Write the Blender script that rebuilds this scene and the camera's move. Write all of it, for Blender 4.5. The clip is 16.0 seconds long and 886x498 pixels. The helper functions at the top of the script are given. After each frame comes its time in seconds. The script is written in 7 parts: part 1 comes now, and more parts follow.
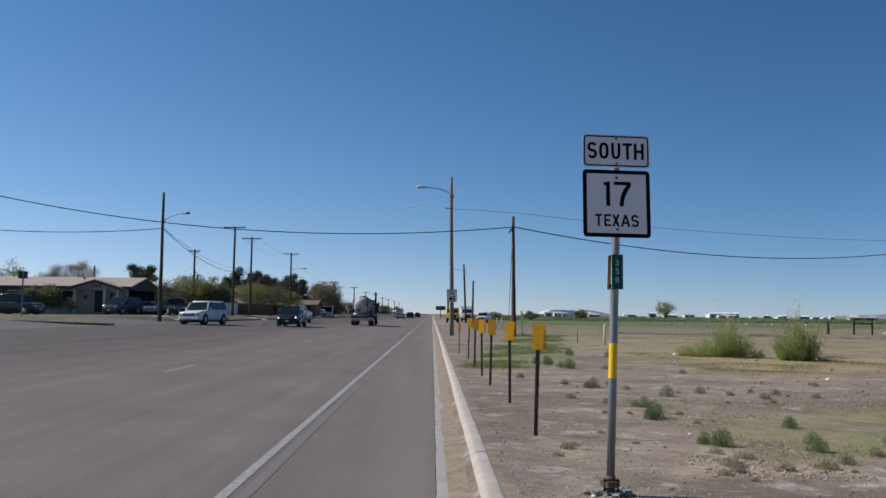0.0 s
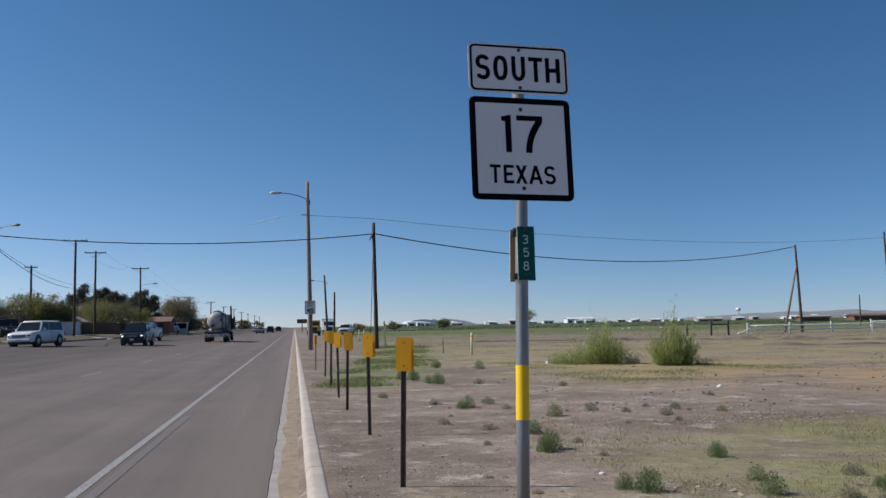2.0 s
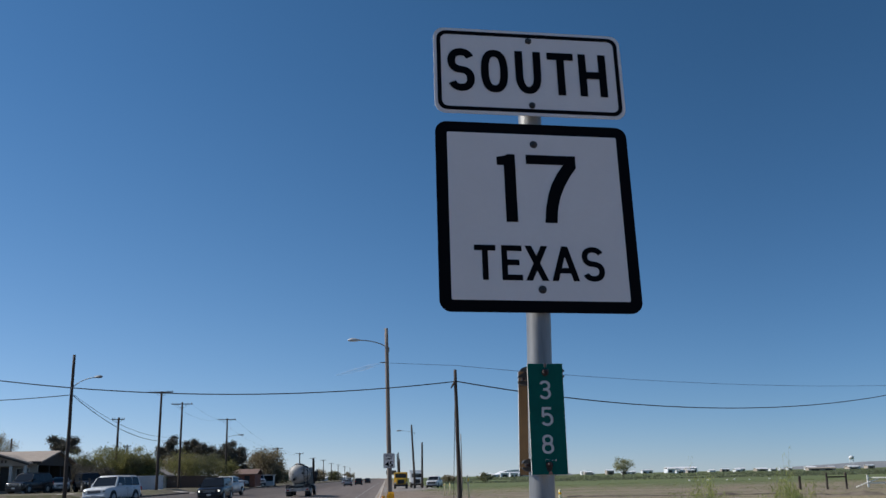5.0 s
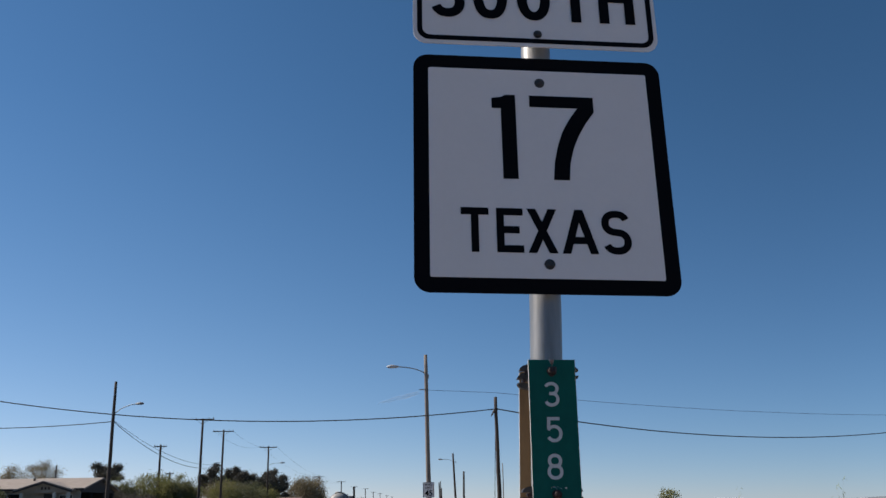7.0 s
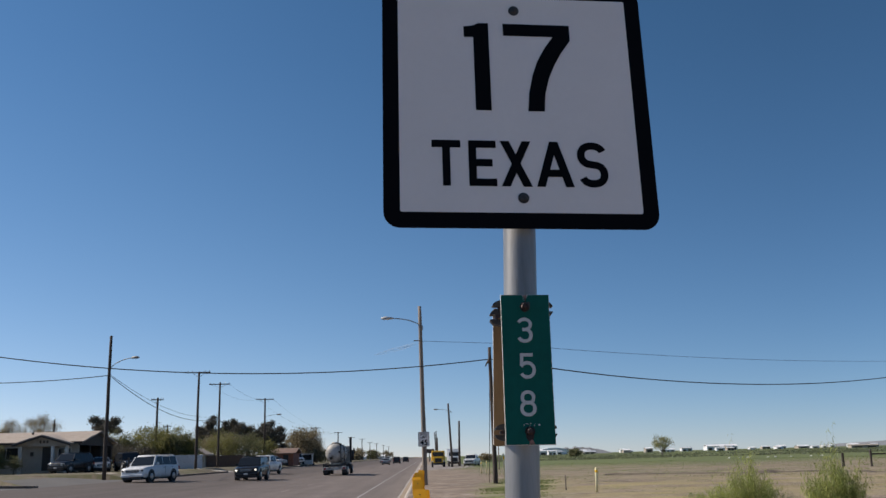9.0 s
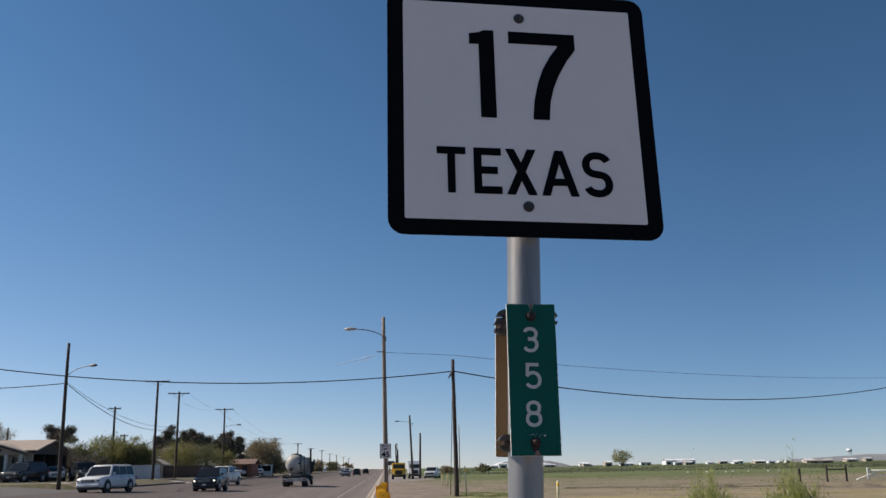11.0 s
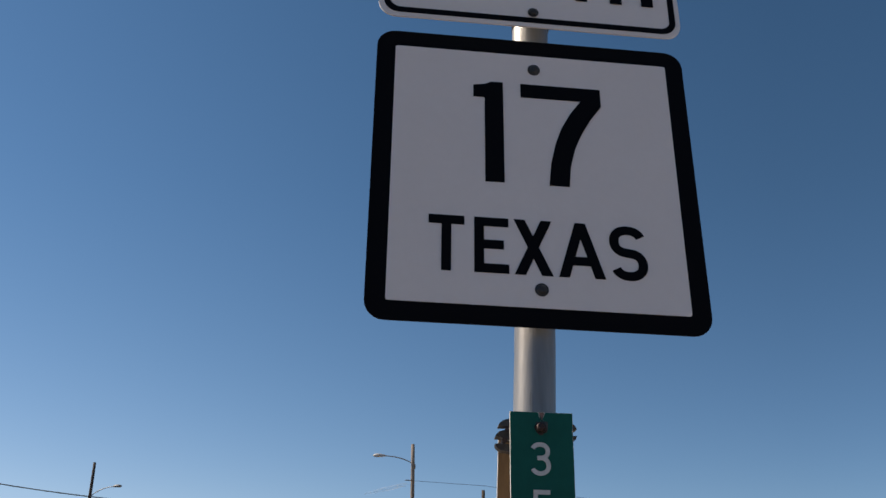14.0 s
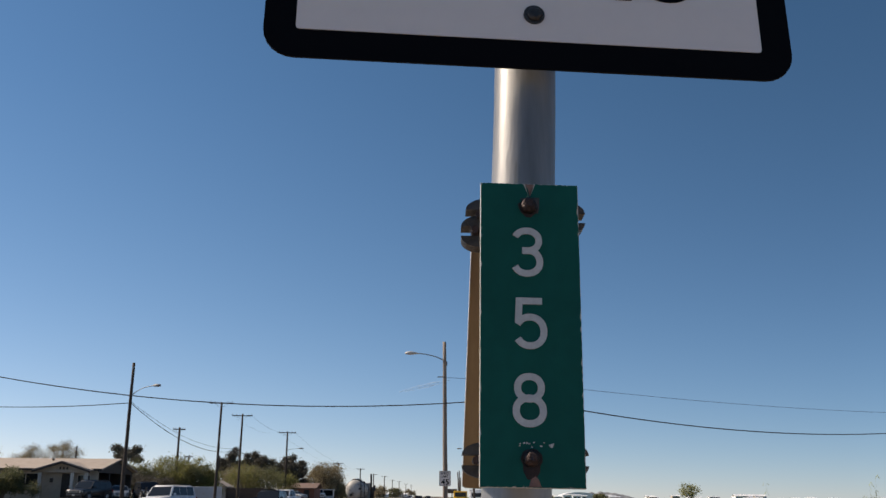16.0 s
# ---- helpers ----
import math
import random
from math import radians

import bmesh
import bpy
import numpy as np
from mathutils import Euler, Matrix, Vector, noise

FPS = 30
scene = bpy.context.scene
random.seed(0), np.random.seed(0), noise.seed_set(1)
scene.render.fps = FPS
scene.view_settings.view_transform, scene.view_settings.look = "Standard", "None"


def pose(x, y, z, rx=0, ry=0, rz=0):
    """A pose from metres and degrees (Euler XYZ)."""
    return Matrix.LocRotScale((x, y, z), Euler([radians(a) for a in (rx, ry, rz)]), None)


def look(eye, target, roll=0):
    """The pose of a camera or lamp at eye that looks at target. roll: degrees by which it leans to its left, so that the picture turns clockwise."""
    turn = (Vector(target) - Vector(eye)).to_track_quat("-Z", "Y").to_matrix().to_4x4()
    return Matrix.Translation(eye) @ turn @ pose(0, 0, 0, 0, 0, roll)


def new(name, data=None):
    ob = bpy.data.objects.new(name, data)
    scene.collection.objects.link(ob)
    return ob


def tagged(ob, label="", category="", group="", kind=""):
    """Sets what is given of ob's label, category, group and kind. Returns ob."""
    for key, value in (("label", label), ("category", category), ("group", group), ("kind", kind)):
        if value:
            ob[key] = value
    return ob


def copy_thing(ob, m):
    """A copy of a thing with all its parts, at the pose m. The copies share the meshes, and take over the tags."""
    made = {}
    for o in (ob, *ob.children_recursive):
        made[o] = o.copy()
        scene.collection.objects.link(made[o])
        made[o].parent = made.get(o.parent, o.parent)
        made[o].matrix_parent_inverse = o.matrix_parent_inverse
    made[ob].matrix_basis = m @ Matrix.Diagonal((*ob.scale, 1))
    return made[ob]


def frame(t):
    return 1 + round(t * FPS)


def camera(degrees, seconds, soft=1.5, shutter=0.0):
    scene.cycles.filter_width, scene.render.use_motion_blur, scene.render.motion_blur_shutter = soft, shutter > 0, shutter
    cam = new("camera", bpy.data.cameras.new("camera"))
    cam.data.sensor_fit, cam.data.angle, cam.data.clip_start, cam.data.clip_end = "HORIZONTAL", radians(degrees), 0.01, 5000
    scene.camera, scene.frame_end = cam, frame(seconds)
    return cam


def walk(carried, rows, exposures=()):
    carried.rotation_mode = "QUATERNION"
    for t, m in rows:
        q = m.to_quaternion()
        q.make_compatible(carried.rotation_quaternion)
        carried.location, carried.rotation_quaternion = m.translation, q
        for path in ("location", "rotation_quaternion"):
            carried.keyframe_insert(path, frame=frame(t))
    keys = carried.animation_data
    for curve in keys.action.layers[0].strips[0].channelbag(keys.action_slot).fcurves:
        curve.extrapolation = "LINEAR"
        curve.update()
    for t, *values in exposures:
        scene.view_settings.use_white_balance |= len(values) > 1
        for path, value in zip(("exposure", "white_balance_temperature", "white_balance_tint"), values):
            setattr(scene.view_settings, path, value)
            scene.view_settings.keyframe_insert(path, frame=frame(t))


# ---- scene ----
# ---- the camera's walk ----
cam = camera(50.0, 16.0)
PATH = [
    (0, (1.724, -1.362, 1.646), (1.745, 0.633, 1.782), 0.6),
    (0.5, (1.717, -0.613, 1.628), (1.85, 1.379, 1.741), -1.7),
    (1, (1.806, 0.165, 1.639), (2.037, 2.146, 1.784), 1.0),
    (1.5, (1.878, 0.911, 1.651), (2.208, 2.874, 1.845), -0.5),
    (2, (2.053, 1.761, 1.64), (2.363, 3.731, 1.798), -1.1),
    (2.5, (2.224, 2.339, 1.622), (2.572, 4.292, 1.876), -1.0),
    (3, (2.439, 2.94, 1.668), (2.802, 4.89, 1.919), -2.0),
    (3.5, (2.624, 3.434, 1.806), (2.855, 5.401, 2.082), -1.3),
    (4, (2.668, 3.732, 1.843), (2.941, 5.673, 2.241), -0.9),
    (4.5, (2.739, 4.0, 1.862), (2.969, 5.939, 2.296), -2.4),
    (5, (2.897, 4.299, 1.878), (3.02, 6.24, 2.344), -1.3),
    (7.5, (3.096, 4.99, 1.882), (3.131, 6.919, 2.407), -0.9),
    (8, (3.118, 5.001, 1.868), (3.178, 6.94, 2.355), -1.4),
    (8.5, (3.132, 5.013, 1.859), (3.176, 6.963, 2.301), -1.9),
    (9, (3.134, 5.021, 1.859), (3.181, 6.975, 2.285), -1.5),
    (11.5, (3.011, 5.052, 1.856), (3.165, 6.994, 2.307), -0.8),
    (12, (2.987, 5.045, 1.854), (3.164, 6.988, 2.293), -0.5),
    (12.5, (3.033, 5.075, 1.851), (3.149, 7.022, 2.294), -0.1),
    (13, (3.118, 5.17, 1.855), (3.182, 7.127, 2.263), 0.2),
    (13.5, (3.168, 5.277, 1.869), (3.152, 7.213, 2.374), 1.7),
    (14, (3.149, 5.465, 1.892), (3.197, 7.337, 2.594), 0.8),
    (14.5, (3.197, 5.706, 1.861), (3.241, 7.638, 2.375), -1.0),
    (15, (3.295, 5.9, 1.851), (3.219, 7.848, 2.298), 0.7),
    (15.5, (3.29, 5.995, 1.859), (3.247, 7.94, 2.323), 0.8),
    (16, (3.267, 6.039, 1.868), (3.253, 7.974, 2.372), 0.5),
]
EXPOSURES = [(0, -0.06, 6300, 9), (3.5, -0.06, 6350, 9), (5, -0.07, 6350, 8), (7.5, 0.04, 6850, 11), (9, 0.09, 6950, 11), (11.5, 0.09, 7200, 12), (13, 0.1, 7600, 12), (14.5, 0.22, 7850, 13), (15, 0.26, 7900, 13), (16, 0.2, 7700, 13)]
walk(cam, [(t, look(eye, target, roll)) for t, eye, target, roll in PATH], EXPOSURES)

# ---- sky and sun ----
SUN_AZ, SUN_EL = radians(283.4), radians(41.0)
world = bpy.data.worlds.new("world")
scene.world = world
world.use_nodes = True
wn = world.node_tree.nodes
sky = wn.new("ShaderNodeTexSky")
sky.sky_type = 'NISHITA'
sky.sun_disc = False
sky.sun_elevation, sky.sun_rotation = SUN_EL, SUN_AZ
sky.altitude, sky.air_density, sky.dust_density, sky.ozone_density = 4000, 1.0, 0.5, 2.2
wn["Background"].inputs["Strength"].default_value = 0.086
# a deep clear blue with a pale haze low down
split, join = wn.new("ShaderNodeSeparateColor"), wn.new("ShaderNodeCombineColor")
world.node_tree.links.new(sky.outputs["Color"], split.inputs[0])
for k, (gain, power) in enumerate(((0.65, 1.1), (1.12, 0.86), (1.535, 0.795))):
    pw, gn = wn.new("ShaderNodeMath"), wn.new("ShaderNodeMath")
    pw.operation, gn.operation = 'POWER', 'MULTIPLY'
    pw.inputs[1].default_value, gn.inputs[1].default_value = power, gain
    world.node_tree.links.new(split.outputs[k], pw.inputs[0])
    world.node_tree.links.new(pw.outputs[0], gn.inputs[0])
    world.node_tree.links.new(gn.outputs[0], join.inputs[k])
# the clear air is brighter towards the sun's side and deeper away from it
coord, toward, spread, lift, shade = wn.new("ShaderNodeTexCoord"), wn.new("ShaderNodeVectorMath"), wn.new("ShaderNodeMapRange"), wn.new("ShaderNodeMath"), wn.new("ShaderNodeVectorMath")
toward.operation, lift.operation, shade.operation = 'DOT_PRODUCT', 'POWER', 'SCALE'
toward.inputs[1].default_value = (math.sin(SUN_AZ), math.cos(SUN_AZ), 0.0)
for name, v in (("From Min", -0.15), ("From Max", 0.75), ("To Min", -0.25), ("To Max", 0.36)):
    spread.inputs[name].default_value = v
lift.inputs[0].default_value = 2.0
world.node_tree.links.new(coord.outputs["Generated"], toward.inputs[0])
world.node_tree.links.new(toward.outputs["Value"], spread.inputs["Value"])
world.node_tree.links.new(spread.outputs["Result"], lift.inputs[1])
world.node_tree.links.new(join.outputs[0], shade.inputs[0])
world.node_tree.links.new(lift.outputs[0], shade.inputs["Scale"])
# dusty air along the horizon
height, dust, warm = wn.new("ShaderNodeVectorMath"), wn.new("ShaderNodeMapRange"), wn.new("ShaderNodeVectorMath")
height.operation, warm.operation, dust.data_type = 'DOT_PRODUCT', 'MULTIPLY', 'FLOAT_VECTOR'
height.inputs[1].default_value = (0.0, 0.0, 1.0)
for k, v in ((7, (0, 0, 0)), (8, (0.4, 0.4, 0.4)), (9, (1.13, 1.06, 1.02)), (10, (1, 1, 1))):
    dust.inputs[k].default_value = v
world.node_tree.links.new(coord.outputs["Generated"], height.inputs[0])
west = wn.new("ShaderNodeMapRange")
west.data_type = 'FLOAT_VECTOR'
for k, v in ((7, (-0.2, -0.2, -0.2)), (8, (0.6, 0.6, 0.6)), (9, (1.06, 1.1, 1.15)), (10, (1.28, 1.08, 0.99))):
    west.inputs[k].default_value = v
world.node_tree.links.new(toward.outputs["Value"], west.inputs[6])
world.node_tree.links.new(west.outputs[1], dust.inputs[9])
world.node_tree.links.new(height.outputs["Value"], dust.inputs[6])
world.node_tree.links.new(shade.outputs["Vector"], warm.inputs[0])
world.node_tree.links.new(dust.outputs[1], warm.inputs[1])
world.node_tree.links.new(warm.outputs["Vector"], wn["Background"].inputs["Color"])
lamp = bpy.data.lights.new("sun", 'SUN')
lamp.energy, lamp.angle, lamp.color = 5.0, radians(0.55), (1.0, 0.94, 0.87)
sun = new("sun", lamp)
to_sun = Vector((math.sin(SUN_AZ) * math.cos(SUN_EL), math.cos(SUN_AZ) * math.cos(SUN_EL), math.sin(SUN_EL)))
sun.rotation_euler = to_sun.to_track_quat("Z", "Y").to_euler()
sun.location = to_sun * 40


# ---- materials ----
def nodes_of(name):
    m = bpy.data.materials.new(name)
    m.use_nodes = True
    return m, m.node_tree, m.node_tree.nodes["Principled BSDF"]


def noise_node(nt, vec, scale, detail=4, rough=0.6):
    n = nt.nodes.new("ShaderNodeTexNoise")
    n.inputs["Scale"].default_value, n.inputs["Detail"].default_value, n.inputs["Roughness"].default_value = scale, detail, rough
    nt.links.new(vec, n.inputs["Vector"])
    return n.outputs["Fac"]


def ramp(nt, fac, stops):
    r = nt.nodes.new("ShaderNodeValToRGB")
    e = r.color_ramp.elements
    while len(e) < len(stops):
        e.new(0.5)
    for el, (p, c) in zip(e, stops):
        el.position, el.color = p, (*(c if hasattr(c, "__len__") else (c, c, c)), 1)
    nt.links.new(fac, r.inputs["Fac"])
    return r.outputs["Color"]


def mix(nt, fac, a, b, blend='MIX'):
    n = nt.nodes.new("ShaderNodeMix")
    n.data_type, n.blend_type = 'RGBA', blend
    for sock, v in ((n.inputs[0], fac), (n.inputs[6], a), (n.inputs[7], b)):
        if isinstance(v, bpy.types.NodeSocket):
            nt.links.new(v, sock)
        elif isinstance(v, (int, float)):
            sock.default_value = v if sock == n.inputs[0] else (v, v, v, 1)
        else:
            sock.default_value = (*v, 1)
    return n.outputs[2]


def place_vec(nt, object_space=True):
    tc = nt.nodes.new("ShaderNodeTexCoord")
    if object_space:
        return tc.outputs["Object"]
    return nt.nodes.new("ShaderNodeNewGeometry").outputs["Position"]


def bump(nt, bsdf, height, strength, distance=0.02):
    b = nt.nodes.new("ShaderNodeBump")
    b.inputs["Strength"].default_value, b.inputs["Distance"].default_value = strength, distance
    nt.links.new(height, b.inputs["Height"])
    nt.links.new(b.outputs["Normal"], bsdf.inputs["Normal"])


def surface(name, c1, c2, coarse=2.0, fine=40.0, rough=0.7, metal=0.0, relief=0.15, dirt=None, dirt_at=0.62, vary=0.0, stretch=None):
    """Two colours mixed by a coarse noise, fine grain over it, dirt in patches, relief from the grain."""
    m, nt, p = nodes_of(name)
    vec = place_vec(nt)
    if stretch:
        mp = nt.nodes.new("ShaderNodeMapping")
        mp.inputs["Scale"].default_value = stretch
        nt.links.new(vec, mp.inputs["Vector"])
        vec = mp.outputs["Vector"]
    a = noise_node(nt, vec, coarse)
    g = noise_node(nt, vec, fine, 3)
    col = ramp(nt, a, [(0.32, c1), (0.68, c2)])
    col = mix(nt, 0.35, col, ramp(nt, g, [(0.25, 0.55), (0.75, 1.0)]), 'MULTIPLY')
    if dirt:
        d = noise_node(nt, vec, coarse * 2.7, 6, 0.7)
        col = mix(nt, ramp(nt, d, [(dirt_at, 0.0), (dirt_at + 0.1, 1.0)]), col, dirt)
    if vary:
        oi = nt.nodes.new("ShaderNodeObjectInfo")
        col = mix(nt, 1.0, col, ramp(nt, oi.outputs["Random"], [(0.0, 1 - vary), (1.0, 1.0)]), 'MULTIPLY')
    nt.links.new(col, p.inputs["Base Color"])
    p.inputs["Metallic"].default_value = metal
    rr = nt.nodes.new("ShaderNodeMapRange")
    rr.inputs["To Min"].default_value, rr.inputs["To Max"].default_value = max(0.02, rough - 0.12), min(1.0, rough + 0.12)
    nt.links.new(a, rr.inputs["Value"])
    nt.links.new(rr.outputs["Result"], p.inputs["Roughness"])
    if relief:
        bump(nt, p, g, relief)
    return m


def leafy(name, c1, c2, translucent=0.25):
    m, nt, p = nodes_of(name)
    ge = nt.nodes.new("ShaderNodeNewGeometry")
    n = noise_node(nt, ge.outputs["Position"], 0.9)
    isl = ramp(nt, ge.outputs["Random Per Island"], [(0.0, c1), (1.0, c2)])
    col = mix(nt, 0.6, isl, ramp(nt, n, [(0.3, 0.5), (0.7, 1.15)]), 'MULTIPLY')
    nt.links.new(col, p.inputs["Base Color"])
    p.inputs["Roughness"].default_value = 0.65
    tr = nt.nodes.new("ShaderNodeBsdfTranslucent")
    nt.links.new(col, tr.inputs["Color"])
    ms = nt.nodes.new("ShaderNodeMixShader")
    ms.inputs[0].default_value = translucent
    nt.links.new(p.outputs[0], ms.inputs[1])
    nt.links.new(tr.outputs[0], ms.inputs[2])
    nt.links.new(ms.outputs[0], nt.nodes["Material Output"].inputs["Surface"])
    return m


def glassy(name, tint):
    m, nt, p = nodes_of(name)
    p.inputs["Base Color"].default_value = (*tint, 1)
    p.inputs["Roughness"].default_value = 0.06
    p.inputs["Specular IOR Level"].default_value = 0.35
    return m


def sheeting(name, colour, vary, rough, spec):
    """Flat sign sheeting with faint grime."""
    m, nt, p = nodes_of(name)
    vec = place_vec(nt)
    n = noise_node(nt, vec, 7, 6, 0.65)
    f = noise_node(nt, vec, 60, 3, 0.6)
    col = mix(nt, 1.0, colour, ramp(nt, n, [(0.3, 1 - vary), (0.7, 1.0)]), 'MULTIPLY')
    col = mix(nt, 1.0, col, ramp(nt, f, [(0.3, 1 - vary * 0.5), (0.7, 1.0)]), 'MULTIPLY')
    nt.links.new(col, p.inputs["Base Color"])
    p.inputs["Roughness"].default_value = rough
    p.inputs["Specular IOR Level"].default_value = spec
    return m


def asphalt_material():
    m, nt, p = nodes_of("asphalt")
    vec = place_vec(nt, False)
    sx = nt.nodes.new("ShaderNodeSeparateXYZ")
    nt.links.new(vec, sx.inputs[0])
    mp = nt.nodes.new("ShaderNodeMapping")
    mp.inputs["Scale"].default_value = (1.0, 0.03, 1.0)
    nt.links.new(vec, mp.inputs["Vector"])
    streak = noise_node(nt, mp.outputs["Vector"], 1.1, 5, 0.65)
    patch = noise_node(nt, vec, 0.35, 5, 0.6)
    grain = noise_node(nt, vec, 90, 2)
    agg = noise_node(nt, vec, 30, 3)
    col = ramp(nt, streak, [(0.28, (0.138, 0.113, 0.101)), (0.5, (0.169, 0.139, 0.124)), (0.72, (0.205, 0.170, 0.153))])
    col = mix(nt, 0.55, col, ramp(nt, patch, [(0.3, 0.72), (0.7, 1.12)]), 'MULTIPLY')
    col = mix(nt, 0.5, col, ramp(nt, grain, [(0.3, 0.55), (0.72, 1.3)]), 'MULTIPLY')
    fleck = noise_node(nt, vec, 52, 2, 0.9)
    col = mix(nt, ramp(nt, fleck, [(0.62, 0.0), (0.72, 0.55)]), col, (0.27, 0.245, 0.225))
    # dust that gathers towards the gutter, beyond the edge line
    dust = nt.nodes.new("ShaderNodeMapRange")
    dust.inputs["From Min"].default_value, dust.inputs["From Max"].default_value = 0.2, 1.7
    nt.links.new(sx.outputs["X"], dust.inputs["Value"])
    mm = nt.nodes.new("ShaderNodeMath")
    mm.operation = 'MULTIPLY'
    nt.links.new(dust.outputs[0], mm.inputs[0])
    nt.links.new(streak, mm.inputs[1])
    col = mix(nt, mm.outputs[0], col, (0.215, 0.178, 0.152))
    # the asphalt darkens beyond the middle, from x -5 to x -11
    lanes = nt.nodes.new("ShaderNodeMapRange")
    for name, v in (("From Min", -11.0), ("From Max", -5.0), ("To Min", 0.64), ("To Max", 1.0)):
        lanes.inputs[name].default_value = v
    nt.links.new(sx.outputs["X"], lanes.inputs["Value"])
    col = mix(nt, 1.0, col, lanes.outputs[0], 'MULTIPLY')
    nt.links.new(col, p.inputs["Base Color"])
    p.inputs["Roughness"].default_value = 0.88
    p.inputs["Specular IOR Level"].default_value = 0.25
    bump(nt, p, agg, 0.5, 0.012)
    return m


def paint_material(name, colour, under, wear=0.5):
    m, nt, p = nodes_of(name)
    vec = place_vec(nt, False)
    a = noise_node(nt, vec, 17, 8, 0.8)
    b = noise_node(nt, vec, 45, 3)
    col = mix(nt, ramp(nt, a, [(wear - 0.06, 0.0), (wear + 0.08, 1.0)]), colour, under)
    col = mix(nt, 0.4, col, ramp(nt, b, [(0.3, 0.7), (0.7, 1.0)]), 'MULTIPLY')
    nt.links.new(col, p.inputs["Base Color"])
    p.inputs["Roughness"].default_value = 0.75
    return m


def ground_material():
    m, nt, p = nodes_of("dirt_ground")
    vec = place_vec(nt, False)
    sx = nt.nodes.new("ShaderNodeSeparateXYZ")
    nt.links.new(vec, sx.inputs[0])
    mid = noise_node(nt, vec, 0.55, 6, 0.65)
    small = noise_node(nt, vec, 5.0, 5, 0.7)
    grain = noise_node(nt, vec, 45, 3, 0.7)
    col = ramp(nt, mid, [(0.25, (0.198, 0.15, 0.114)), (0.5, (0.268, 0.208, 0.162)), (0.78, (0.375, 0.307, 0.247))])
    col = mix(nt, 0.6, col, ramp(nt, small, [(0.28, 0.5), (0.68, 1.2)]), 'MULTIPLY')
    col = mix(nt, 0.7, col, ramp(nt, grain, [(0.3, 0.45), (0.7, 1.3)]), 'MULTIPLY')
    blotch = noise_node(nt, vec, 0.23, 7, 0.75)
    col = mix(nt, 0.8, col, ramp(nt, blotch, [(0.36, 0.74), (0.62, 1.3)]), 'MULTIPLY')
    clod = noise_node(nt, vec, 14, 3, 0.8)
    col = mix(nt, ramp(nt, clod, [(0.62, 0.0), (0.7, 0.75)]), col, (0.15, 0.118, 0.092))
    chalk = noise_node(nt, vec, 1.3, 6, 0.75)
    col = mix(nt, ramp(nt, chalk, [(0.55, 0.0), (0.66, 0.8)]), col, (0.49, 0.44, 0.39))
    flat = nt.nodes.new("ShaderNodeMapping")
    flat.inputs["Scale"].default_value = (0.12, 1.0, 1.0)
    nt.links.new(vec, flat.inputs["Vector"])
    bands = noise_node(nt, flat.outputs["Vector"], 0.35, 6, 0.7)

    def span(sock, a, b, c, d):
        """1 between b and c, fading to 0 at a and d."""
        lo = nt.nodes.new("ShaderNodeMapRange")
        lo.inputs["From Min"].default_value, lo.inputs["From Max"].default_value = a, b
        hi = nt.nodes.new("ShaderNodeMapRange")
        hi.inputs["From Min"].default_value, hi.inputs["From Max"].default_value = d, c
        nt.links.new(sock, lo.inputs["Value"])
        nt.links.new(sock, hi.inputs["Value"])
        return times(lo.outputs[0], hi.outputs[0])

    def times(a, b):
        n = nt.nodes.new("ShaderNodeMath")
        n.operation = 'MULTIPLY'
        nt.links.new(a, n.inputs[0])
        nt.links.new(b, n.inputs[1])
        return n.outputs[0]

    # ragged edges to every strip: both axes wander with a slow noise
    def wander(sock, scale, gain, shift):
        lo = nt.nodes.new("ShaderNodeMapRange")
        lo.inputs["To Min"].default_value, lo.inputs["To Max"].default_value = gain
        nt.links.new(noise_node(nt, vec, scale, 6, 0.65), lo.inputs["Value"])
        n = nt.nodes.new("ShaderNodeMath")
        n.operation = 'ADD' if shift else 'MULTIPLY'
        nt.links.new(sock, n.inputs[0])
        nt.links.new(lo.outputs[0], n.inputs[1])
        return n.outputs[0]

    X, Y = wander(sx.outputs["X"], 0.31, (-2.2, 2.2), True), wander(sx.outputs["Y"], 0.24, (0.62, 1.38), False)
    cover2 = ramp(nt, noise_node(nt, vec, 0.22, 5, 0.6), [(0.38, 0.0), (0.6, 1.0)])
    dry = ramp(nt, small, [(0.3, (0.24, 0.2, 0.095)), (0.7, (0.36, 0.3, 0.16))])
    green = ramp(nt, small, [(0.3, (0.135, 0.165, 0.055)), (0.7, (0.25, 0.275, 0.11))])
    lush = ramp(nt, mid, [(0.38, 0.0), (0.56, 0.85)])
    orange = ramp(nt, small, [(0.3, (0.33, 0.22, 0.12)), (0.7, (0.42, 0.3, 0.18))])
    col = mix(nt, times(times(span(X, 9.5, 11.5, 15.5, 18), span(Y, 27, 31, 37, 41)), ramp(nt, noise_node(nt, vec, 0.8, 5, 0.7), [(0.36, 0.0), (0.52, 0.8)])), col, mix(nt, 0.5, dry, green))
    # crumbly pale clods by the weeds
    tan = ramp(nt, noise_node(nt, vec, 9.0, 4, 0.7), [(0.3, (0.2, 0.155, 0.1)), (0.55, (0.4, 0.33, 0.23)), (0.75, (0.5, 0.43, 0.32))])
    col = mix(nt, times(times(span(X, 4.2, 4.7, 5.6, 6.3), span(Y, 7.4, 8.2, 9.8, 11.0)), ramp(nt, noise_node(nt, vec, 1.6, 5, 0.7), [(0.42, 0.0), (0.54, 0.9)])), col, tan)
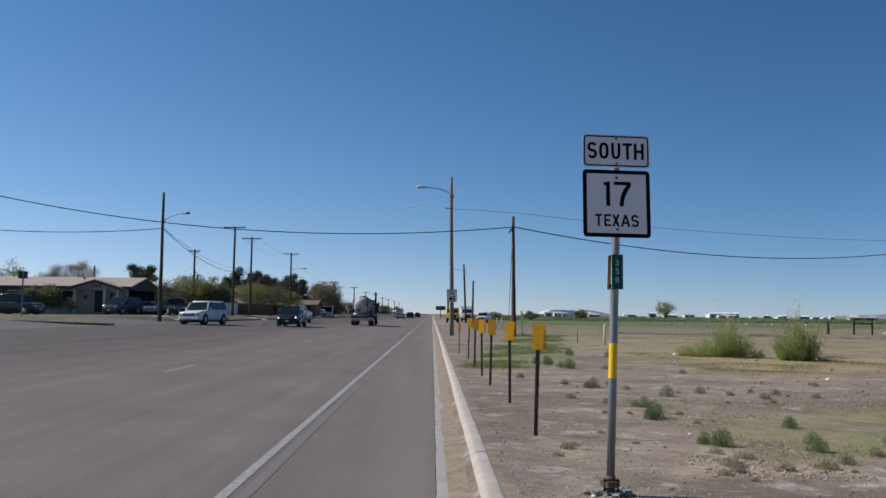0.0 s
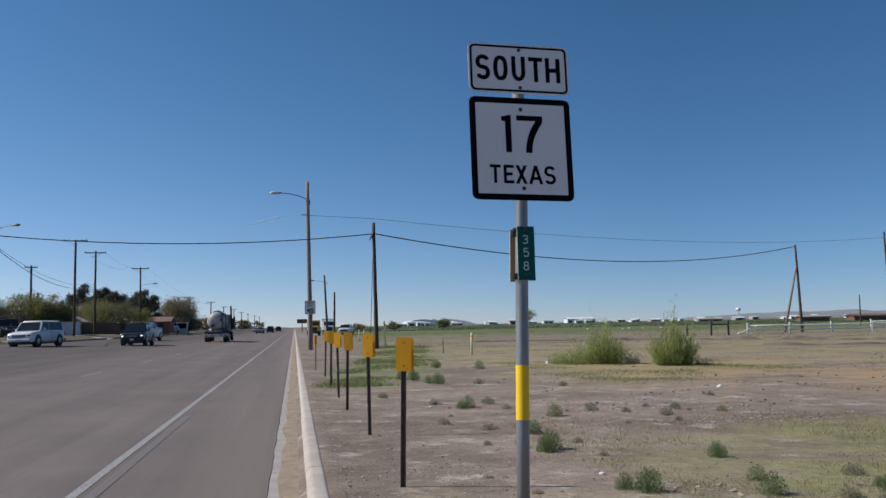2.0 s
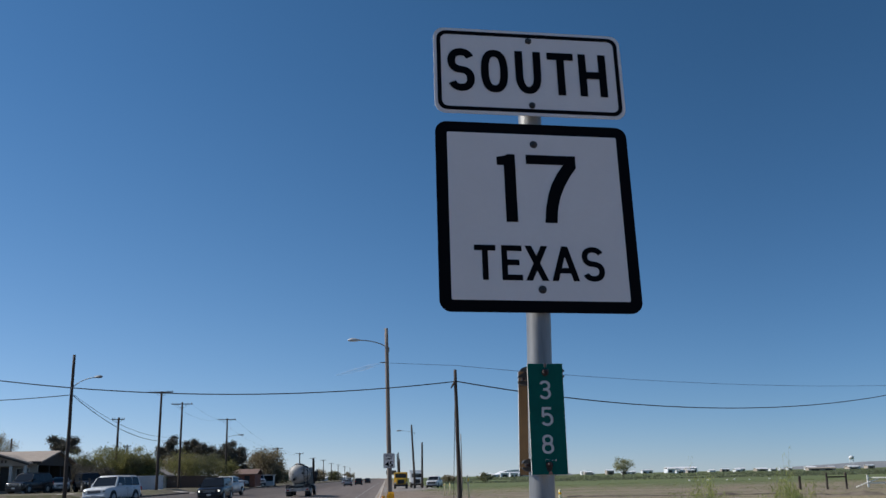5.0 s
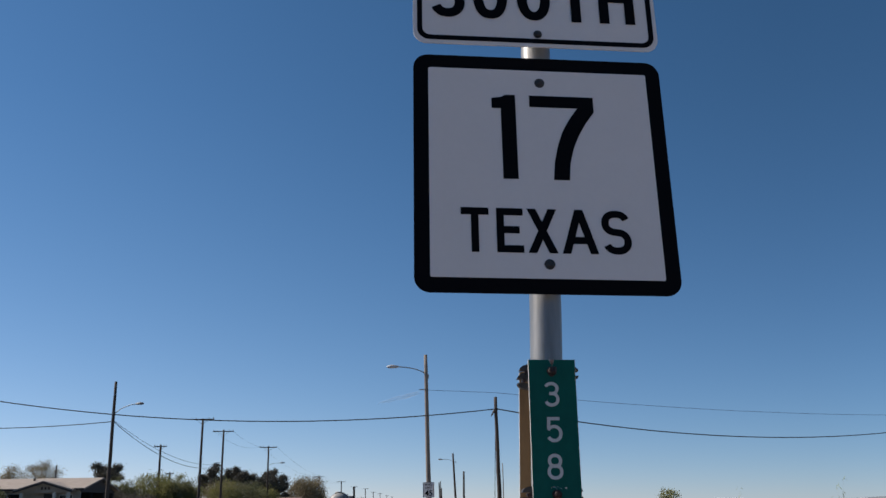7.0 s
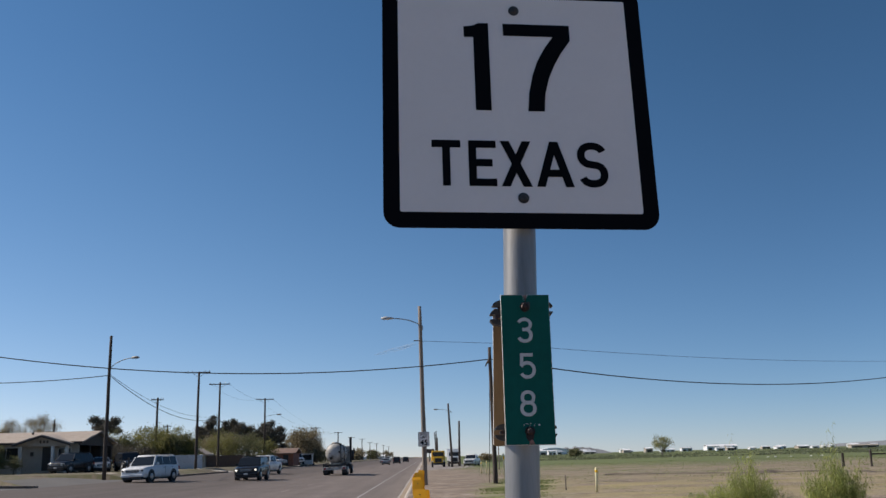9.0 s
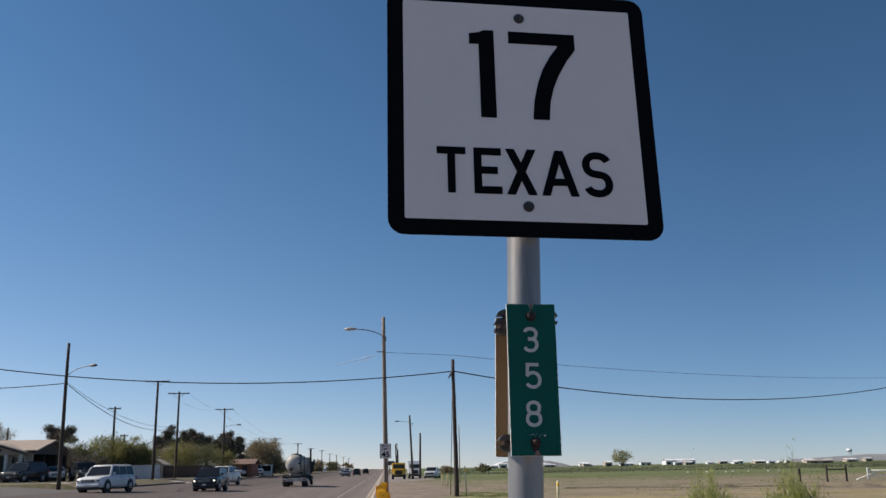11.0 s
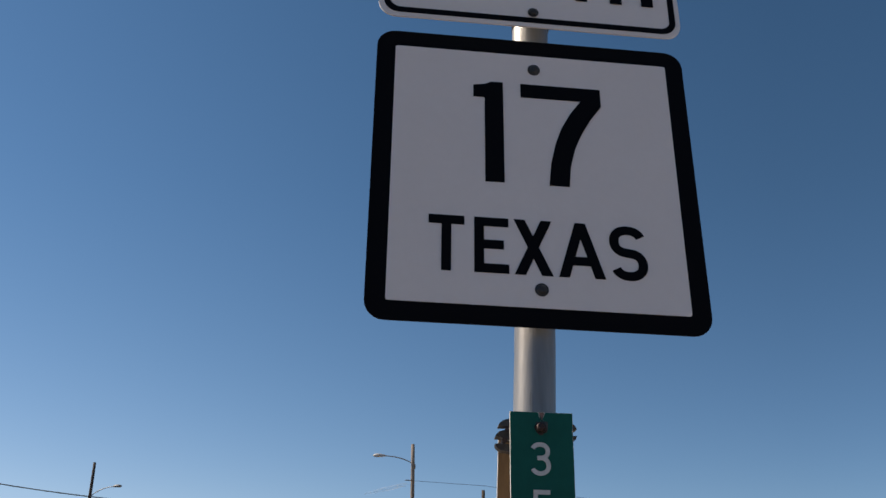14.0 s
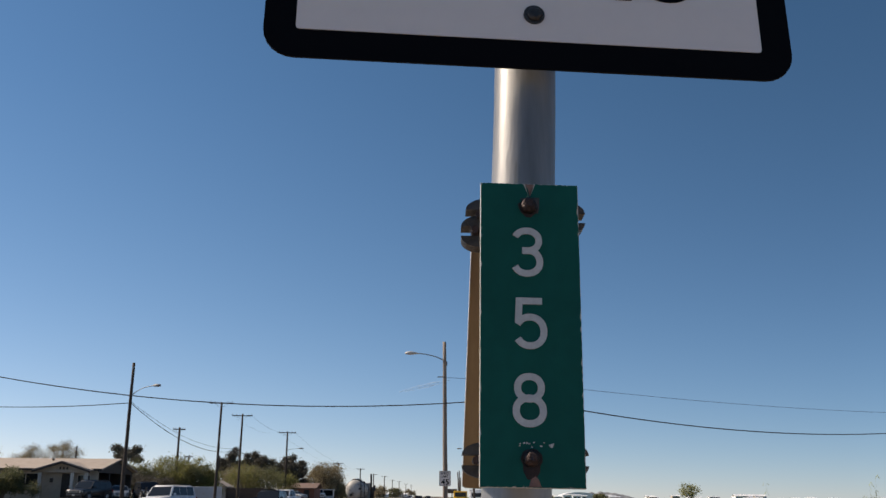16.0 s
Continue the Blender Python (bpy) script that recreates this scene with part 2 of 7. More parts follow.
    col = mix(nt, times(times(span(X, 2.9, 3.1, 3.5, 3.8), span(Y, 8.6, 9.0, 10.0, 10.6)), ramp(nt, noise_node(nt, vec, 2.3, 5, 0.7), [(0.42, 0.0), (0.56, 0.8)])), col, tan)
    # strips of growth across the field
    col = mix(nt, times(times(span(X, 5.2, 6.6, 11, 15), span(Y, 8.8, 10.4, 12.9, 14.8)), ramp(nt, mid, [(0.34, 0.0), (0.52, 0.85)])), col, mix(nt, 0.5, dry, green))
    skew = nt.nodes.new("ShaderNodeMath")
    skew.operation = 'MULTIPLY_ADD'
    nt.links.new(Y, skew.inputs[0])
    nt.links.new(X, skew.inputs[2])
    skew.inputs[1].default_value = -0.14
    col = mix(nt, times(times(span(skew.outputs[0], -2.2, -1.0, 1.2, 3.0), span(Y, 24, 30, 66, 80)), lush), col, green)
    col = mix(nt, times(times(span(X, 5, 12, 90, 140), span(Y, 22, 27, 60, 85)), cover2), col, dry)
    col = mix(nt, times(times(span(X, 11, 13.5, 25, 45), span(Y, 20.5, 23.5, 30, 38)), cover2), col, orange)
    far = nt.nodes.new("ShaderNodeMapping")
    far.inputs["Scale"].default_value = (0.3, 1.0, 1.0)
    nt.links.new(vec, far.inputs["Vector"])
    drift = noise_node(nt, far.outputs["Vector"], 0.11, 7, 0.7)
    meadow = ramp(nt, noise_node(nt, vec, 1.1, 5, 0.8), [(0.3, (0.085, 0.115, 0.045)), (0.7, (0.175, 0.195, 0.085))])
    straw = ramp(nt, noise_node(nt, vec, 0.9, 5, 0.8), [(0.3, (0.19, 0.155, 0.1)), (0.7, (0.32, 0.265, 0.18))])
    col = mix(nt, times(times(span(X, 7, 16, 3000, 4000), span(Y, 52, 75, 3000, 4000)), ramp(nt, drift, [(0.46, 0.0), (0.56, 1.0)])), col, straw)
    col = mix(nt, times(times(span(X, 5, 9, 3000, 4000), span(Y, 60, 90, 3000, 4000)), ramp(nt, drift, [(0.38, 0.85), (0.5, 0.0)])), col, meadow)
    col = mix(nt, times(span(X, 5, 12, 3000, 4000), span(Y, 112, 158, 3000, 4000)), col, meadow)
    col = mix(nt, span(X, -400, -300, -21, -19), col, ramp(nt, mid, [(0.3, (0.085, 0.072, 0.052)), (0.45, (0.18, 0.148, 0.112)), (0.56, (0.115, 0.112, 0.06)), (0.75, (0.19, 0.165, 0.115))]))
    col = mix(nt, 0.7, col, ramp(nt, bands, [(0.3, 0.62), (0.68, 1.15)]), 'MULTIPLY')
    nt.links.new(col, p.inputs["Base Color"])
    p.inputs["Roughness"].default_value = 0.95
    p.inputs["Specular IOR Level"].default_value = 0.2
    h = mix(nt, 0.5, small, grain)
    bump(nt, p, h, 0.5, 0.03)
    return m


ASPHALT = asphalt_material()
GROUND = ground_material()
WHITE_LINE = paint_material("edge_line_paint", (0.37, 0.355, 0.34), (0.16, 0.145, 0.138), 0.52)
LANE_PAINT = paint_material("lane_dash_paint", (0.33, 0.26, 0.235), (0.16, 0.14, 0.13), 0.5)
CONCRETE = surface("curb_concrete", (0.42, 0.36, 0.305), (0.55, 0.485, 0.42), 2.1, 45, 0.9, relief=0.2, dirt=(0.34, 0.28, 0.22), dirt_at=0.58, vary=0.06)
GUTTER = surface("gutter_concrete", (0.33, 0.295, 0.27), (0.43, 0.39, 0.36), 1.6, 60, 0.9, relief=0.12, dirt=(0.25, 0.2, 0.16), dirt_at=0.56)
SAND = surface("gutter_sand", (0.22, 0.165, 0.115), (0.37, 0.285, 0.2), 4.0, 80, 0.95, relief=0.5, dirt=(0.15, 0.115, 0.09), dirt_at=0.56)
SIGN_WHITE = sheeting("sign_white_sheeting", (0.80, 0.75, 0.725), 0.035, 0.55, 0.4)
SIGN_BLACK = sheeting("sign_black", (0.003, 0.003, 0.0045), 0.1, 0.6, 0.08)
ALUMINIUM = surface("sign_back_aluminium", (0.5, 0.5, 0.5), (0.62, 0.62, 0.62), 6, 80, 0.45, metal=0.8, relief=0.05)
GALVANISED = surface("galvanised_steel", (0.23, 0.226, 0.22), (0.32, 0.315, 0.308), 26, 160, 0.42, metal=0.5, relief=0.05, dirt=(0.2, 0.19, 0.17), dirt_at=0.62, stretch=(1, 1, 0.06))
SIGN_GREEN = sheeting("green_sheeting", (0.0005, 0.112, 0.088), 0.2, 0.6, 0.15)
NUMERAL = surface("numeral_sheeting", (0.56, 0.57, 0.55), (0.66, 0.66, 0.64), 20, 200, 0.5, relief=0.03, dirt=(0.5, 0.5, 0.46), dirt_at=0.66)
CHIPPED_AND_SUNLIT = surface("chipped_and_sunlit_edge", (0.62, 0.6, 0.55), (0.72, 0.7, 0.66), 60, 200, 0.7, relief=0.3, dirt=(0.25, 0.2, 0.15), dirt_at=0.6)
RUST = surface("rusty_bolt", (0.04, 0.026, 0.025), (0.08, 0.05, 0.046), 60, 300, 0.45, metal=0.4, relief=0.4)
RUST_STAIN = surface("rust_stain", (0.022, 0.017, 0.018), (0.055, 0.034, 0.03), 50, 200, 0.85, relief=0.2)
BARE_RUST = surface("bare_rusty_metal", (0.16, 0.085, 0.07), (0.34, 0.2, 0.16), 120, 300, 0.7, metal=0.2, relief=0.2)
TAN_BACK = surface("weathered_plate_back", (0.28, 0.155, 0.066), (0.4, 0.235, 0.1), 12, 120, 0.7, relief=0.1, dirt=(0.2, 0.11, 0.06), dirt_at=0.62, stretch=(1, 1, 0.3))
CLAMP = surface("clamp_steel", (0.045, 0.043, 0.042), (0.11, 0.105, 0.1), 40, 200, 0.5, metal=0.7, relief=0.25, dirt=(0.14, 0.08, 0.05), dirt_at=0.6)
YELLOW_TAPE = surface("yellow_reflective_tape", (0.97, 0.57, 0.002), (0.99, 0.63, 0.003), 12, 150, 0.45, relief=0.05)
FOOTING = surface("broken_concrete", (0.2, 0.18, 0.16), (0.38, 0.35, 0.32), 14, 60, 0.95, relief=0.4, dirt=(0.15, 0.12, 0.095), dirt_at=0.52)
AMBER = surface("amber_marker_sheeting", (0.98, 0.42, 0.001), (0.99, 0.47, 0.001), 8, 150, 0.5, relief=0.06, dirt=(0.6, 0.27, 0.005), dirt_at=0.7)
POST_STEEL = surface("dark_post_steel", (0.1, 0.074, 0.06), (0.165, 0.125, 0.102), 9, 90, 0.75, metal=0.3, relief=0.25)
POLE_WOOD = surface("pole_wood", (0.045, 0.034, 0.029), (0.085, 0.064, 0.052), 3, 50, 0.9, relief=0.5, stretch=(1, 1, 0.12))
POLE_WOOD_GREY = surface("weathered_pole_wood", (0.2, 0.165, 0.14), (0.3, 0.25, 0.21), 3, 50, 0.9, relief=0.5, stretch=(1, 1, 0.12))
CABLE = surface("cable_sheath", (0.02, 0.022, 0.026), (0.04, 0.042, 0.048), 3, 60, 0.6, relief=0)
LAMP_GREY = surface("lamp_grey", (0.17, 0.175, 0.18), (0.26, 0.265, 0.27), 6, 60, 0.55, metal=0.1, relief=0.05)
INSULATOR = surface("porcelain", (0.2, 0.18, 0.16), (0.3, 0.28, 0.25), 20, 60, 0.3, relief=0)


# ---- helpers for meshes ----
def thing(name, x, y, z, label, category, group="", rz=0.0):
    ob = new(name)
    ob.matrix_basis = pose(x, y, z, 0, 0, rz)
    return tagged(ob, label, category, group)


def part(name, bm, material, parent, label="", m=None):
    """Links a bmesh or a mesh as one object under its thing."""
    if isinstance(bm, bmesh.types.BMesh):
        me = bpy.data.meshes.new(name)
        bm.to_mesh(me)
        bm.free()
    else:
        me = bm
    if not me.materials:
        me.materials.append(material)
    ob = new(name, me)
    ob.parent = parent
    if m is not None:
        ob.matrix_basis = m
    return tagged(ob, label)


def structure(name, bm, material, label, category):
    ob = part(name, bm, material, None)
    return tagged(ob, label, category, kind="structure")


def box(bm, x0, x1, y0, y1, z0, z1, bevel=0.0, m=None):
    r = bmesh.ops.create_cube(bm, size=1.0)
    vs = r["verts"]
    bmesh.ops.scale(bm, vec=(x1 - x0, y1 - y0, z1 - z0), verts=vs)
    bmesh.ops.translate(bm, vec=((x0 + x1) / 2, (y0 + y1) / 2, (z0 + z1) / 2), verts=vs)
    if m is not None:
        bmesh.ops.transform(bm, matrix=m, verts=vs)
    if bevel:
        es = list({e for v in vs for e in v.link_edges})
        bmesh.ops.bevel(bm, geom=es, offset=bevel, segments=2, affect='EDGES', profile=0.5)
    return bm


def tube(bm, points, radii, sides=10, caps=True):
    """A round tube along points, with a radius for each."""
    pts = [Vector(p) for p in points]
    if not hasattr(radii, "__len__"):
        radii = [radii] * len(pts)
    rings, q, last = [], None, None
    for i, (p, r) in enumerate(zip(pts, radii)):
        d = (pts[min(i + 1, len(pts) - 1)] - pts[max(i - 1, 0)]).normalized()
        q = d.to_track_quat("Z", "Y") if q is None else last.rotation_difference(d) @ q
        last = d
        rings.append([bm.verts.new(p + q @ Vector((math.cos(a) * r, math.sin(a) * r, 0))) for a in (2 * math.pi * k / sides for k in range(sides))])
    for a, b in zip(rings, rings[1:]):
        for k in range(sides):
            f = bm.faces.new((a[k], a[(k + 1) % sides], b[(k + 1) % sides], b[k]))
            f.smooth = True
    if caps:
        bm.faces.new(rings[0][::-1])
        bm.faces.new(rings[-1])
    return bm


def plate(bm, outline, y0, y1):
    """An outline in x, z given thickness from y0 (front) to y1."""
    fr = [bm.verts.new((x, y0, z)) for x, z in outline]
    bk = [bm.verts.new((x, y1, z)) for x, z in outline]
    bm.faces.new(fr)
    bm.faces.new(bk[::-1])
    n = len(fr)
    for i in range(n):
        bm.faces.new((fr[i], bk[i], bk[(i + 1) % n], fr[(i + 1) % n]))
    bmesh.ops.recalc_face_normals(bm, faces=bm.faces)
    return bm


def rounded(w, h, r, seg=6):
    pts = []
    for cx, cz, a0 in ((w / 2 - r, h / 2 - r, 0), (-w / 2 + r, h / 2 - r, 90), (-w / 2 + r, -h / 2 + r, 180), (w / 2 - r, -h / 2 + r, 270)):
        for k in range(seg + 1):
            a = radians(a0 + 90 * k / seg)
            pts.append((cx + r * math.cos(a), cz + r * math.sin(a)))
    return pts


def ring_plate(bm, outer, inner, y0, y1):
    """A frame between two outlines of as many points."""
    n = len(outer)
    rows = [[bm.verts.new((x, y, z)) for x, z in o] for o, y in ((outer, y0), (inner, y0), (inner, y1), (outer, y1))]
    for k in range(4):
        a, b = rows[k], rows[(k + 1) % 4]
        for i in range(n):
            bm.faces.new((a[i], a[(i + 1) % n], b[(i + 1) % n], b[i]))
    bmesh.ops.recalc_face_normals(bm, faces=bm.faces)
    return bm


def lettering(text, width, height, bold=0.0, thick=0.0012):
    """A mesh of text in the built-in font, width by height, standing in x, z, facing -y, centred."""
    cu = bpy.data.curves.new("lettering", 'FONT')
    cu.body, cu.size, cu.offset, cu.extrude, cu.resolution_u = text, 1.0, bold, 0.0, 4
    ob = bpy.data.objects.new("lettering", cu)
    scene.collection.objects.link(ob)
    me = bpy.data.meshes.new_from_object(ob.evaluated_get(bpy.context.evaluated_depsgraph_get()))
    bpy.data.objects.remove(ob)
    bm = bmesh.new()
    bm.from_mesh(me)
    xs, ys = [v.co.x for v in bm.verts], [v.co.y for v in bm.verts]
    cx, cy, sx, sy = (min(xs) + max(xs)) / 2, (min(ys) + max(ys)) / 2, width / (max(xs) - min(xs)), height / (max(ys) - min(ys))
    for v in bm.verts:
        v.co = Vector(((v.co.x - cx) * sx, 0, (v.co.y - cy) * sy))
    r = bmesh.ops.extrude_face_region(bm, geom=bm.faces[:])
    bmesh.ops.translate(bm, vec=(0, -thick, 0), verts=[g for g in r["geom"] if isinstance(g, bmesh.types.BMVert)])
    bmesh.ops.recalc_face_normals(bm, faces=bm.faces)
    return bm


def ribbon(bm, pts, s, y0, y1, closed=False):
    """A flat stroke of width s along points in x, z, from y0 (front) to y1."""
    n = len(pts)
    rows = []
    for i, (x, z) in enumerate(pts):
        a, b = (pts[i - 1], pts[(i + 1) % n]) if closed else (pts[max(i - 1, 0)], pts[min(i + 1, n - 1)])
        dx, dz = b[0] - a[0], b[1] - a[1]
        q = s / 2 / math.hypot(dx, dz)
        ends = ((x - dz * q, z + dx * q), (x + dz * q, z - dx * q))
        rows.append([bm.verts.new((u, y, v)) for y in (y0, y1) for u, v in ends])
    for i in range(n if closed else n - 1):
        a, b = rows[i], rows[(i + 1) % n]
        for j, k in ((0, 1), (3, 2), (2, 0), (1, 3)):
            bm.faces.new((a[j], a[k], b[k], b[j]))
    if not closed:
        for r in (rows[0], rows[-1]):
            bm.faces.new((r[0], r[1], r[3], r[2]))


def bow(cx, cz, rx, rz, a0, a1, n=18, power=1.0):
    """Points of an oval's arc, in degrees; a power below one squares its shoulders."""
    out = []
    for k in range(n + 1):
        a = radians(a0 + (a1 - a0) * k / n)
        c, d = math.cos(a), math.sin(a)
        out.append((cx + rx * math.copysign(abs(c) ** power, c), cz + rz * math.copysign(abs(d) ** power, d)))
    return out


def glyph(ch, w, h, s, thick=0.0012):
    """A highway-gothic character of even stroke s, w by h, standing in x, z, facing -y, centred."""
    a, b = (w - s) / 2, (h - s) / 2
    lines, closed, cuts = [], [], []
    if ch == "T":
        lines = [[(-w / 2, b), (w / 2, b)], [(0, -h / 2), (0, b)]]
    elif ch == "H":
        lines = [[(-a, -h / 2), (-a, h / 2)], [(a, -h / 2), (a, h / 2)], [(-a, 0), (a, 0)]]
    elif ch == "E":
        lines = [[(-a, -h / 2), (-a, h / 2)], [(-a, b), (w / 2, b)], [(-a, 0.01 * h), (w / 2 - 0.14 * w, 0.01 * h)], [(-a, -b), (w / 2, -b)]]
    elif ch == "X":
        e = s * 1.16
        cuts = [[(-w / 2, -h / 2), (-w / 2 + e, -h / 2), (w / 2, h / 2), (w / 2 - e, h / 2)], [(w / 2 - e, -h / 2), (w / 2, -h / 2), (-w / 2 + e, h / 2), (-w / 2, h / 2)]]
    elif ch == "A":
        e = s * 1.1
        cuts = [[(-w / 2, -h / 2), (-w / 2 + e, -h / 2), (e / 2, h / 2), (-e / 2, h / 2)], [(w / 2 - e, -h / 2), (w / 2, -h / 2), (e / 2, h / 2), (-e / 2, h / 2)]]
        lines = [[(-w * 0.3, -h * 0.2), (w * 0.3, -h * 0.2)]]
    elif ch == "O":
        closed = [bow(0, 0, a, b, 0, 354, 59, 0.8)]
    elif ch == "U":
        lines = [[(-a, h / 2), (-a, 0.0)] + bow(0, -b + 0.34 * h, a, 0.34 * h, 180, 360, 20, 0.9) + [(a, 0.0), (a, h / 2)]]
    elif ch == "S":
        lines = [bow(0, b / 2, a, b / 2, 22, 248, 22, 0.9) + bow(0, -b / 2, a, b / 2, 68, -158, 22, 0.9)]
    elif ch == "3":
        lines = [bow(0, b * 0.53, a * 0.94, b * 0.47, 158, -84, 22, 0.95), bow(0, -b * 0.46, a, b * 0.54, 84, -156, 22, 0.95), [(-a * 0.35, b * 0.06), (a * 0.2, b * 0.06)]]
    elif ch == "5":
        lines = [[(-a * 0.86 - s / 2, b), (a * 0.88, b)], [(-a * 0.86, b), (-a * 0.94, b * 0.02)], bow(-a * 0.06, -b * 0.36, a * 1.06, b * 0.64, 152, -150, 24, 0.95)]
    elif ch == "8":
        closed = [bow(0, b * 0.52, a * 0.88, b * 0.48, 0, 352, 44, 0.92), bow(0, -b * 0.46, a, b * 0.54, 0, 352, 44, 0.92)]
    bm = bmesh.new()
    front = -thick
    for pts, ring in [(q, False) for q in lines] + [(q, True) for q in closed]:
        ribbon(bm, pts, s, front, 0.0, ring)
        front -= 0.00012
    for q in cuts:
        plate(bm, q, front, 0.0)
        front -= 0.00012
    bmesh.ops.recalc_face_normals(bm, faces=bm.faces)
    return bm


def bolt(bm, x, y, z, r, thick=0.005, washer=True):
    """A bolt head with its washer, facing -y."""
    if washer:
        tube(bm, [(x, y, z), (x, y - 0.002, z)], r * 1.25, 18)
    tube(bm, [(x, y - 0.002, z), (x, y - thick * 0.7, z), (x, y - thick, z)], [r, r * 0.92, r * 0.55], 6 if washer else 14)


def smooth(t):
    t = min(1.0, max(0.0, t))
    return t * t * (3 - 2 * t)


def road_z(x):
    return 0.03 * (1.8 - x)


def street_z(x):
    return 0.625 + 0.5 * smooth((-19.6 - x) / 10.0)


def ground_z(x, y):
    """The lie of the land: the road climbs gently to its far side, the lots there stand higher."""
    if x > 2.0:
        z = 0.105 + 0.03 * (1 - smooth((x - 2.36) / 0.55))
        z += 0.05 * noise.noise((x * 0.35, y * 0.35, 0)) * smooth((x - 4) / 3)
        z += 0.018 * noise.noise((x * 1.7, y * 1.7, 3)) * smooth((x - 2.7) / 0.8)
        return z
    if x > -19.6:
        return road_z(x) - 0.1
    if y < 63.4:
        return 0.56 + 0.4 * smooth((-19.9 - x) / 10.0)
    if 64.0 < y < 83.5:
        return street_z(x) - 0.12 * smooth((x + 26.5) / 1.5)
    return 0.62 + 0.53 * smooth((-19.9 - x) / 3.0) + 0.04 * smooth((-24.0 - x) / 5.0) + 0.05 * noise.noise((x * 0.2, y * 0.2, 7)) * smooth((-21 - x) / 4)


# ---- ground ----
def steps(a, b, first, grow):
    out, s = [a], first
    while abs(out[-1] - a) < abs(b - a):
        out.append(out[-1] + (s if b > a else -s))
        s *= grow
    return out


def build_ground():
    xs = sorted(set([-3500, -1500, -800, -400, -200, -120, -90] + list(np.linspace(-70, -23, 16)) + list(np.linspace(-22.7, -19.7, 7)) + [-19.59, -15, -10, -5, 0, 1.9]
                    + steps(2.24, 11.0, 0.19, 1.012) + steps(11.3, 3500, 0.5, 1.16)))
    ys = sorted(set([-300, -100, -40, -20, -10, 63.2, 63.9, 64.1, 66.0, 82.0, 83.4, 83.6, 84.2] + steps(-5.0, 40.0, 0.19, 1.014) + steps(41.2, 3500, 1.2, 1.13)))
    verts = [(x, y, ground_z(x, y)) for y in ys for x in xs]
    nx = len(xs)
    faces = [(j * nx + i, j * nx + i + 1, (j + 1) * nx + i + 1, (j + 1) * nx + i) for j in range(len(ys) - 1) for i in range(nx - 1)]
    me = bpy.data.meshes.new("ground")
    me.from_pydata(verts, [], faces)
    me.polygons.foreach_set("use_smooth", [True] * len(faces))
    return structure("ground", me, GROUND, "dusty gravelly earth with patchy weeds and dry grass", "ground")


ground = build_ground()


def strip(x0, x1, y0, y1, lift, cuts=1):
    """A thin sheet on the road's surface."""
    bm = bmesh.new()
    ys = np.linspace(y0, y1, cuts + 1)
    rows = [[bm.verts.new((x, y, road_z(x) + lift)) for x in (x0, x1)] for y in ys]
    for a, b in zip(rows, rows[1:]):
        bm.faces.new((a[0], a[1], b[1], b[0]))
    return bm


def build_road():
    bm = bmesh.new()
    prof = [(-19.6, road_z(-19.6) - 0.3), (-19.6, road_z(-19.6)), (1.76, road_z(1.76)), (1.76, -0.3)]
    for y in (-120, 1500):
        for x, z in prof:
            bm.verts.new((x, y, z))
    v = list(bm.verts)
    for i in range(4):
        bm.faces.new((v[i], v[(i + 1) % 4], v[4 + (i + 1) % 4], v[4 + i]))
    bm.faces.new(v[:4])
    bm.faces.new(v[4:][::-1])
    bmesh.ops.recalc_face_normals(bm, faces=bm.faces)
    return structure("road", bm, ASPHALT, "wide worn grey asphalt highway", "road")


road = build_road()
structure("edge_line", strip(-0.125, -0.02, -40, 700, 0.004), WHITE_LINE, "worn white edge line painted on the asphalt", "road marking")
OLD_PAINT = paint_material("old_line_paint", (0.188, 0.162, 0.147), (0.158, 0.134, 0.121), 0.46)
structure("old_edge_line", strip(0.05, 0.17, -40, 20, 0.004), OLD_PAINT, "nearly worn-off older edge line on the asphalt", "road marking")
for k in range(14):
    dash = structure("lane_dash", strip(-4.72, -4.62, 21.5 - 12.2 * 2 + 12.2 * k, 24.5 - 12.2 * 2 + 12.2 * k, 0.004), LANE_PAINT, "faded lane dash on the asphalt", "road marking")
    dash["group"] = "lane dashes"


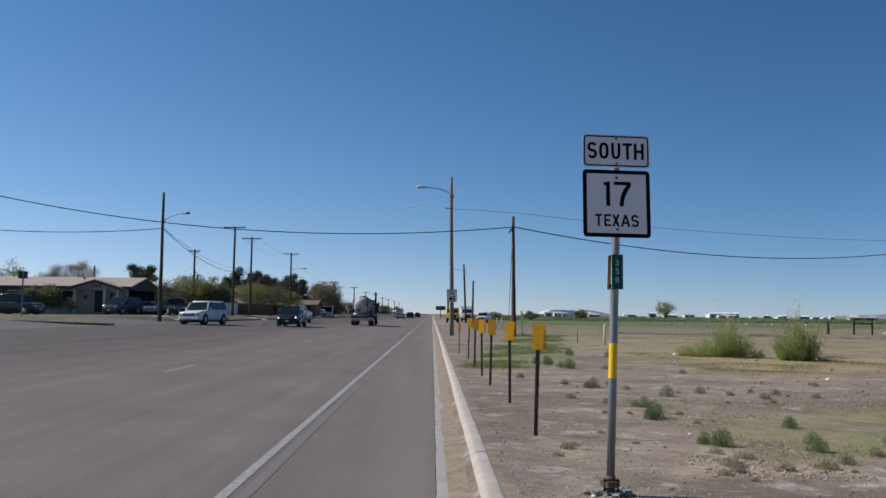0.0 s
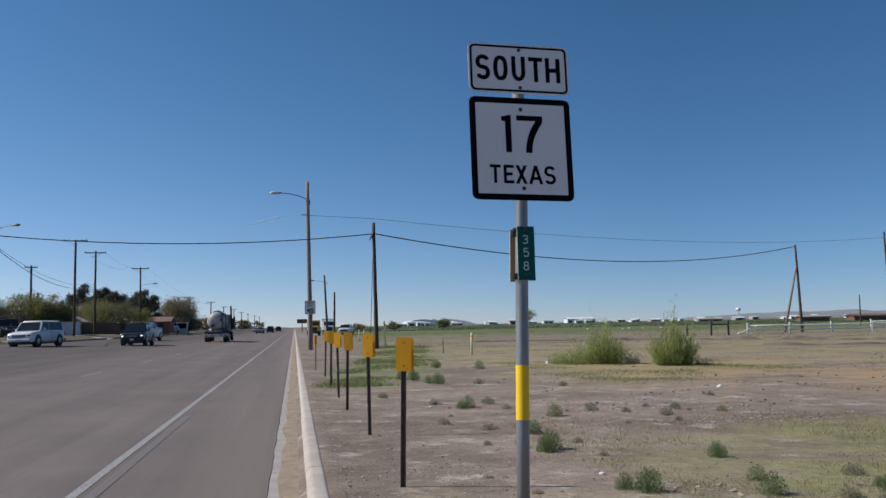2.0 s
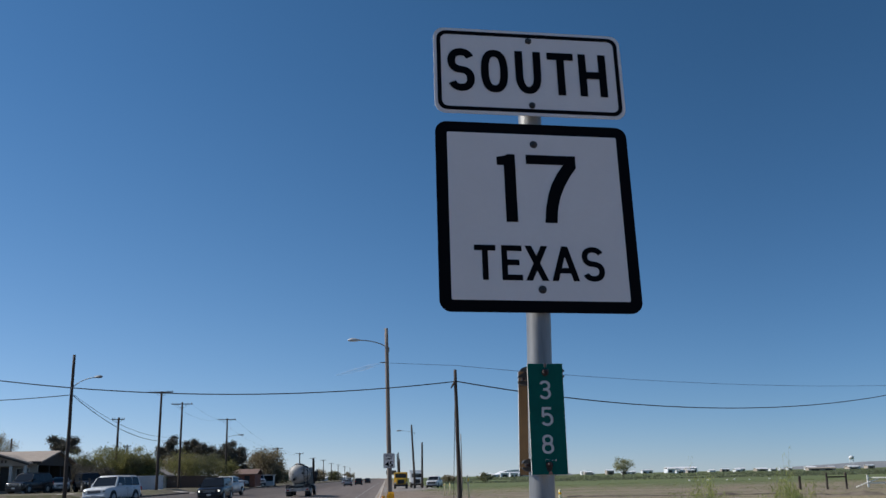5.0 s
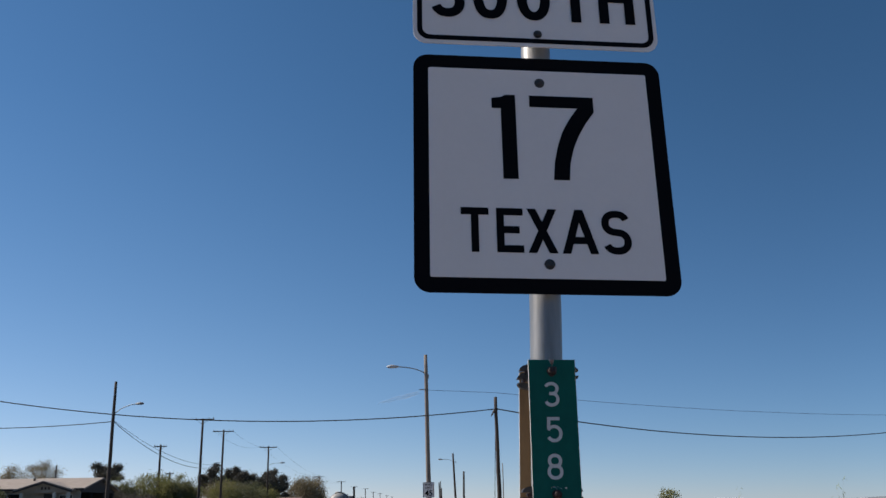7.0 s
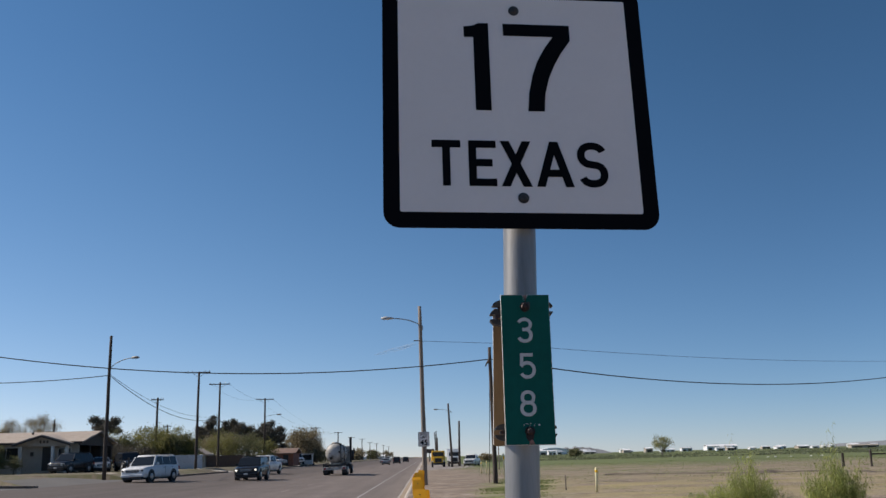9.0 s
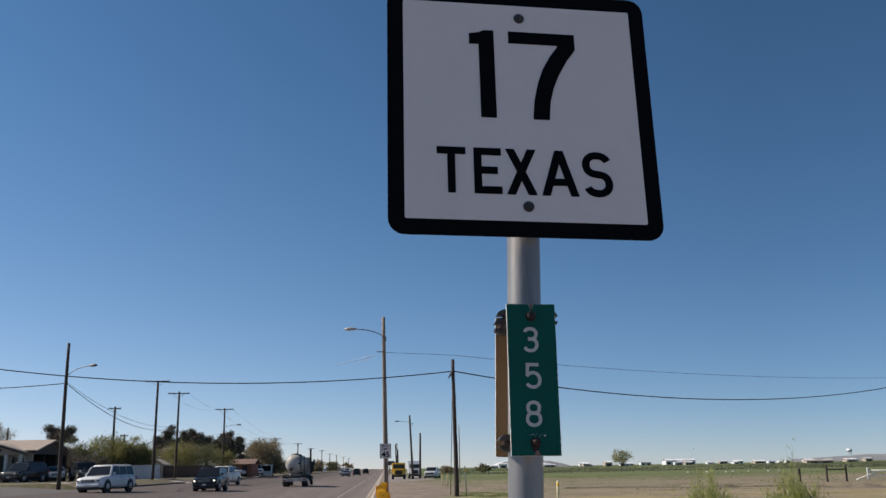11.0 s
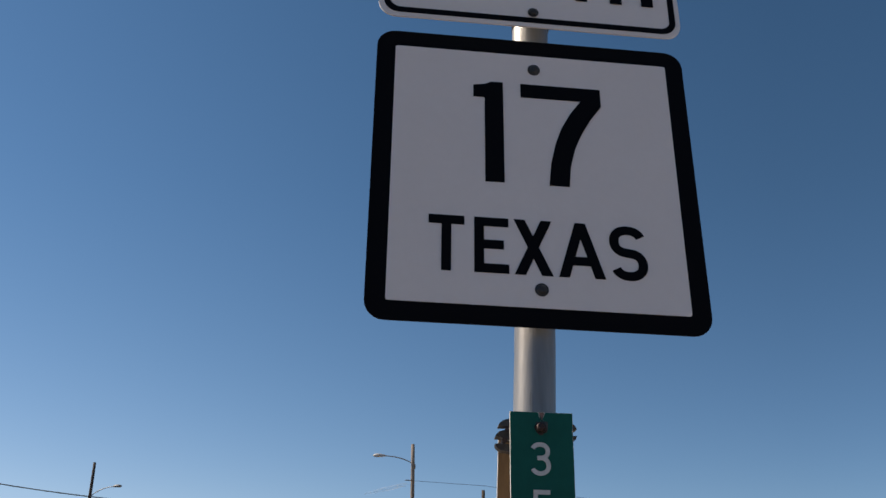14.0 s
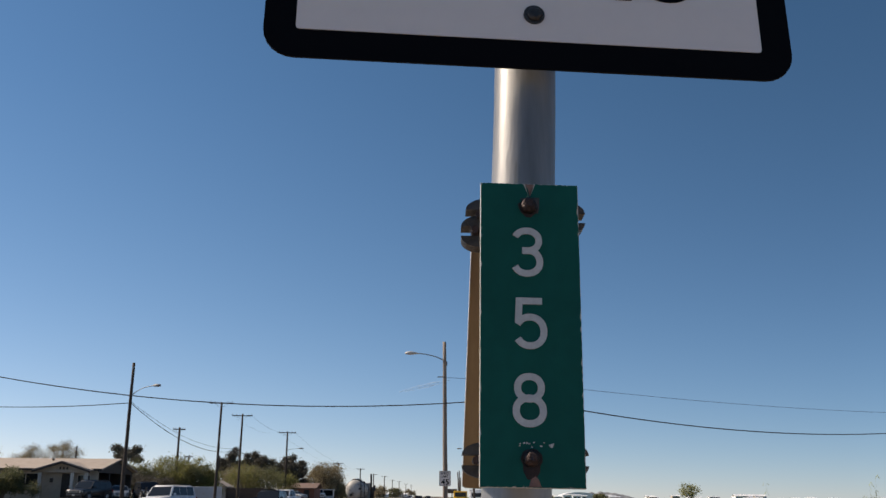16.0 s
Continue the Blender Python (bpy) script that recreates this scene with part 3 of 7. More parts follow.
def build_side_curb():
    """Curb, gutter and sand beside the near edge of the road."""
    g = structure("gutter", strip(1.762, 2.16, -40, 700, 0.006), GUTTER, "stained concrete gutter pan beside the asphalt", "gutter")
    g.location.z = -0.012
    bm = bmesh.new()
    ys = np.arange(-6.0, 130.0, 0.35)
    rows = []
    for y in ys:
        w = 0.05 * noise.noise((0, y * 0.6, 11))
        rows.append([bm.verts.new(c) for c in ((1.885 + w * 1.3, y, 0.0), (1.97 + w * 0.6, y, 0.014), (2.08, y, 0.026), (2.17, y, 0.034))])
    for a, b in zip(rows, rows[1:]):
        for i in range(3):
            f = bm.faces.new((a[i], a[i + 1], b[i + 1], b[i]))
            f.smooth = True
    edge = bmesh.new()
    rows = []
    for y in np.arange(-6.0, 70.0, 0.11):
        w = 0.016 * noise.noise((3, y * 1.1, 5)) + 0.008 * noise.noise((5, y * 4.0, 2))
        rows.append([edge.verts.new(c) for c in ((1.70, y, road_z(1.70) + 0.0035), (1.775 + w, y, 0.0015), (1.785 + w, y, -0.008))])
    for a, b in zip(rows, rows[1:]):
        for i in range(2):
            edge.faces.new((a[i], a[i + 1], b[i + 1], b[i]))
    structure("asphalt_edge", edge, ASPHALT, "ragged crumbled edge of the asphalt", "road")
    structure("gutter_sand", bm, SAND, "drift of brown sand along the gutter", "sand")
    curb = structure("curb", segment(3.04, False), CONCRETE, "pale sandy concrete curb in joined lengths", "curb")
    curb.location = (0, -12.2 - 3.05, 0)
    return curb


def segment(length, joint=True):
    """A length of curb with a rolled face, a rounded top and a chamfered joint."""
    face = [(2.13, 0.0), (2.14, 0.03), (2.151, 0.062), (2.161, 0.088), (2.171, 0.108), (2.184, 0.124), (2.199, 0.136), (2.216, 0.143), (2.236, 0.146), (2.276, 0.147), (2.317, 0.146), (2.335, 0.142), (2.347, 0.133), (2.353, 0.118)]
    prof = [(2.13, -0.25)] + face + [(2.355, -0.25)]
    bm = bmesh.new()
    rings = [[bm.verts.new((x, y, z)) for x, z in prof] for y in (0.005, length - 0.005)]
    for a, b in zip(rings, rings[1:]):
        for i in range(len(prof) - 1):
            bm.faces.new((a[i], b[i], b[i + 1], a[i + 1])).smooth = True
    bmesh.ops.recalc_face_normals(bm, faces=bm.faces)
    if bm.faces[8].normal.z < 0:
        bmesh.ops.reverse_faces(bm, faces=bm.faces)
    # the joint's floor, a little below the surface
    low = [bm.verts.new((2.23 + (x - 2.23) * 0.97, length - 0.006, z - 0.008)) for x, z in face]
    low2 = [bm.verts.new((2.23 + (x - 2.23) * 0.97, length + 0.006, z - 0.008)) for x, z in face]
    for i in range(len(face) - 1):
        bm.faces.new((low[i], low2[i], low2[i + 1], low[i + 1]))
    return bm


near_curb = build_side_curb()


def build_litter(count, seed):
    """Blown straw and twigs caught along the gutter."""
    rng = np.random.default_rng(seed)
    verts, faces = [], []
    for k in range(count):
        y = -2.0 + 45 * rng.uniform() ** 1.5
        x = 1.86 + 0.24 * rng.uniform() ** 0.6
        z = max(0.004, 0.012 + 0.1 * (x - 1.95)) + rng.uniform(0.0, 0.012)
        a, h, w = rng.uniform(0, math.pi), rng.uniform(0.02, 0.09), rng.uniform(0.0015, 0.004)
        dx, dy = math.cos(a) * h * 0.5, math.sin(a) * h
        i = len(verts)
        verts += [(x - dy * w / h, y + dx * w / h, z), (x + dy * w / h, y - dx * w / h, z), (min(2.13, x + dx), y + dy, z + rng.uniform(0.0, 0.02))]
        faces.append((i, i + 1, i + 2))
    me = bpy.data.meshes.new("litter")
    me.from_pydata(verts, [], faces)
    ob = part("litter", me, LITTER, None)
    return tagged(ob, "dry straw and twigs blown into the gutter", "litter", kind="stuff")


LITTER = leafy("straw_litter", (0.3, 0.2, 0.1), (0.5, 0.38, 0.22), 0.2)
build_litter(1500, 61)


# the shade on the curb's face is put into this dark brown
FAR_CURB = surface("shaded_curb_concrete", (0.13, 0.095, 0.075), (0.22, 0.165, 0.13), 1.1, 30, 0.95, relief=0.3, dirt=(0.34, 0.29, 0.24), dirt_at=0.6)


def build_far_curb(y0, y1, name="far_curb"):
    bm = bmesh.new()
    box(bm, -19.98, -19.6, y0, y1, 0.3, 0.80, 0.03)
    return structure(name, bm, FAR_CURB, "stained brown concrete curb along the far side, darkened as in shade", "curb")


build_far_curb(84, 118)
build_far_curb(123, 187.6)
build_far_curb(193, 900)
bm = bmesh.new()
box(bm, -40.0, -19.7, 62.6, 63.2, 0.3, 1.32, 0.05, None)
for v in bm.verts:
    if v.co.z > 0.9:
        v.co.z = street_z(v.co.x) + 0.14
structure("curb_island", bm, FAR_CURB, "low stained concrete curb end at the side street, darkened as in shade", "curb")
bm = bmesh.new()
rows = [[bm.verts.new((x, y, street_z(x))) for x in (-19.61, -22, -24.5, -26.0)] for y in (63.8, 83.7)]
for k in range(3):
    bm.faces.new((rows[0][k], rows[0][k + 1], rows[1][k + 1], rows[1][k]))
bmesh.ops.recalc_face_normals(bm, faces=bm.faces)
SIDE_ASPHALT = surface("side_street_asphalt", (0.083, 0.077, 0.072), (0.125, 0.115, 0.107), 0.4, 50, 0.9, relief=0.2)
structure("side_street", bm, SIDE_ASPHALT, "worn side street asphalt with dust", "road")
bm = bmesh.new()
rows = [[bm.verts.new((x, y, 0.62 + 0.4 * smooth((-19.9 - x) / 10.0))) for x in (-19.605, -22, -24.5, -27, -30, -70)] for y in (15.0, 62.96)]
for k in range(5):
    bm.faces.new((rows[0][k], rows[0][k + 1], rows[1][k + 1], rows[1][k]))
bmesh.ops.recalc_face_normals(bm, faces=bm.faces)
structure("side_apron", bm, SIDE_ASPHALT, "worn asphalt before the curb end", "road")
# pale driveway aprons by the lots
for y0, y1 in ((84.2, 88.5), (118.2, 122.8), (188.0, 192.5)):
    bm = bmesh.new()
    v = [bm.verts.new(c) for c in ((-19.6, y0, 0.66), (-19.6, y1, 0.66), (-23.5, y1, 1.2), (-23.5, y0, 1.2), (-19.6, y0, 0.3), (-19.6, y1, 0.3), (-23.5, y1, 0.7), (-23.5, y0, 0.7))]
    for q in ((0, 1, 2, 3), (4, 7, 6, 5), (0, 4, 5, 1), (1, 5, 6, 2), (2, 6, 7, 3), (3, 7, 4, 0)):
        bm.faces.new([v[i] for i in q])
    bmesh.ops.recalc_face_normals(bm, faces=bm.faces)
    structure("driveway", bm, CONCRETE, "pale concrete driveway apron", "driveway")


# ---- the route sign ----
def post_x(z):
    return 3.264 + 0.0385 * (z - 0.1) - 0.016 * smooth((z - 2.3) / 0.7)


def post_y(z):
    return 7.078 + 0.08 * (z - 2.2)


def build_route_sign():
    sign = thing("route_sign", 0.006, 0.002, 0.006, "white route sign reading SOUTH 17 TEXAS on a steel post", "road sign")
    PY = post_y(0.2)
    bm = bmesh.new()
    zs = [0.245, 1.0, 2.0, 2.3, 2.45, 2.6, 2.75, 2.9, 3.0, 3.25]
    tube(bm, [(post_x(z), post_y(z), z) for z in zs], 0.0365, 28)
    post = part("post", bm, GALVANISED, sign, "dull galvanised steel pipe")
    bm = bmesh.new()
    tube(bm, [(post_x(z), post_y(z), z) for z in (1.092, 1.395)], 0.0375, 28, False)
    part("tape_band", bm, YELLOW_TAPE, post, "bright yellow reflective tape")
    # slip base
    bm = bmesh.new()
    tube(bm, [(post_x(0.1), PY, 0.02), (post_x(0.17), PY, 0.17)], [0.043, 0.043], 24)
    part("stub", bm, POST_STEEL, sign)
    for name, z in (("base_plate", 0.172), ("base_plate", 0.20)):
        bm = bmesh.new()
        tri = []
        for a0 in (90, 210, 330):
            for d in (-24, -8, 8, 24):
                a = radians(a0 + d)
                tri.append((0.085 * math.cos(a), 0.085 * math.sin(a)))
        plate(bm, tri, 0.0, 0.022)
        part(name, bm, POST_STEEL, sign, "", Matrix.Translation((post_x(0.2), PY, z)) @ Matrix.Rotation(radians(90), 4, 'X'))
    bm = bmesh.new()
    tube(bm, [(post_x(0.22), PY, 0.222), (post_x(0.26), PY, 0.262)], [0.05, 0.041], 24)
    part("collar", bm, POST_STEEL, sign)
    for a0 in (90, 210, 330):
        a = radians(a0)
        bm = bmesh.new()
        bx, by = post_x(0.2) + 0.066 * math.cos(a), PY + 0.066 * math.sin(a)
        tube(bm, [(bx, by, 0.135), (bx, by, 0.245)], 0.008, 8)
        tube(bm, [(bx, by, 0.222), (bx, by, 0.236)], 0.015, 6)
        tube(bm, [(bx, by, 0.138), (bx, by, 0.15)], 0.015, 6)
        part("base_bolt", bm, RUST, sign)
    bm = bmesh.new()
    rng = np.random.default_rng(8)
    for k in range(34):
        a, r, q = rng.uniform(0, 2 * math.pi), 0.17 * rng.uniform() ** 0.7, rng.uniform(0.016, 0.045)
        vs = bmesh.ops.create_icosphere(bm, subdivisions=1, radius=q, matrix=Matrix.Translation((3.255 + r * math.cos(a) * 1.15, PY + r * math.sin(a), 0.118 + 0.02 * (1 - r / 0.17))))["verts"]
        for v in vs:
            v.co += Vector(rng.normal(size=3) * q * 0.16)
            v.co.z = 0.118 + (v.co.z - 0.118) * 0.55
    part("footing", bm, FOOTING, sign, "broken concrete packed round the base")

    # the square panel
    m = pose(3.3555, 7.062, 2.6390, -5.8, 0.6, 4.7) @ Matrix.Scale(1.0065, 4)
    panel = part("route_panel", plate(bmesh.new(), rounded(0.61, 0.61, 0.036), 0.0, 0.0032), SIGN_BLACK, sign, "square white panel with broad black border", m)
    part("panel_back", plate(bmesh.new(), rounded(0.606, 0.606, 0.034), 0.0034, 0.0048), ALUMINIUM, panel)
    part("white_field", plate(bmesh.new(), rounded(0.538, 0.538, 0.004, 2), -0.0010, 0.0004), SIGN_WHITE, panel)
    one = [(0.38, 0), (1, 0), (1, 1), (0.6, 1), (0.4, 0.972), (0, 0.955), (0, 0.835), (0.38, 0.835)]
    seven = [(0, 1), (1, 1), (1, 0.82), (0.86, 0.68), (0.735, 0.52), (0.645, 0.37), (0.58, 0.19), (0.555, 0), (0.315, 0), (0.345, 0.21), (0.41, 0.41), (0.49, 0.57), (0.605, 0.72), (0.745, 0.862), (0, 0.862)]
    for outline, w, x in ((one, 0.0575, -0.0885), (seven, 0.157, 0.053)):
        part("numeral", plate(bmesh.new(), [((u - 0.5) * w, (v - 0.5) * 0.223) for u, v in outline][::-1], -0.0012, 0.0), SIGN_BLACK, panel, "", pose(x, -0.0012, 0.0875))
    for t, w, x in (("T", 0.064, -0.165), ("E", 0.0615, -0.0845), ("X", 0.069, -0.0095), ("A", 0.084, 0.077), ("S", 0.068, 0.1635)):
        part("letter", glyph(t, w, 0.1085, 0.0172), SIGN_BLACK, panel, "", pose(x - 0.001, -0.0012, -0.1535))
    for z in (0.2345, -0.235):
        bm = bmesh.new()
        bolt(bm, 0.002, -0.001, z, 0.0098, 0.006)
        part("panel_bolt", bm, CLAMP, panel)
    # the banner above
    m = pose(3.3565, 7.088, 3.116, -5.8, 0.6, 4.7) @ Matrix.Scale(1.0065, 4)
    ban = part("direction_panel", plate(bmesh.new(), rounded(0.61, 0.3, 0.034), 0.0, 0.0032), SIGN_WHITE, sign, "white banner with thin black border", m)
    part("panel_back", plate(bmesh.new(), rounded(0.606, 0.296, 0.032), 0.0034, 0.0048), ALUMINIUM, ban)
    part("border", ring_plate(bmesh.new(), rounded(0.59, 0.28, 0.03), rounded(0.565, 0.255, 0.02), -0.0012, 0.0005), SIGN_BLACK, ban)
    for t, w, x in (("S", 0.085, -0.2195), ("O", 0.086, -0.113), ("U", 0.083, -0.004), ("T", 0.086, 0.102), ("H", 0.09, 0.2065)):
        part("letter", glyph(t, w, 0.151, 0.0245), SIGN_BLACK, ban, "", pose(x, -0.0012, 0.001))
    for z in (0.115, -0.115):
        bm = bmesh.new()
        bolt(bm, 0.002, -0.001, z, 0.0085, 0.006)
        part("panel_bolt", bm, CLAMP, ban)
    for z in (2.41, 2.88, 3.02, 3.245):
        bm = bmesh.new()
        tube(bm, [(post_x(z), post_y(z), z - 0.016), (post_x(z), post_y(z), z + 0.016)], 0.0385, 24)
        part("post_clamp", bm, CLAMP, sign)

    # reference marker plates back to back
    m = pose(3.3425, 6.972, 2.0245, -3.5, 0.6, 3.0)
    random.seed(5)
    ragged = []
    w, h = 0.1015, 0.309
    for k in range(320):
        u = k / 80 % 1
        side = k // 80
        x, z = ((-w / 2 + w * u, h / 2), (w / 2, h / 2 - h * u), (w / 2 - w * u, -h / 2), (-w / 2, -h / 2 + h * u))[side]
        j = random.uniform(0.0002, 0.0007) if random.random() < 0.78 else random.uniform(0.0007, 0.0018)
        x -= math.copysign(j, x) if side in (1, 3) else 0
        z -= math.copysign(j, z) if side in (0, 2) else 0
        ragged.append((x, z))
    mk = part("marker_plate", plate(bmesh.new(), [(-w / 2, h / 2), (w / 2, h / 2), (w / 2, -h / 2), (-w / 2, -h / 2)], 0.0, 0.0055), CHIPPED_AND_SUNLIT, sign, "green mile marker plate numbered 358, edges chipped", m)
    part("green_face", plate(bmesh.new(), ragged, -0.0009, 0.0), SIGN_GREEN, mk)
    for t, z, x in (("3", 0.0793, -0.0035), ("5", 0.0048, -0.0005), ("8", -0.0715, -0.0025)):
        part("numeral", glyph(t, 0.0332, 0.0525, 0.0068), NUMERAL, mk, "", pose(x, -0.001, z))
    for z in (0.1285, -0.1272):
        bm = bmesh.new()
        bolt(bm, -0.0015, -0.0008, z, 0.0082, 0.012, False)
        tube(bm, [(-0.0015, -0.0128, z), (-0.0015, -0.0148, z)], [0.0045, 0.0036], 12)
        part("plate_bolt", bm, RUST, mk, "rusty bolt head")
        bm = bmesh.new()
        blot = []
        for k in range(18):
            a = 2 * math.pi * k / 18
            r = 0.0095 + 0.0018 * random.random() + (0.013 if z < 0 else 0.002) * max(0.0, -math.sin(a)) ** 6
            blot.append((-0.0015 + r * math.cos(a), z + r * math.sin(a) * 0.9))
        plate(bm, blot, -0.0013, -0.0005)
        part("rust_stain", bm, RUST_STAIN, mk)
    part("chip", plate(bmesh.new(), [(-0.005, 0.1537), (0.0055, 0.1537), (0.003, 0.1495), (0.0005, 0.1395), (-0.0015, 0.1485)], -0.0012, -0.0004), BARE_RUST, mk, "rusty chip at the plate's edge")
    for dx in (-1, 1):
        part("chip", plate(bmesh.new(), [(dx * 0.0058, 0.1537), (dx * 0.0048, 0.1537), (dx * 0.001, 0.1392), (dx * 0.0019, 0.1425)][::dx], -0.0015, -0.0004), CHIPPED_AND_SUNLIT, mk)
    part("chip", plate(bmesh.new(), [(-0.004, -0.1537), (0.008, -0.1537), (0.0055, -0.147), (0.0025, -0.1435), (-0.002, -0.1465)], -0.0014, -0.0004), BARE_RUST, mk)
    for k in range(22):
        cx, cz, cr = 0.02 - 0.034 * random.random() ** 1.4, -0.1145 + random.uniform(-0.0022, 0.0026), random.uniform(0.0005, 0.0014)
        fleck = [(cx + cr * random.uniform(0.6, 1.5) * math.cos(q), cz + cr * random.uniform(0.4, 0.9) * math.sin(q)) for q in (0.3, 1.4, 2.5, 3.6, 4.7, 5.8)]
        part("chip", plate(bmesh.new(), fleck, -0.0012 - 0.00002 * k, -0.0004), CHIPPED_AND_SUNLIT, mk)
    m = pose(3.3285, 7.118, 2.021, -4.5, 2.3, 2.0)
    bk = part("rear_plate", plate(bmesh.new(), rounded(0.093, 0.303, 0.004, 2), 0.0, 0.004), TAN_BACK, sign, "second marker plate seen from its brown weathered back", m)
    part("rear_face", plate(bmesh.new(), rounded(0.0935, 0.3035, 0.004, 2), 0.0042, 0.0052), SIGN_GREEN, bk)
    # pale strip: the sun on the rear plate's edge is put into colour
    part("edge", plate(bmesh.new(), [(-0.0469, 0.149), (-0.0462, 0.149), (-0.0462, -0.149), (-0.0469, -0.149)], -0.0012, 0.0058), CHIPPED_AND_SUNLIT, bk, "pale strip for the sunlit edge")
    # paired clamps with rounded ears
    for z in (2.154, 1.898):
        cl = part("clamp", tube(bmesh.new(), [(post_x(z), post_y(z), z - 0.017), (post_x(z), post_y(z), z + 0.017)], 0.0405, 24), CLAMP, sign, "dark steel clamp round the post")
        off = 0.0 if z > 2.0 else 0.0065
        for s, dx, dz in ((-1, 0.0, 0.0035 if z > 2.0 else 0.0), (1, 0.0, 0.0)) + (((-1, -0.005, -0.014),) if z > 2.0 else ()):
            for up in (-1, 1):
                arc = [(0.044 + (0.021 if s < 0 else 0.020) * math.cos(radians(q)), 0.0052 + 0.0125 * math.sin(radians(q))) for q in range(0, 91, 15)]
                lug = [(s * u, up * v) for u, v in [(0.03, 0.0052)] + arc + [(0.03, 0.0177)]]
                bm = bmesh.new()
                plate(bm, lug, -0.013, 0.013)
                part("ear", bm, CLAMP, cl, "", pose(post_x(z) + off + dx, 7.036 - dz * 0.25, z + dz))
            bm = bmesh.new()
            tube(bm, [(post_x(z) + off + dx + s * 0.05, 7.018, z + dz), (post_x(z) + off + dx + s * 0.05, 7.06, z + dz)], 0.0042, 8)
            part("clamp_bolt", bm, RUST, cl)
        bm = bmesh.new()
        box(bm, post_x(z) - 0.011, post_x(z) + 0.011, 6.979, 7.042, z - 0.01, z + 0.01, 0.002)
        part("spacer", bm, CLAMP, cl)
        part("spacer", box(bmesh.new(), post_x(z) - 0.011, post_x(z) + 0.011, 7.095, 7.118, z - 0.01, z + 0.01, 0.002), CLAMP, cl)
    return sign


route_sign = build_route_sign()


# ---- amber markers along the verge ----
def build_marker():
    t = thing("object_marker", 0, 0, 0, "amber reflective marker plates on a dark steel post in the dirt", "road marker", "amber markers along the verge")
    bm = bmesh.new()
    # U-section post
    prof = [(-0.027, 0.0), (-0.018, 0.0), (-0.012, 0.02), (0.012, 0.02), (0.018, 0.0), (0.027, 0.0), (0.017, 0.027), (-0.017, 0.027)]
    lo = [bm.verts.new((x, y, -0.15)) for x, y in prof]
    hi = [bm.verts.new((x, y, 1.36)) for x, y in prof]
    for i in range(8):
        j = (i + 1) % 8
        bm.faces.new((lo[i], lo[j], hi[j], hi[i]))
    bm.faces.new(lo[::-1])
    bm.faces.new(hi)
    bmesh.ops.recalc_face_normals(bm, faces=bm.faces)
    part("post", bm, POST_STEEL, t)
    for name, y, x, dz, rz in (("front_plate", -0.006, 0.0, 0, 0), ("rear_plate", 0.034, 0.014, -0.006, 0)):
        pl = part(name, plate(bmesh.new(), rounded(0.152, 0.325, 0.022), 0.0, 0.003), AMBER, t, "amber plate with rounded corners", pose(x, y, 1.262 + dz, 0, 0, rz))
        for z in (0.11, -0.11):
            bm = bmesh.new()
            bolt(bm, 0, -0.0005, z, 0.007, 0.003, False)
            part("bolt", bm, RUST, pl)
    return t


first_marker = build_marker()
first_marker.matrix_basis = pose(3.06, 10.87, 0.1, 0, 1.2, -19)
random.seed(8)
for x, y, lean, turn, sc in ((3.09, 15.28, -0.6, -23, 1), (3.0, 19.44, 1.0, -17, 1), (2.99, 22.6, -1.2, -25, 0.98), (2.96, 26.2, 0.6, -15, 1), (2.98, 31.5, 1.4, -21, 0.98), (2.8, 36.2, 1.0, 64, 0.8)):
    c = copy_thing(first_marker, pose(x, y, 0.1 - (1 - sc), 0, lean, turn))


# ---- poles, lamps, wires ----
def build_pole(x, y, z, height, r0=0.15, r1=0.1, lean=(0.0, 0.0), wood=None, label="dark creosoted wooden utility pole in the dirt", arms=(), group="utility poles"):
    t = thing("utility_pole", x, y, z, label, "utility pole", group)
    bm = bmesh.new()
    zs = np.linspace(-0.4, height, 9)
    random.seed(int(abs(x * 37 + y * 11)))
    wob = [(random.uniform(-1, 1) * 0.012, random.uniform(-1, 1) * 0.012) for _ in zs]
    tube(bm, [(lean[0] * max(0, q) + w[0], lean[1] * max(0, q) + w[1], q) for q, w in zip(zs, wob)], [r0 + (r1 - r0) * max(0, q) / height for q in zs], 12)
    part("shaft", bm, wood or POLE_WOOD, t)
    for az, half, rz in arms:
        bm = bmesh.new()
        box(bm, -half, half, -0.05, 0.05, -0.06, 0.06, 0.012)
        arm = part("crossarm", bm, wood or POLE_WOOD, t, "", pose(lean[0] * az, lean[1] * az - 0.14, az, 0, 0, rz))
        for k in (-0.92, -0.55, 0.55, 0.92):
            bm = bmesh.new()
            tube(bm, [(k * half, 0, 0.06), (k * half, 0, 0.1), (k * half, 0, 0.13), (k * half, 0, 0.19), (k * half, 0, 0.21)], [0.018, 0.018, 0.05, 0.04, 0.02], 8)
            part("insulator", bm, INSULATOR, arm)
        for s in (-1, 1):
            bm = bmesh.new()
            tube(bm, [(s * half * 0.55, 0.02, -0.05), (0.0, 0.1, -0.55)], 0.016, 6)
            part("brace", bm, CLAMP, arm)
    return t


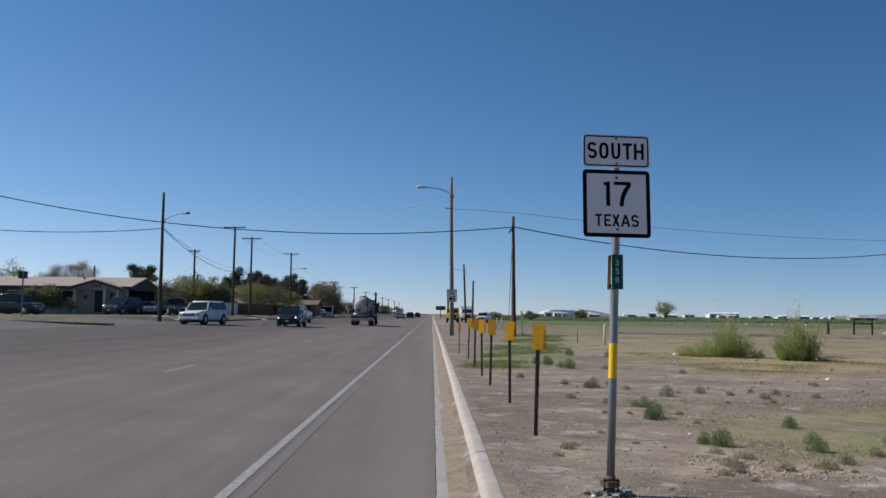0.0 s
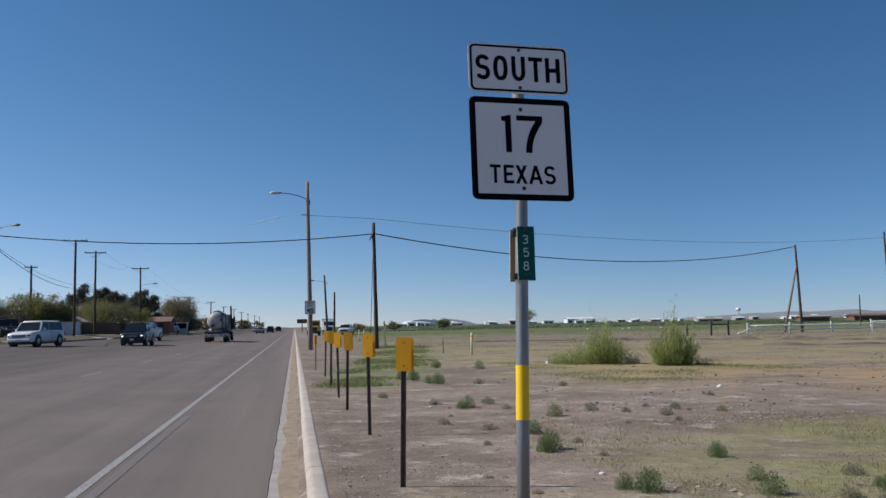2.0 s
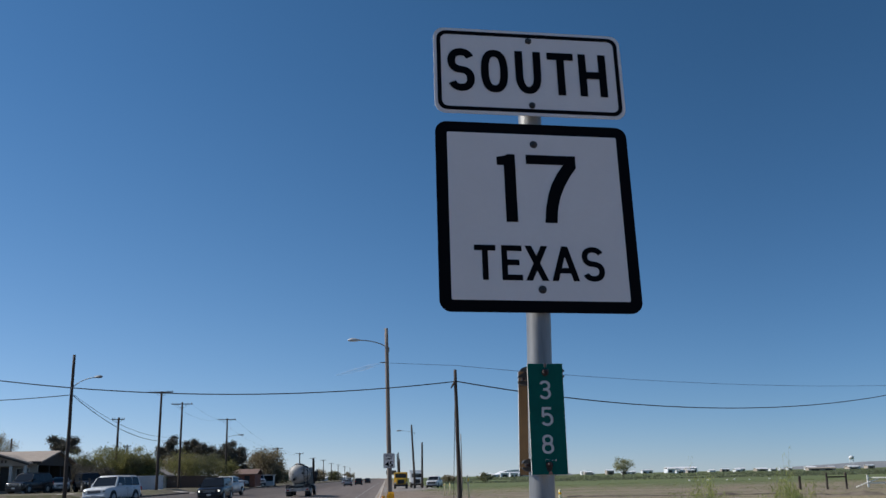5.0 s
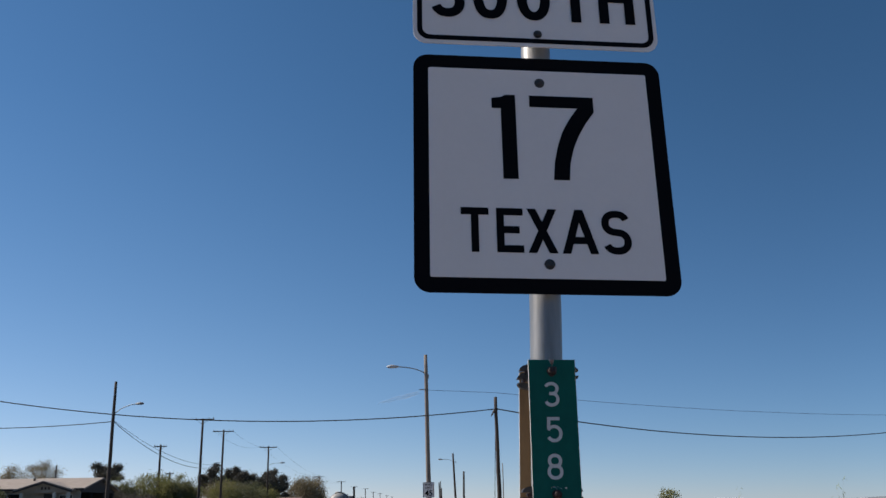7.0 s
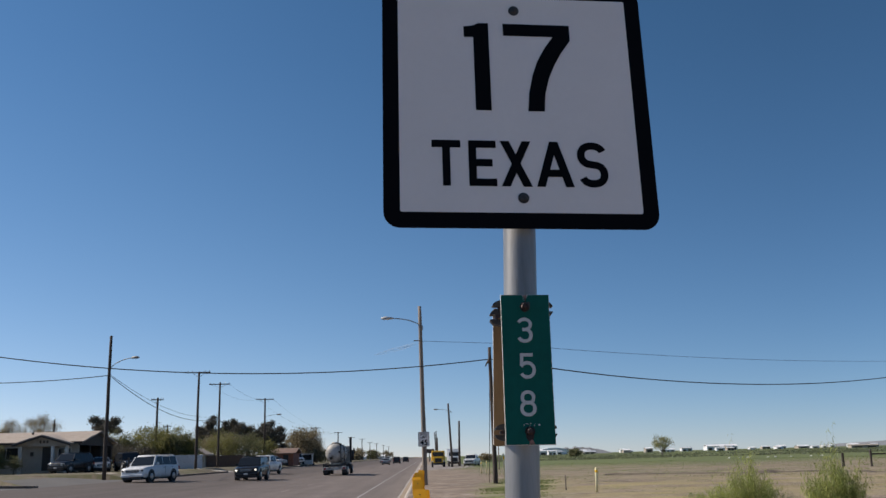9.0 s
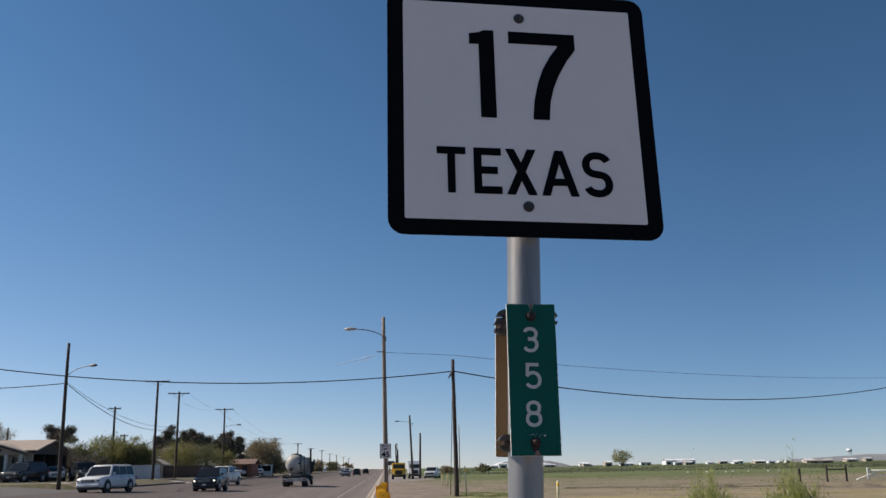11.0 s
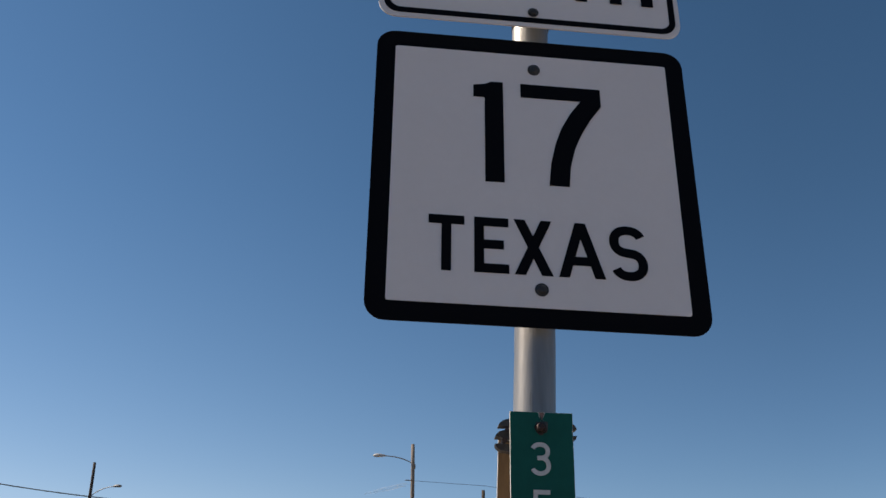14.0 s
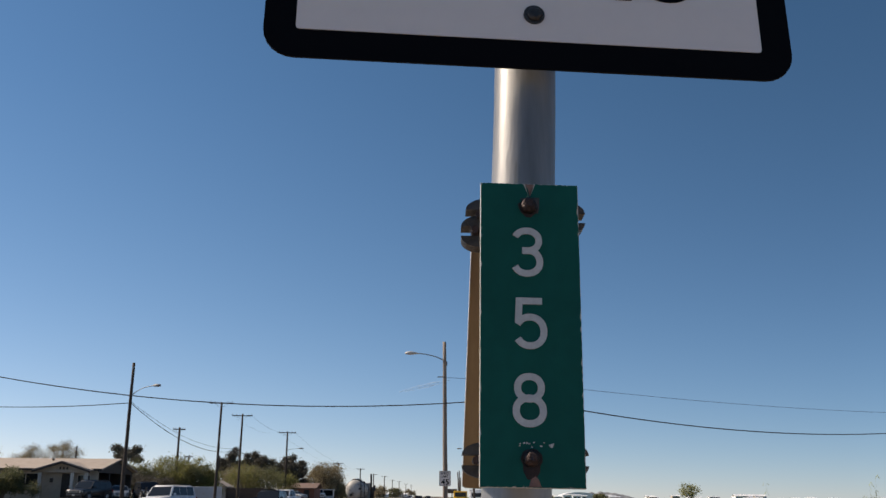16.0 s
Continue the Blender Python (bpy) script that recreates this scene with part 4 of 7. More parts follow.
def street_lamp(pole, z, reach, rise, rz, r=0.026, shell=None):
    """A curved arm with a cobra-head luminaire, fixed to a pole at height z."""
    bm = bmesh.new()
    pts = []
    for k in range(11):
        u = k / 10
        pts.append((reach * u ** 1.12, 0, rise * math.sin(u * math.pi / 2) ** 0.72))
    tube(bm, pts, r, 8)
    box(bm, -0.05, 0.05, -0.05, 0.05, -0.16, 0.12, 0.01)
    arm = part("lamp_arm", bm, LAMP_GREY, pole, "grey steel lamp arm", pose(0, 0, z, 0, 0, rz))
    bm = bmesh.new()
    sect = [(-0.14, 0.035, 0.03), (0.0, 0.1, 0.085), (0.2, 0.18, 0.125), (0.42, 0.2, 0.145), (0.62, 0.15, 0.11), (0.72, 0.06, 0.04)]
    rings = []
    for sx, wy, hz in sect:
        rings.append([bm.verts.new((reach + sx, wy * math.cos(a), rise + hz * math.sin(a) * (1.0 if math.sin(a) > 0 else 0.6))) for a in (2 * math.pi * k / 12 for k in range(12))])
    for a, b in zip(rings, rings[1:]):
        for k in range(12):
            f = bm.faces.new((a[k], a[(k + 1) % 12], b[(k + 1) % 12], b[k]))
            f.smooth = True
    bm.faces.new(rings[0][::-1])
    bm.faces.new(rings[-1])
    bmesh.ops.recalc_face_normals(bm, faces=bm.faces)
    head = part("lamp_head", bm, shell or LAMP_GREY, arm, "pale grey cobra-head street light")
    return arm


def wire(p, q, sag, r, label="dark overhead cable strung between poles", n=28):
    bm = bmesh.new()
    p, q = Vector(p), Vector(q)
    pts = [p.lerp(q, k / n) - Vector((0, 0, 4 * sag * (k / n) * (1 - k / n))) for k in range(n + 1)]
    tube(bm, pts, r, 6)
    ob = part("overhead_cable", bm, CABLE, None)
    return tagged(ob, label, "cable", "overhead cables")


lamp_pole = build_pole(3.12, 66.5, 0.1, 11.36, 0.17, 0.11, (-0.012, 0), POLE_WOOD_GREY, "tall weathered wooden pole carrying a street light beside the curb")
street_lamp(lamp_pole, 9.98, 1.95, 0.62, 180, 0.032, surface("pale_lamp_shell", (0.42, 0.43, 0.44), (0.52, 0.53, 0.54), 6, 60, 0.5, relief=0.05))
bm = bmesh.new()
box(bm, -0.45, 0.05, -0.03, 0.03, -0.03, 0.03, 0.008)
part("wire_bracket", bm, POLE_WOOD_GREY, lamp_pole, "", pose(-0.1, -0.12, 9.1))
pole2 = build_pole(7.52, 66.0, 0.1, 8.52, 0.15, 0.1, (-0.013, 0))
bm = bmesh.new()
tube(bm, [(-0.14, -0.05, 7.72), (-0.3, -0.05, 7.5), (-0.42, -0.05, 7.3)], [0.09, 0.06, 0.02], 8)
part("strain_clamp", bm, POST_STEEL, pole2)
bm = bmesh.new()
tube(bm, [(-0.12, 0.1, 7.6), (-0.2, 3.0, 0.0)], 0.02, 6)
part("guy_wire", bm, CABLE, pole2)
rp = build_pole(55.6, 96.4, 0.1, 9.34, 0.16, 0.1, (-0.04, 0))
bm = bmesh.new()
tube(bm, [(-2.19, -0.25, -0.2), (-0.44, -0.12, 6.96)], [0.14, 0.1], 10)
part("prop_pole", bm, POLE_WOOD_GREY, rp, "slanting wooden prop")
build_pole(67.98, 99.25, 0.1, 10.96, 0.16, 0.1, (-0.03, 0))
build_pole(96.6, 150.0, 0.1, 5.2, 0.12, 0.09)
rl = build_pole(7.6, 165.0, 0.1, 10.3, 0.2, 0.14, (-0.045, 0))
street_lamp(rl, 8.9, 2.2, 0.45, 180)
build_pole(9.0, 171.0, 0.1, 7.6, 0.2, 0.15, (0.012, 0))
build_pole(11.86, 120.0, 0.1, 6.7, 0.07, 0.05, (0, 0), POLE_WOOD_GREY, "slim grey pole in the field")
for x, y, h, l in ((6.2, 262, 8.0, -0.05), (6.9, 300, 9.3, -0.03), (7.6, 345, 8.2, 0.0), (8.4, 420, 9, 0.01)):
    build_pole(x, y, 0.1, h, 0.2, 0.14, (l, 0))

lpole = build_pole(-22.2, 82.5, 1.1, 11.0, 0.165, 0.11, (0.003, 0), POLE_WOOD, "tall dark wooden pole with a street light by the corner")
street_lamp(lpole, 8.2, 2.3, 0.86, -25, 0.034)
build_pole(-22.7, 115.2, 1.1, 10.95, 0.165, 0.115, (0.008, 0), arms=((10.85, 1.35, -3),))
tp2 = build_pole(-23.7, 131.6, 1.1, 11.0, 0.165, 0.115, (0.004, 0), arms=((10.75, 1.35, 4),))
tp3 = build_pole(-21.9, 157.0, 1.1, 10.4, 0.165, 0.115, (0, 0), arms=((10.2, 1.35, 8),))
street_lamp(tp3, 7.4, 1.9, 0.4, 0)
build_pole(-29.95, 125.0, 1.1, 8.75, 0.17, 0.12, (0.004, 0), arms=((8.5, 0.75, 20),))
for x, y, top in ((-22.6, 235, 9.35), (-22.3, 290, 9.6), (-22.2, 340, 9.2), (-22.4, 400, 9.6), (-22.3, 455, 9.1), (-22.4, 520, 9.4), (-22.3, 600, 9.3), (-22.4, 690, 9.4)):
    build_pole(x, y, 1.1, top - 1.1, 0.2, 0.15, (0.002, 0), arms=((top - 1.3, 1.2, 6),))
for x, y, h in ((-52, 150, 7.6), (-40.5, 170, 7.2), (-38.2, 182, 7.4), (-62, 170, 8.2)):
    build_pole(x, y, 1.1, h, 0.16, 0.11, arms=((h - 0.3, 0.7, 10),) if x in (-62, -40.5) else ())

wire((7.4, 66, 7.86), (-33.0, 66, 10.5), 1.66, 0.036)
wire((7.5, 66, 7.86), (55.2, 96.4, 9.25), 1.76, 0.04)
wire((2.5, 66.4, 9.2), (7.5, 66.1, 8.9), 0.0, 0.012, "thin overhead wire between poles")
wire((7.5, 66.1, 8.9), (67.6, 99.25, 10.44), 1.03, 0.013, "thin overhead wire between poles")
wire((-22.2, 82.5, 8.9), (-52.0, 80.0, 10.4), 1.1, 0.034)
wire((-22.1, 82.6, 8.85), (-23.6, 131.5, 7.5), 1.55, 0.026)
wire((-22.1, 82.6, 8.95), (-23.6, 131.5, 7.75), 1.25, 0.016)
for (xa, ya, za), (xb, yb, zb) in (((-23.7, 131.6, 11.95), (-21.9, 157, 11.4)), ((-21.9, 157, 11.4), (-22.6, 235, 9.2)), ((-22.6, 235, 9.2), (-22.3, 290, 9.4))):
    for k in (-1.2, 1.2):
        wire((xa + k, ya, za), (xb + k, yb, zb), 0.9, 0.009, "thin overhead wire between poles")


# ---- speed limit sign ----
def build_speed_sign():
    t = thing("speed_limit_sign", 3.06, 65.2, 0.1, "white speed limit 45 sign on a steel post", "road sign")
    part("post", box(bmesh.new(), -0.03, 0.03, 0.012, 0.06, -0.2, 3.2, 0.006), POST_STEEL, t)
    pn = part("panel", plate(bmesh.new(), rounded(0.7, 0.9, 0.05), 0, 0.004), SIGN_WHITE, t, "", pose(0.02, 0, 2.82))
    part("border", ring_plate(bmesh.new(), rounded(0.66, 0.86, 0.045), rounded(0.62, 0.82, 0.03), -0.003, 0.001), SIGN_BLACK, pn)
    for s, w, h, z, b in (("SPEED", 0.46, 0.13, 0.3, 0.015), ("LIMIT", 0.4, 0.13, 0.12, 0.015), ("45", 0.48, 0.34, -0.2, 0.03)):
        part("lettering", lettering(s, w, h, b, 0.003), SIGN_BLACK, pn, "", pose(0, -0.002, z))
    return t


build_speed_sign()


# ---- slim posts in the field ----
FIELD_POST = surface("white_field_post", (0.76, 0.68, 0.4), (0.82, 0.76, 0.52), 6, 60, 0.6, relief=0.1, dirt=(0.5, 0.42, 0.25), dirt_at=0.62)
for x, y, h, lean, w in ((10.75, 48.5, 1.12, 0.02, 0.06), (8.13, 65.9, 1.85, -0.055, 0.055), (9.95, 52.5, 0.75, 0.0, 0.03), (8.6, 100, 1.2, 0.0, 0.05), (9.3, 103, 1.2, 0.0, 0.05)):
    t = thing("marker_stake", x, y, 0.08, "slim pale utility marker stake standing in weeds" if w > 0.03 else "thin grey stake in the weeds", "marker post", "stakes in the field")
    bm = bmesh.new()
    tube(bm, [(0, 0, -0.1), (lean * h, 0, h * 0.97), (lean * h, 0, h)], [w, w, w * 0.5], 10)
    part("stake", bm, FIELD_POST if w > 0.03 else POLE_WOOD_GREY, t)
    if w > 0.045:
        bm = bmesh.new()
        tube(bm, [(lean * h * 0.8, 0, h * 0.8), (lean * h * 0.9, 0, h * 0.9)], w * 1.05, 10)
        part("band", bm, YELLOW_TAPE, t)


# ---- plants ----
LEAF_PINE = leafy("pine_needles", (0.064, 0.061, 0.047), (0.13, 0.118, 0.092), 0.2)
LEAF_MESQUITE = leafy("mesquite_leaves", (0.145, 0.148, 0.044), (0.285, 0.27, 0.098), 0.5)
LEAF_PALE = leafy("pale_mesquite_leaves", (0.25, 0.25, 0.12), (0.4, 0.39, 0.2), 0.55)
LEAF_OLIVE = leafy("olive_leaves", (0.1, 0.105, 0.045), (0.19, 0.19, 0.09), 0.35)
LEAF_BUD = leafy("budding_twigs", (0.185, 0.15, 0.095), (0.31, 0.26, 0.155), 0.4)
LEAF_THICKET = leafy("thicket_twigs", (0.06, 0.052, 0.04), (0.12, 0.105, 0.075), 0.25)
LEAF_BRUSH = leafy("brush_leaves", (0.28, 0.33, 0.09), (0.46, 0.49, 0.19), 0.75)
LEAF_BRUSH_FAR = leafy("far_scrub_leaves", (0.11, 0.13, 0.07), (0.2, 0.215, 0.125), 0.45)
LEAF_WEED = leafy("weed_leaves", (0.12, 0.165, 0.06), (0.24, 0.295, 0.12), 0.5)
LEAF_SAGE = leafy("grey_weed_leaves", (0.2, 0.19, 0.125), (0.36, 0.335, 0.225), 0.5)
DRY_GRASS = leafy("dry_grass", (0.3, 0.245, 0.145), (0.46, 0.39, 0.25), 0.6)
STRAW = leafy("orange_straw", (0.36, 0.245, 0.13), (0.52, 0.38, 0.21), 0.6)
LEAF_GRASS = leafy("green_grass", (0.15, 0.19, 0.06), (0.27, 0.3, 0.11), 0.4)
MEADOW = leafy("meadow_grass", (0.22, 0.24, 0.09), (0.36, 0.36, 0.155), 0.6)
BARK = surface("bark", (0.1, 0.08, 0.06), (0.17, 0.135, 0.105), 6, 50, 0.95, relief=0.6, stretch=(1, 1, 0.3))
STONE = surface("pebble_stone", (0.26, 0.23, 0.2), (0.6, 0.55, 0.5), 9, 40, 0.9, relief=0.2)


def leaf_mesh(name, centres, size, rng, aspect=0.55, up=0.0):
    """Small folded leaves, one quad each, turned at random about the given places."""
    n = len(centres)
    c = np.asarray(centres)
    a = rng.normal(size=(n, 3))
    a[:, 2] += up
    a /= np.linalg.norm(a, axis=1)[:, None]
    b = np.cross(a, rng.normal(size=(n, 3)))
    b /= np.linalg.norm(b, axis=1)[:, None]
    s = (size * rng.uniform(0.6, 1.3, n))[:, None]
    q = np.stack([c - a * s, c + b * s * aspect, c + a * s, c - b * s * aspect], 1).reshape(-1, 3)
    me = bpy.data.meshes.new(name)
    me.from_pydata(q.tolist(), [], [(4 * i, 4 * i + 1, 4 * i + 2, 4 * i + 3) for i in range(n)])
    return me


def crown_points(rng, n, rx, ry, rz, z0, clumps, spread, low=-0.8):
    """Places gathered in clumps over an uneven ellipsoid, denser near its shell, with gaps between."""
    d = rng.normal(size=(clumps, 3))
    d /= np.linalg.norm(d, axis=1)[:, None]
    d = d[d[:, 2] > low]
    r = rng.uniform(0.45, 1.0, len(d))[:, None] * rng.uniform(0.8, 1.12, len(d))[:, None]
    cc = d * r * np.array([rx, ry, rz]) + np.array([0, 0, z0])
    pick = cc[rng.integers(0, len(cc), n)]
    return pick + rng.normal(size=(n, 3)) * spread * np.array([1, 1, 0.75]), cc


def build_tree(name, x, y, z, h, rx, rz, leaf, label, category, seed, n=2600, size=0.2, clumps=46, spread=0.4, trunk=0.16, limbs=9, low=-0.8, group="", up=0.0, aspect=0.55):
    rng = np.random.default_rng(seed)
    t = thing(name, x, y, z, label, category, group)
    z0 = h - rz
    pts, cc = crown_points(rng, n, rx, rx, rz, z0, clumps, spread, low)
    bm = bmesh.new()
    fork = max(0.25, (z0 - rz) * 0.75)
    tube(bm, [(0, 0, -0.3), (0.03, 0, fork * 0.5), (0.08, 0.03, fork)], [trunk * 1.25, trunk, trunk * 0.8], 8)
    for k in rng.choice(len(cc), min(limbs, len(cc)), replace=False):
        e = Vector(cc[k])
        mid = Vector((0.08, 0.03, fork)).lerp(e, 0.5) + Vector((0, 0, 0.12 * rz))
        tube(bm, [(0.08, 0.03, fork), mid, e], [trunk * 0.55, trunk * 0.32, trunk * 0.1], 5)
    part("trunk", bm, BARK, t)
    part("crown", leaf_mesh("crown", pts, size, rng, aspect, up), leaf, t)
    return t


def build_bush(name, x, y, z, h, w, leaf, label, seed, n=6000, size=0.07, stems=60, group="", lean=0.0):
    """Thin stems that fan out from the ground; slender upright leaves crowd low down and thin out into wisps."""
    rng = np.random.default_rng(seed)
    t = thing(name, x, y, z, label, "bush", group)
    bm = bmesh.new()
    pts = []
    per = n // stems
    for k in range(stems):
        a, r = rng.uniform(0, 2 * math.pi), rng.uniform(0.0, 1.0) ** 0.6
        wild = rng.uniform() < 0.14
        hh = h * (1.0 - 0.55 * r ** 2) * (rng.uniform(0.92, 1.15) if wild else rng.uniform(0.35, 0.95))
        hh *= 0.8 + 0.6 * noise.noise((math.cos(a) * r * 1.7, math.sin(a) * r * 1.7, seed))
        b0 = Vector((math.cos(a) * r * w * 0.3, math.sin(a) * r * w * 0.3, -0.03))
        e = Vector((math.cos(a) * r * w * 0.5 + lean * hh + rng.normal() * 0.05, math.sin(a) * r * w * 0.52 + rng.normal() * 0.05, hh))
        mid = b0.lerp(e, 0.5) + Vector((0, 0, 0.08 * hh))
        tube(bm, [b0, mid, e], [0.004, 0.003, 0.001], 3, False)
        for u in rng.uniform(0.0, 1.0, per // 3 if wild else per) ** (0.8 if wild else 1.05):
            p = b0.lerp(mid, u * 2) if u < 0.5 else mid.lerp(e, u * 2 - 1)
            o = 0.03 + 0.05 * u
            pts.append((p.x + rng.normal() * o, p.y + rng.normal() * o, max(0.03, p.z + rng.normal() * 0.03)))
    part("stalk", bm, TWIG, t)
    part("foliage", leaf_mesh("foliage", pts, size, rng, 0.1, 2.2), leaf, t)
    return t


TWIG = surface("green_brown_twigs", (0.16, 0.15, 0.06), (0.26, 0.24, 0.11), 8, 60, 0.8, relief=0.1)
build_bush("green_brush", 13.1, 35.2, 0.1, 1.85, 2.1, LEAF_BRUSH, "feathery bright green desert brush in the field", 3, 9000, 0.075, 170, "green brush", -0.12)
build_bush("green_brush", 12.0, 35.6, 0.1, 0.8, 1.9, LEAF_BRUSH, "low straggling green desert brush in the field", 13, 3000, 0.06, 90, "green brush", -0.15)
build_bush("dry_brush", 14.0, 34.6, 0.08, 0.75, 0.8, LEAF_SAGE, "dead grey-brown brush beside the green one", 15, 1100, 0.05, 50, "dry brush")
build_bush("dry_brush", 15.6, 32.3, 0.08, 0.4, 0.8, LEAF_SAGE, "dead grey-brown brush beside the green one", 14, 900, 0.045, 50, "dry brush")
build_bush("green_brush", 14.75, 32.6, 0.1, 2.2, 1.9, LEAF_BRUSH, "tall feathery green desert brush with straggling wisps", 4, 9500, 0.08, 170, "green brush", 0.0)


def weed_meshes(seed, h, w, n, leaf):
    rng = np.random.default_rng(seed)
    pts = []
    for k in range(n):
        a, r = rng.uniform(0, 2 * math.pi), rng.uniform(0, 1) ** 0.6
        pts.append((math.cos(a) * r * w / 2, math.sin(a) * r * w / 2, h * rng.uniform(0.05, 1.0) * (1 - 0.6 * r * r)))
    me = leaf_mesh("foliage", pts, 0.016, rng, 0.26, 1.3)
    # a thin stalk joins each leaf to the root
    vs, fs = [v.co.copy() for v in me.vertices], [list(f.vertices) for f in me.polygons]
    root = len(vs)
    vs.append(Vector((0, 0, 0)))
    for f in list(fs):
        vs.append(vs[f[0]] + Vector((0.0012, 0.0008, 0)))
        fs.append([root, f[0], len(vs) - 1])
    me = bpy.data.meshes.new("foliage")
    me.from_pydata(vs, [], fs)
    me.materials.append(leaf)
    return me


WEEDS = {"green": [weed_meshes(s, 0.25, 0.29, 700, LEAF_WEED) for s in (1, 2)], "grey": [weed_meshes(s, 0.17, 0.29, 560, LEAF_SAGE) for s in (3, 4)], "dry": [weed_meshes(s, 0.13, 0.27, 480, DRY_GRASS) for s in (5, 6)]}
WEED_LABEL = {"green": "small dark green weed growing in the dirt", "grey": "small dusty grey-green weed in the dirt", "dry": "tuft of dry straw-coloured grass"}


def weed(kind, x, y, s, k=0):
    ob = new("weed", WEEDS[kind][k % 2])
    ob.matrix_basis = pose(x, y, ground_z(x, y) - 0.01, 0, 0, (x * 97 + y * 31) % 360) @ Matrix.Scale(s * 0.88, 4)
    return tagged(ob, WEED_LABEL[kind], "weed", "weeds on the verge")


GREEN_WEEDS = ((5.1, 13.1, 1.25), (5.0, 12.9, 0.9), (5.3, 14.7, 1.0), (5.2, 14.9, 0.7), (6.25, 17.0, 1.1), (5.2, 19.2, 1.15), (5.05, 19.0, 0.8), (5.7, 26.2, 1.5), (5.5, 26.5, 1.1), (5.3, 28.1, 1.5), (5.0, 28.6, 1.2), (5.2, 10.1, 1.15),
               (5.05, 10.3, 0.8), (6.2, 9.7, 1.0), (6.4, 10.4, 0.8), (6.7, 11.9, 0.9), (7.2, 9.5, 0.9), (8.2, 9.3, 0.8), (6.45, 7.7, 0.9), (8.2, 33.5, 1.5), (7.1, 36.0, 1.6), (9.4, 9.9, 0.8))
GREY_WEEDS = ((7.05, 17.6, 1.1), (7.5, 17.1, 0.7), (5.7, 19.8, 1.1), (4.3, 16.3, 0.8), (6.65, 25.6, 1.1), (3.9, 22.1, 0.9), (4.7, 20.0, 0.9), (8.0, 16.6, 0.9), (5.8, 18.6, 0.7), (4.8, 15.4, 0.7), (4.8, 8.2, 0.8), (8.6, 17.7, 0.9), (8.3, 18.3, 0.6),
              (9.1, 16.9, 0.8), (5.6, 13.6, 0.6), (5.55, 12.4, 0.5), (4.45, 13.7, 0.5), (7.8, 15.6, 0.6), (9.8, 10.1, 0.9), (7.4, 10.4, 0.9), (6.1, 8.7, 0.8), (8.4, 24.0, 0.9), (10.4, 20.2, 0.8))
DRY_WEEDS = ((3.12, 9.2, 0.6), (3.3, 9.7, 0.8), (3.4, 9.95, 0.6), (4.85, 8.6, 1.1), (5.15, 9.1, 1.0), (4.95, 9.5, 0.8), (5.3, 8.3, 1.0), (5.75, 8.4, 1.1), (4.6, 8.0, 0.7), (3.95, 11.2, 0.5), (4.2, 10.2, 0.5))
for kind, places in (("green", GREEN_WEEDS), ("grey", GREY_WEEDS), ("dry", DRY_WEEDS)):
    for i, (x, y, s) in enumerate(places):
        weed(kind, x, y, s, i)
# small ones gather round the larger, and thickly on one patch
random.seed(29)
for i in range(30):
    weed(random.choice(("green", "grey", "grey", "dry")), random.uniform(6.0, 9.6), random.uniform(8.3, 10.0), random.uniform(0.4, 0.85), i)
for i in range(34):
    cx, cy, _ = random.choice(GREY_WEEDS)
    x, y = max(3.3, cx + random.gauss(0, 0.45)), cy + random.gauss(0, 0.7)
    weed(random.choice(("grey", "grey", "dry")), x, y, random.uniform(0.2, 0.45), i)


def grass_field(name, count, seed, region, leaf, hmin, hmax, label, gate=0.0, lean=0.35, skew=0.0):
    """Loose blades over a stretch of ground, thick and thin by a slow noise."""
    rng = np.random.default_rng(seed)
    x0, x1, y0, y1 = region
    verts, faces = [], []
    while len(faces) < count:
        x, y = rng.uniform(x0, x1), y0 + (y1 - y0) * rng.uniform(0, 1) ** 1.3
        x += skew * (y - y0)
        if noise.noise((x * 0.45, y * 0.3, seed)) + 0.35 * noise.noise((x * 2.1, y * 1.6, seed)) < gate:
            continue
        z = ground_z(x, y) - 0.01
        for k in range(4):
            px, py = x + rng.normal() * (0.05 + 0.006 * y), y + rng.normal() * (0.05 + 0.006 * y)
            h, a = rng.uniform(hmin, hmax), rng.uniform(0, 2 * math.pi)
            w = 0.0022 + 0.00022 * y
            dx, dy = math.cos(a), math.sin(a)
            i = len(verts)
            verts += [(px - dy * w, py + dx * w, z), (px + dy * w, py - dx * w, z), (px + dx * h * lean, py + dy * h * lean, z + h)]
            faces.append((i, i + 1, i + 2))
    me = bpy.data.meshes.new(name)
    me.from_pydata(verts, [], faces)
    ob = part(name, me, leaf, None)
    return tagged(ob, label, "grass", kind="stuff")


grass_field("dry_grass", 22000, 21, (5.2, 17.0, 6.5, 16.5), DRY_GRASS, 0.015, 0.06, "thin dry grass over the dirt", 0.05, 0.6)
grass_field("short_grass", 30000, 22, (5.4, 13.0, 9.2, 14.0), MEADOW, 0.01, 0.038, "short yellow-green grass in patches", -0.12, 0.7)
grass_field("field_grass", 22000, 23, (2.7, 5.4, 26.0, 72.0), LEAF_GRASS, 0.03, 0.12, "low green weeds and grass across the field", 0.08, 0.7, 0.13)
grass_field("brush_grass", 9000, 36, (9.5, 17.5, 25.0, 38.0), MEADOW, 0.02, 0.08, "yellow-green grass round the brush", 0.1, 0.7)
grass_field("field_weeds", 9000, 28, (12.0, 44.0, 30.0, 72.0), LEAF_WEED, 0.02, 0.06, "scattered low weeds across the dry field", 0.14, 0.7)
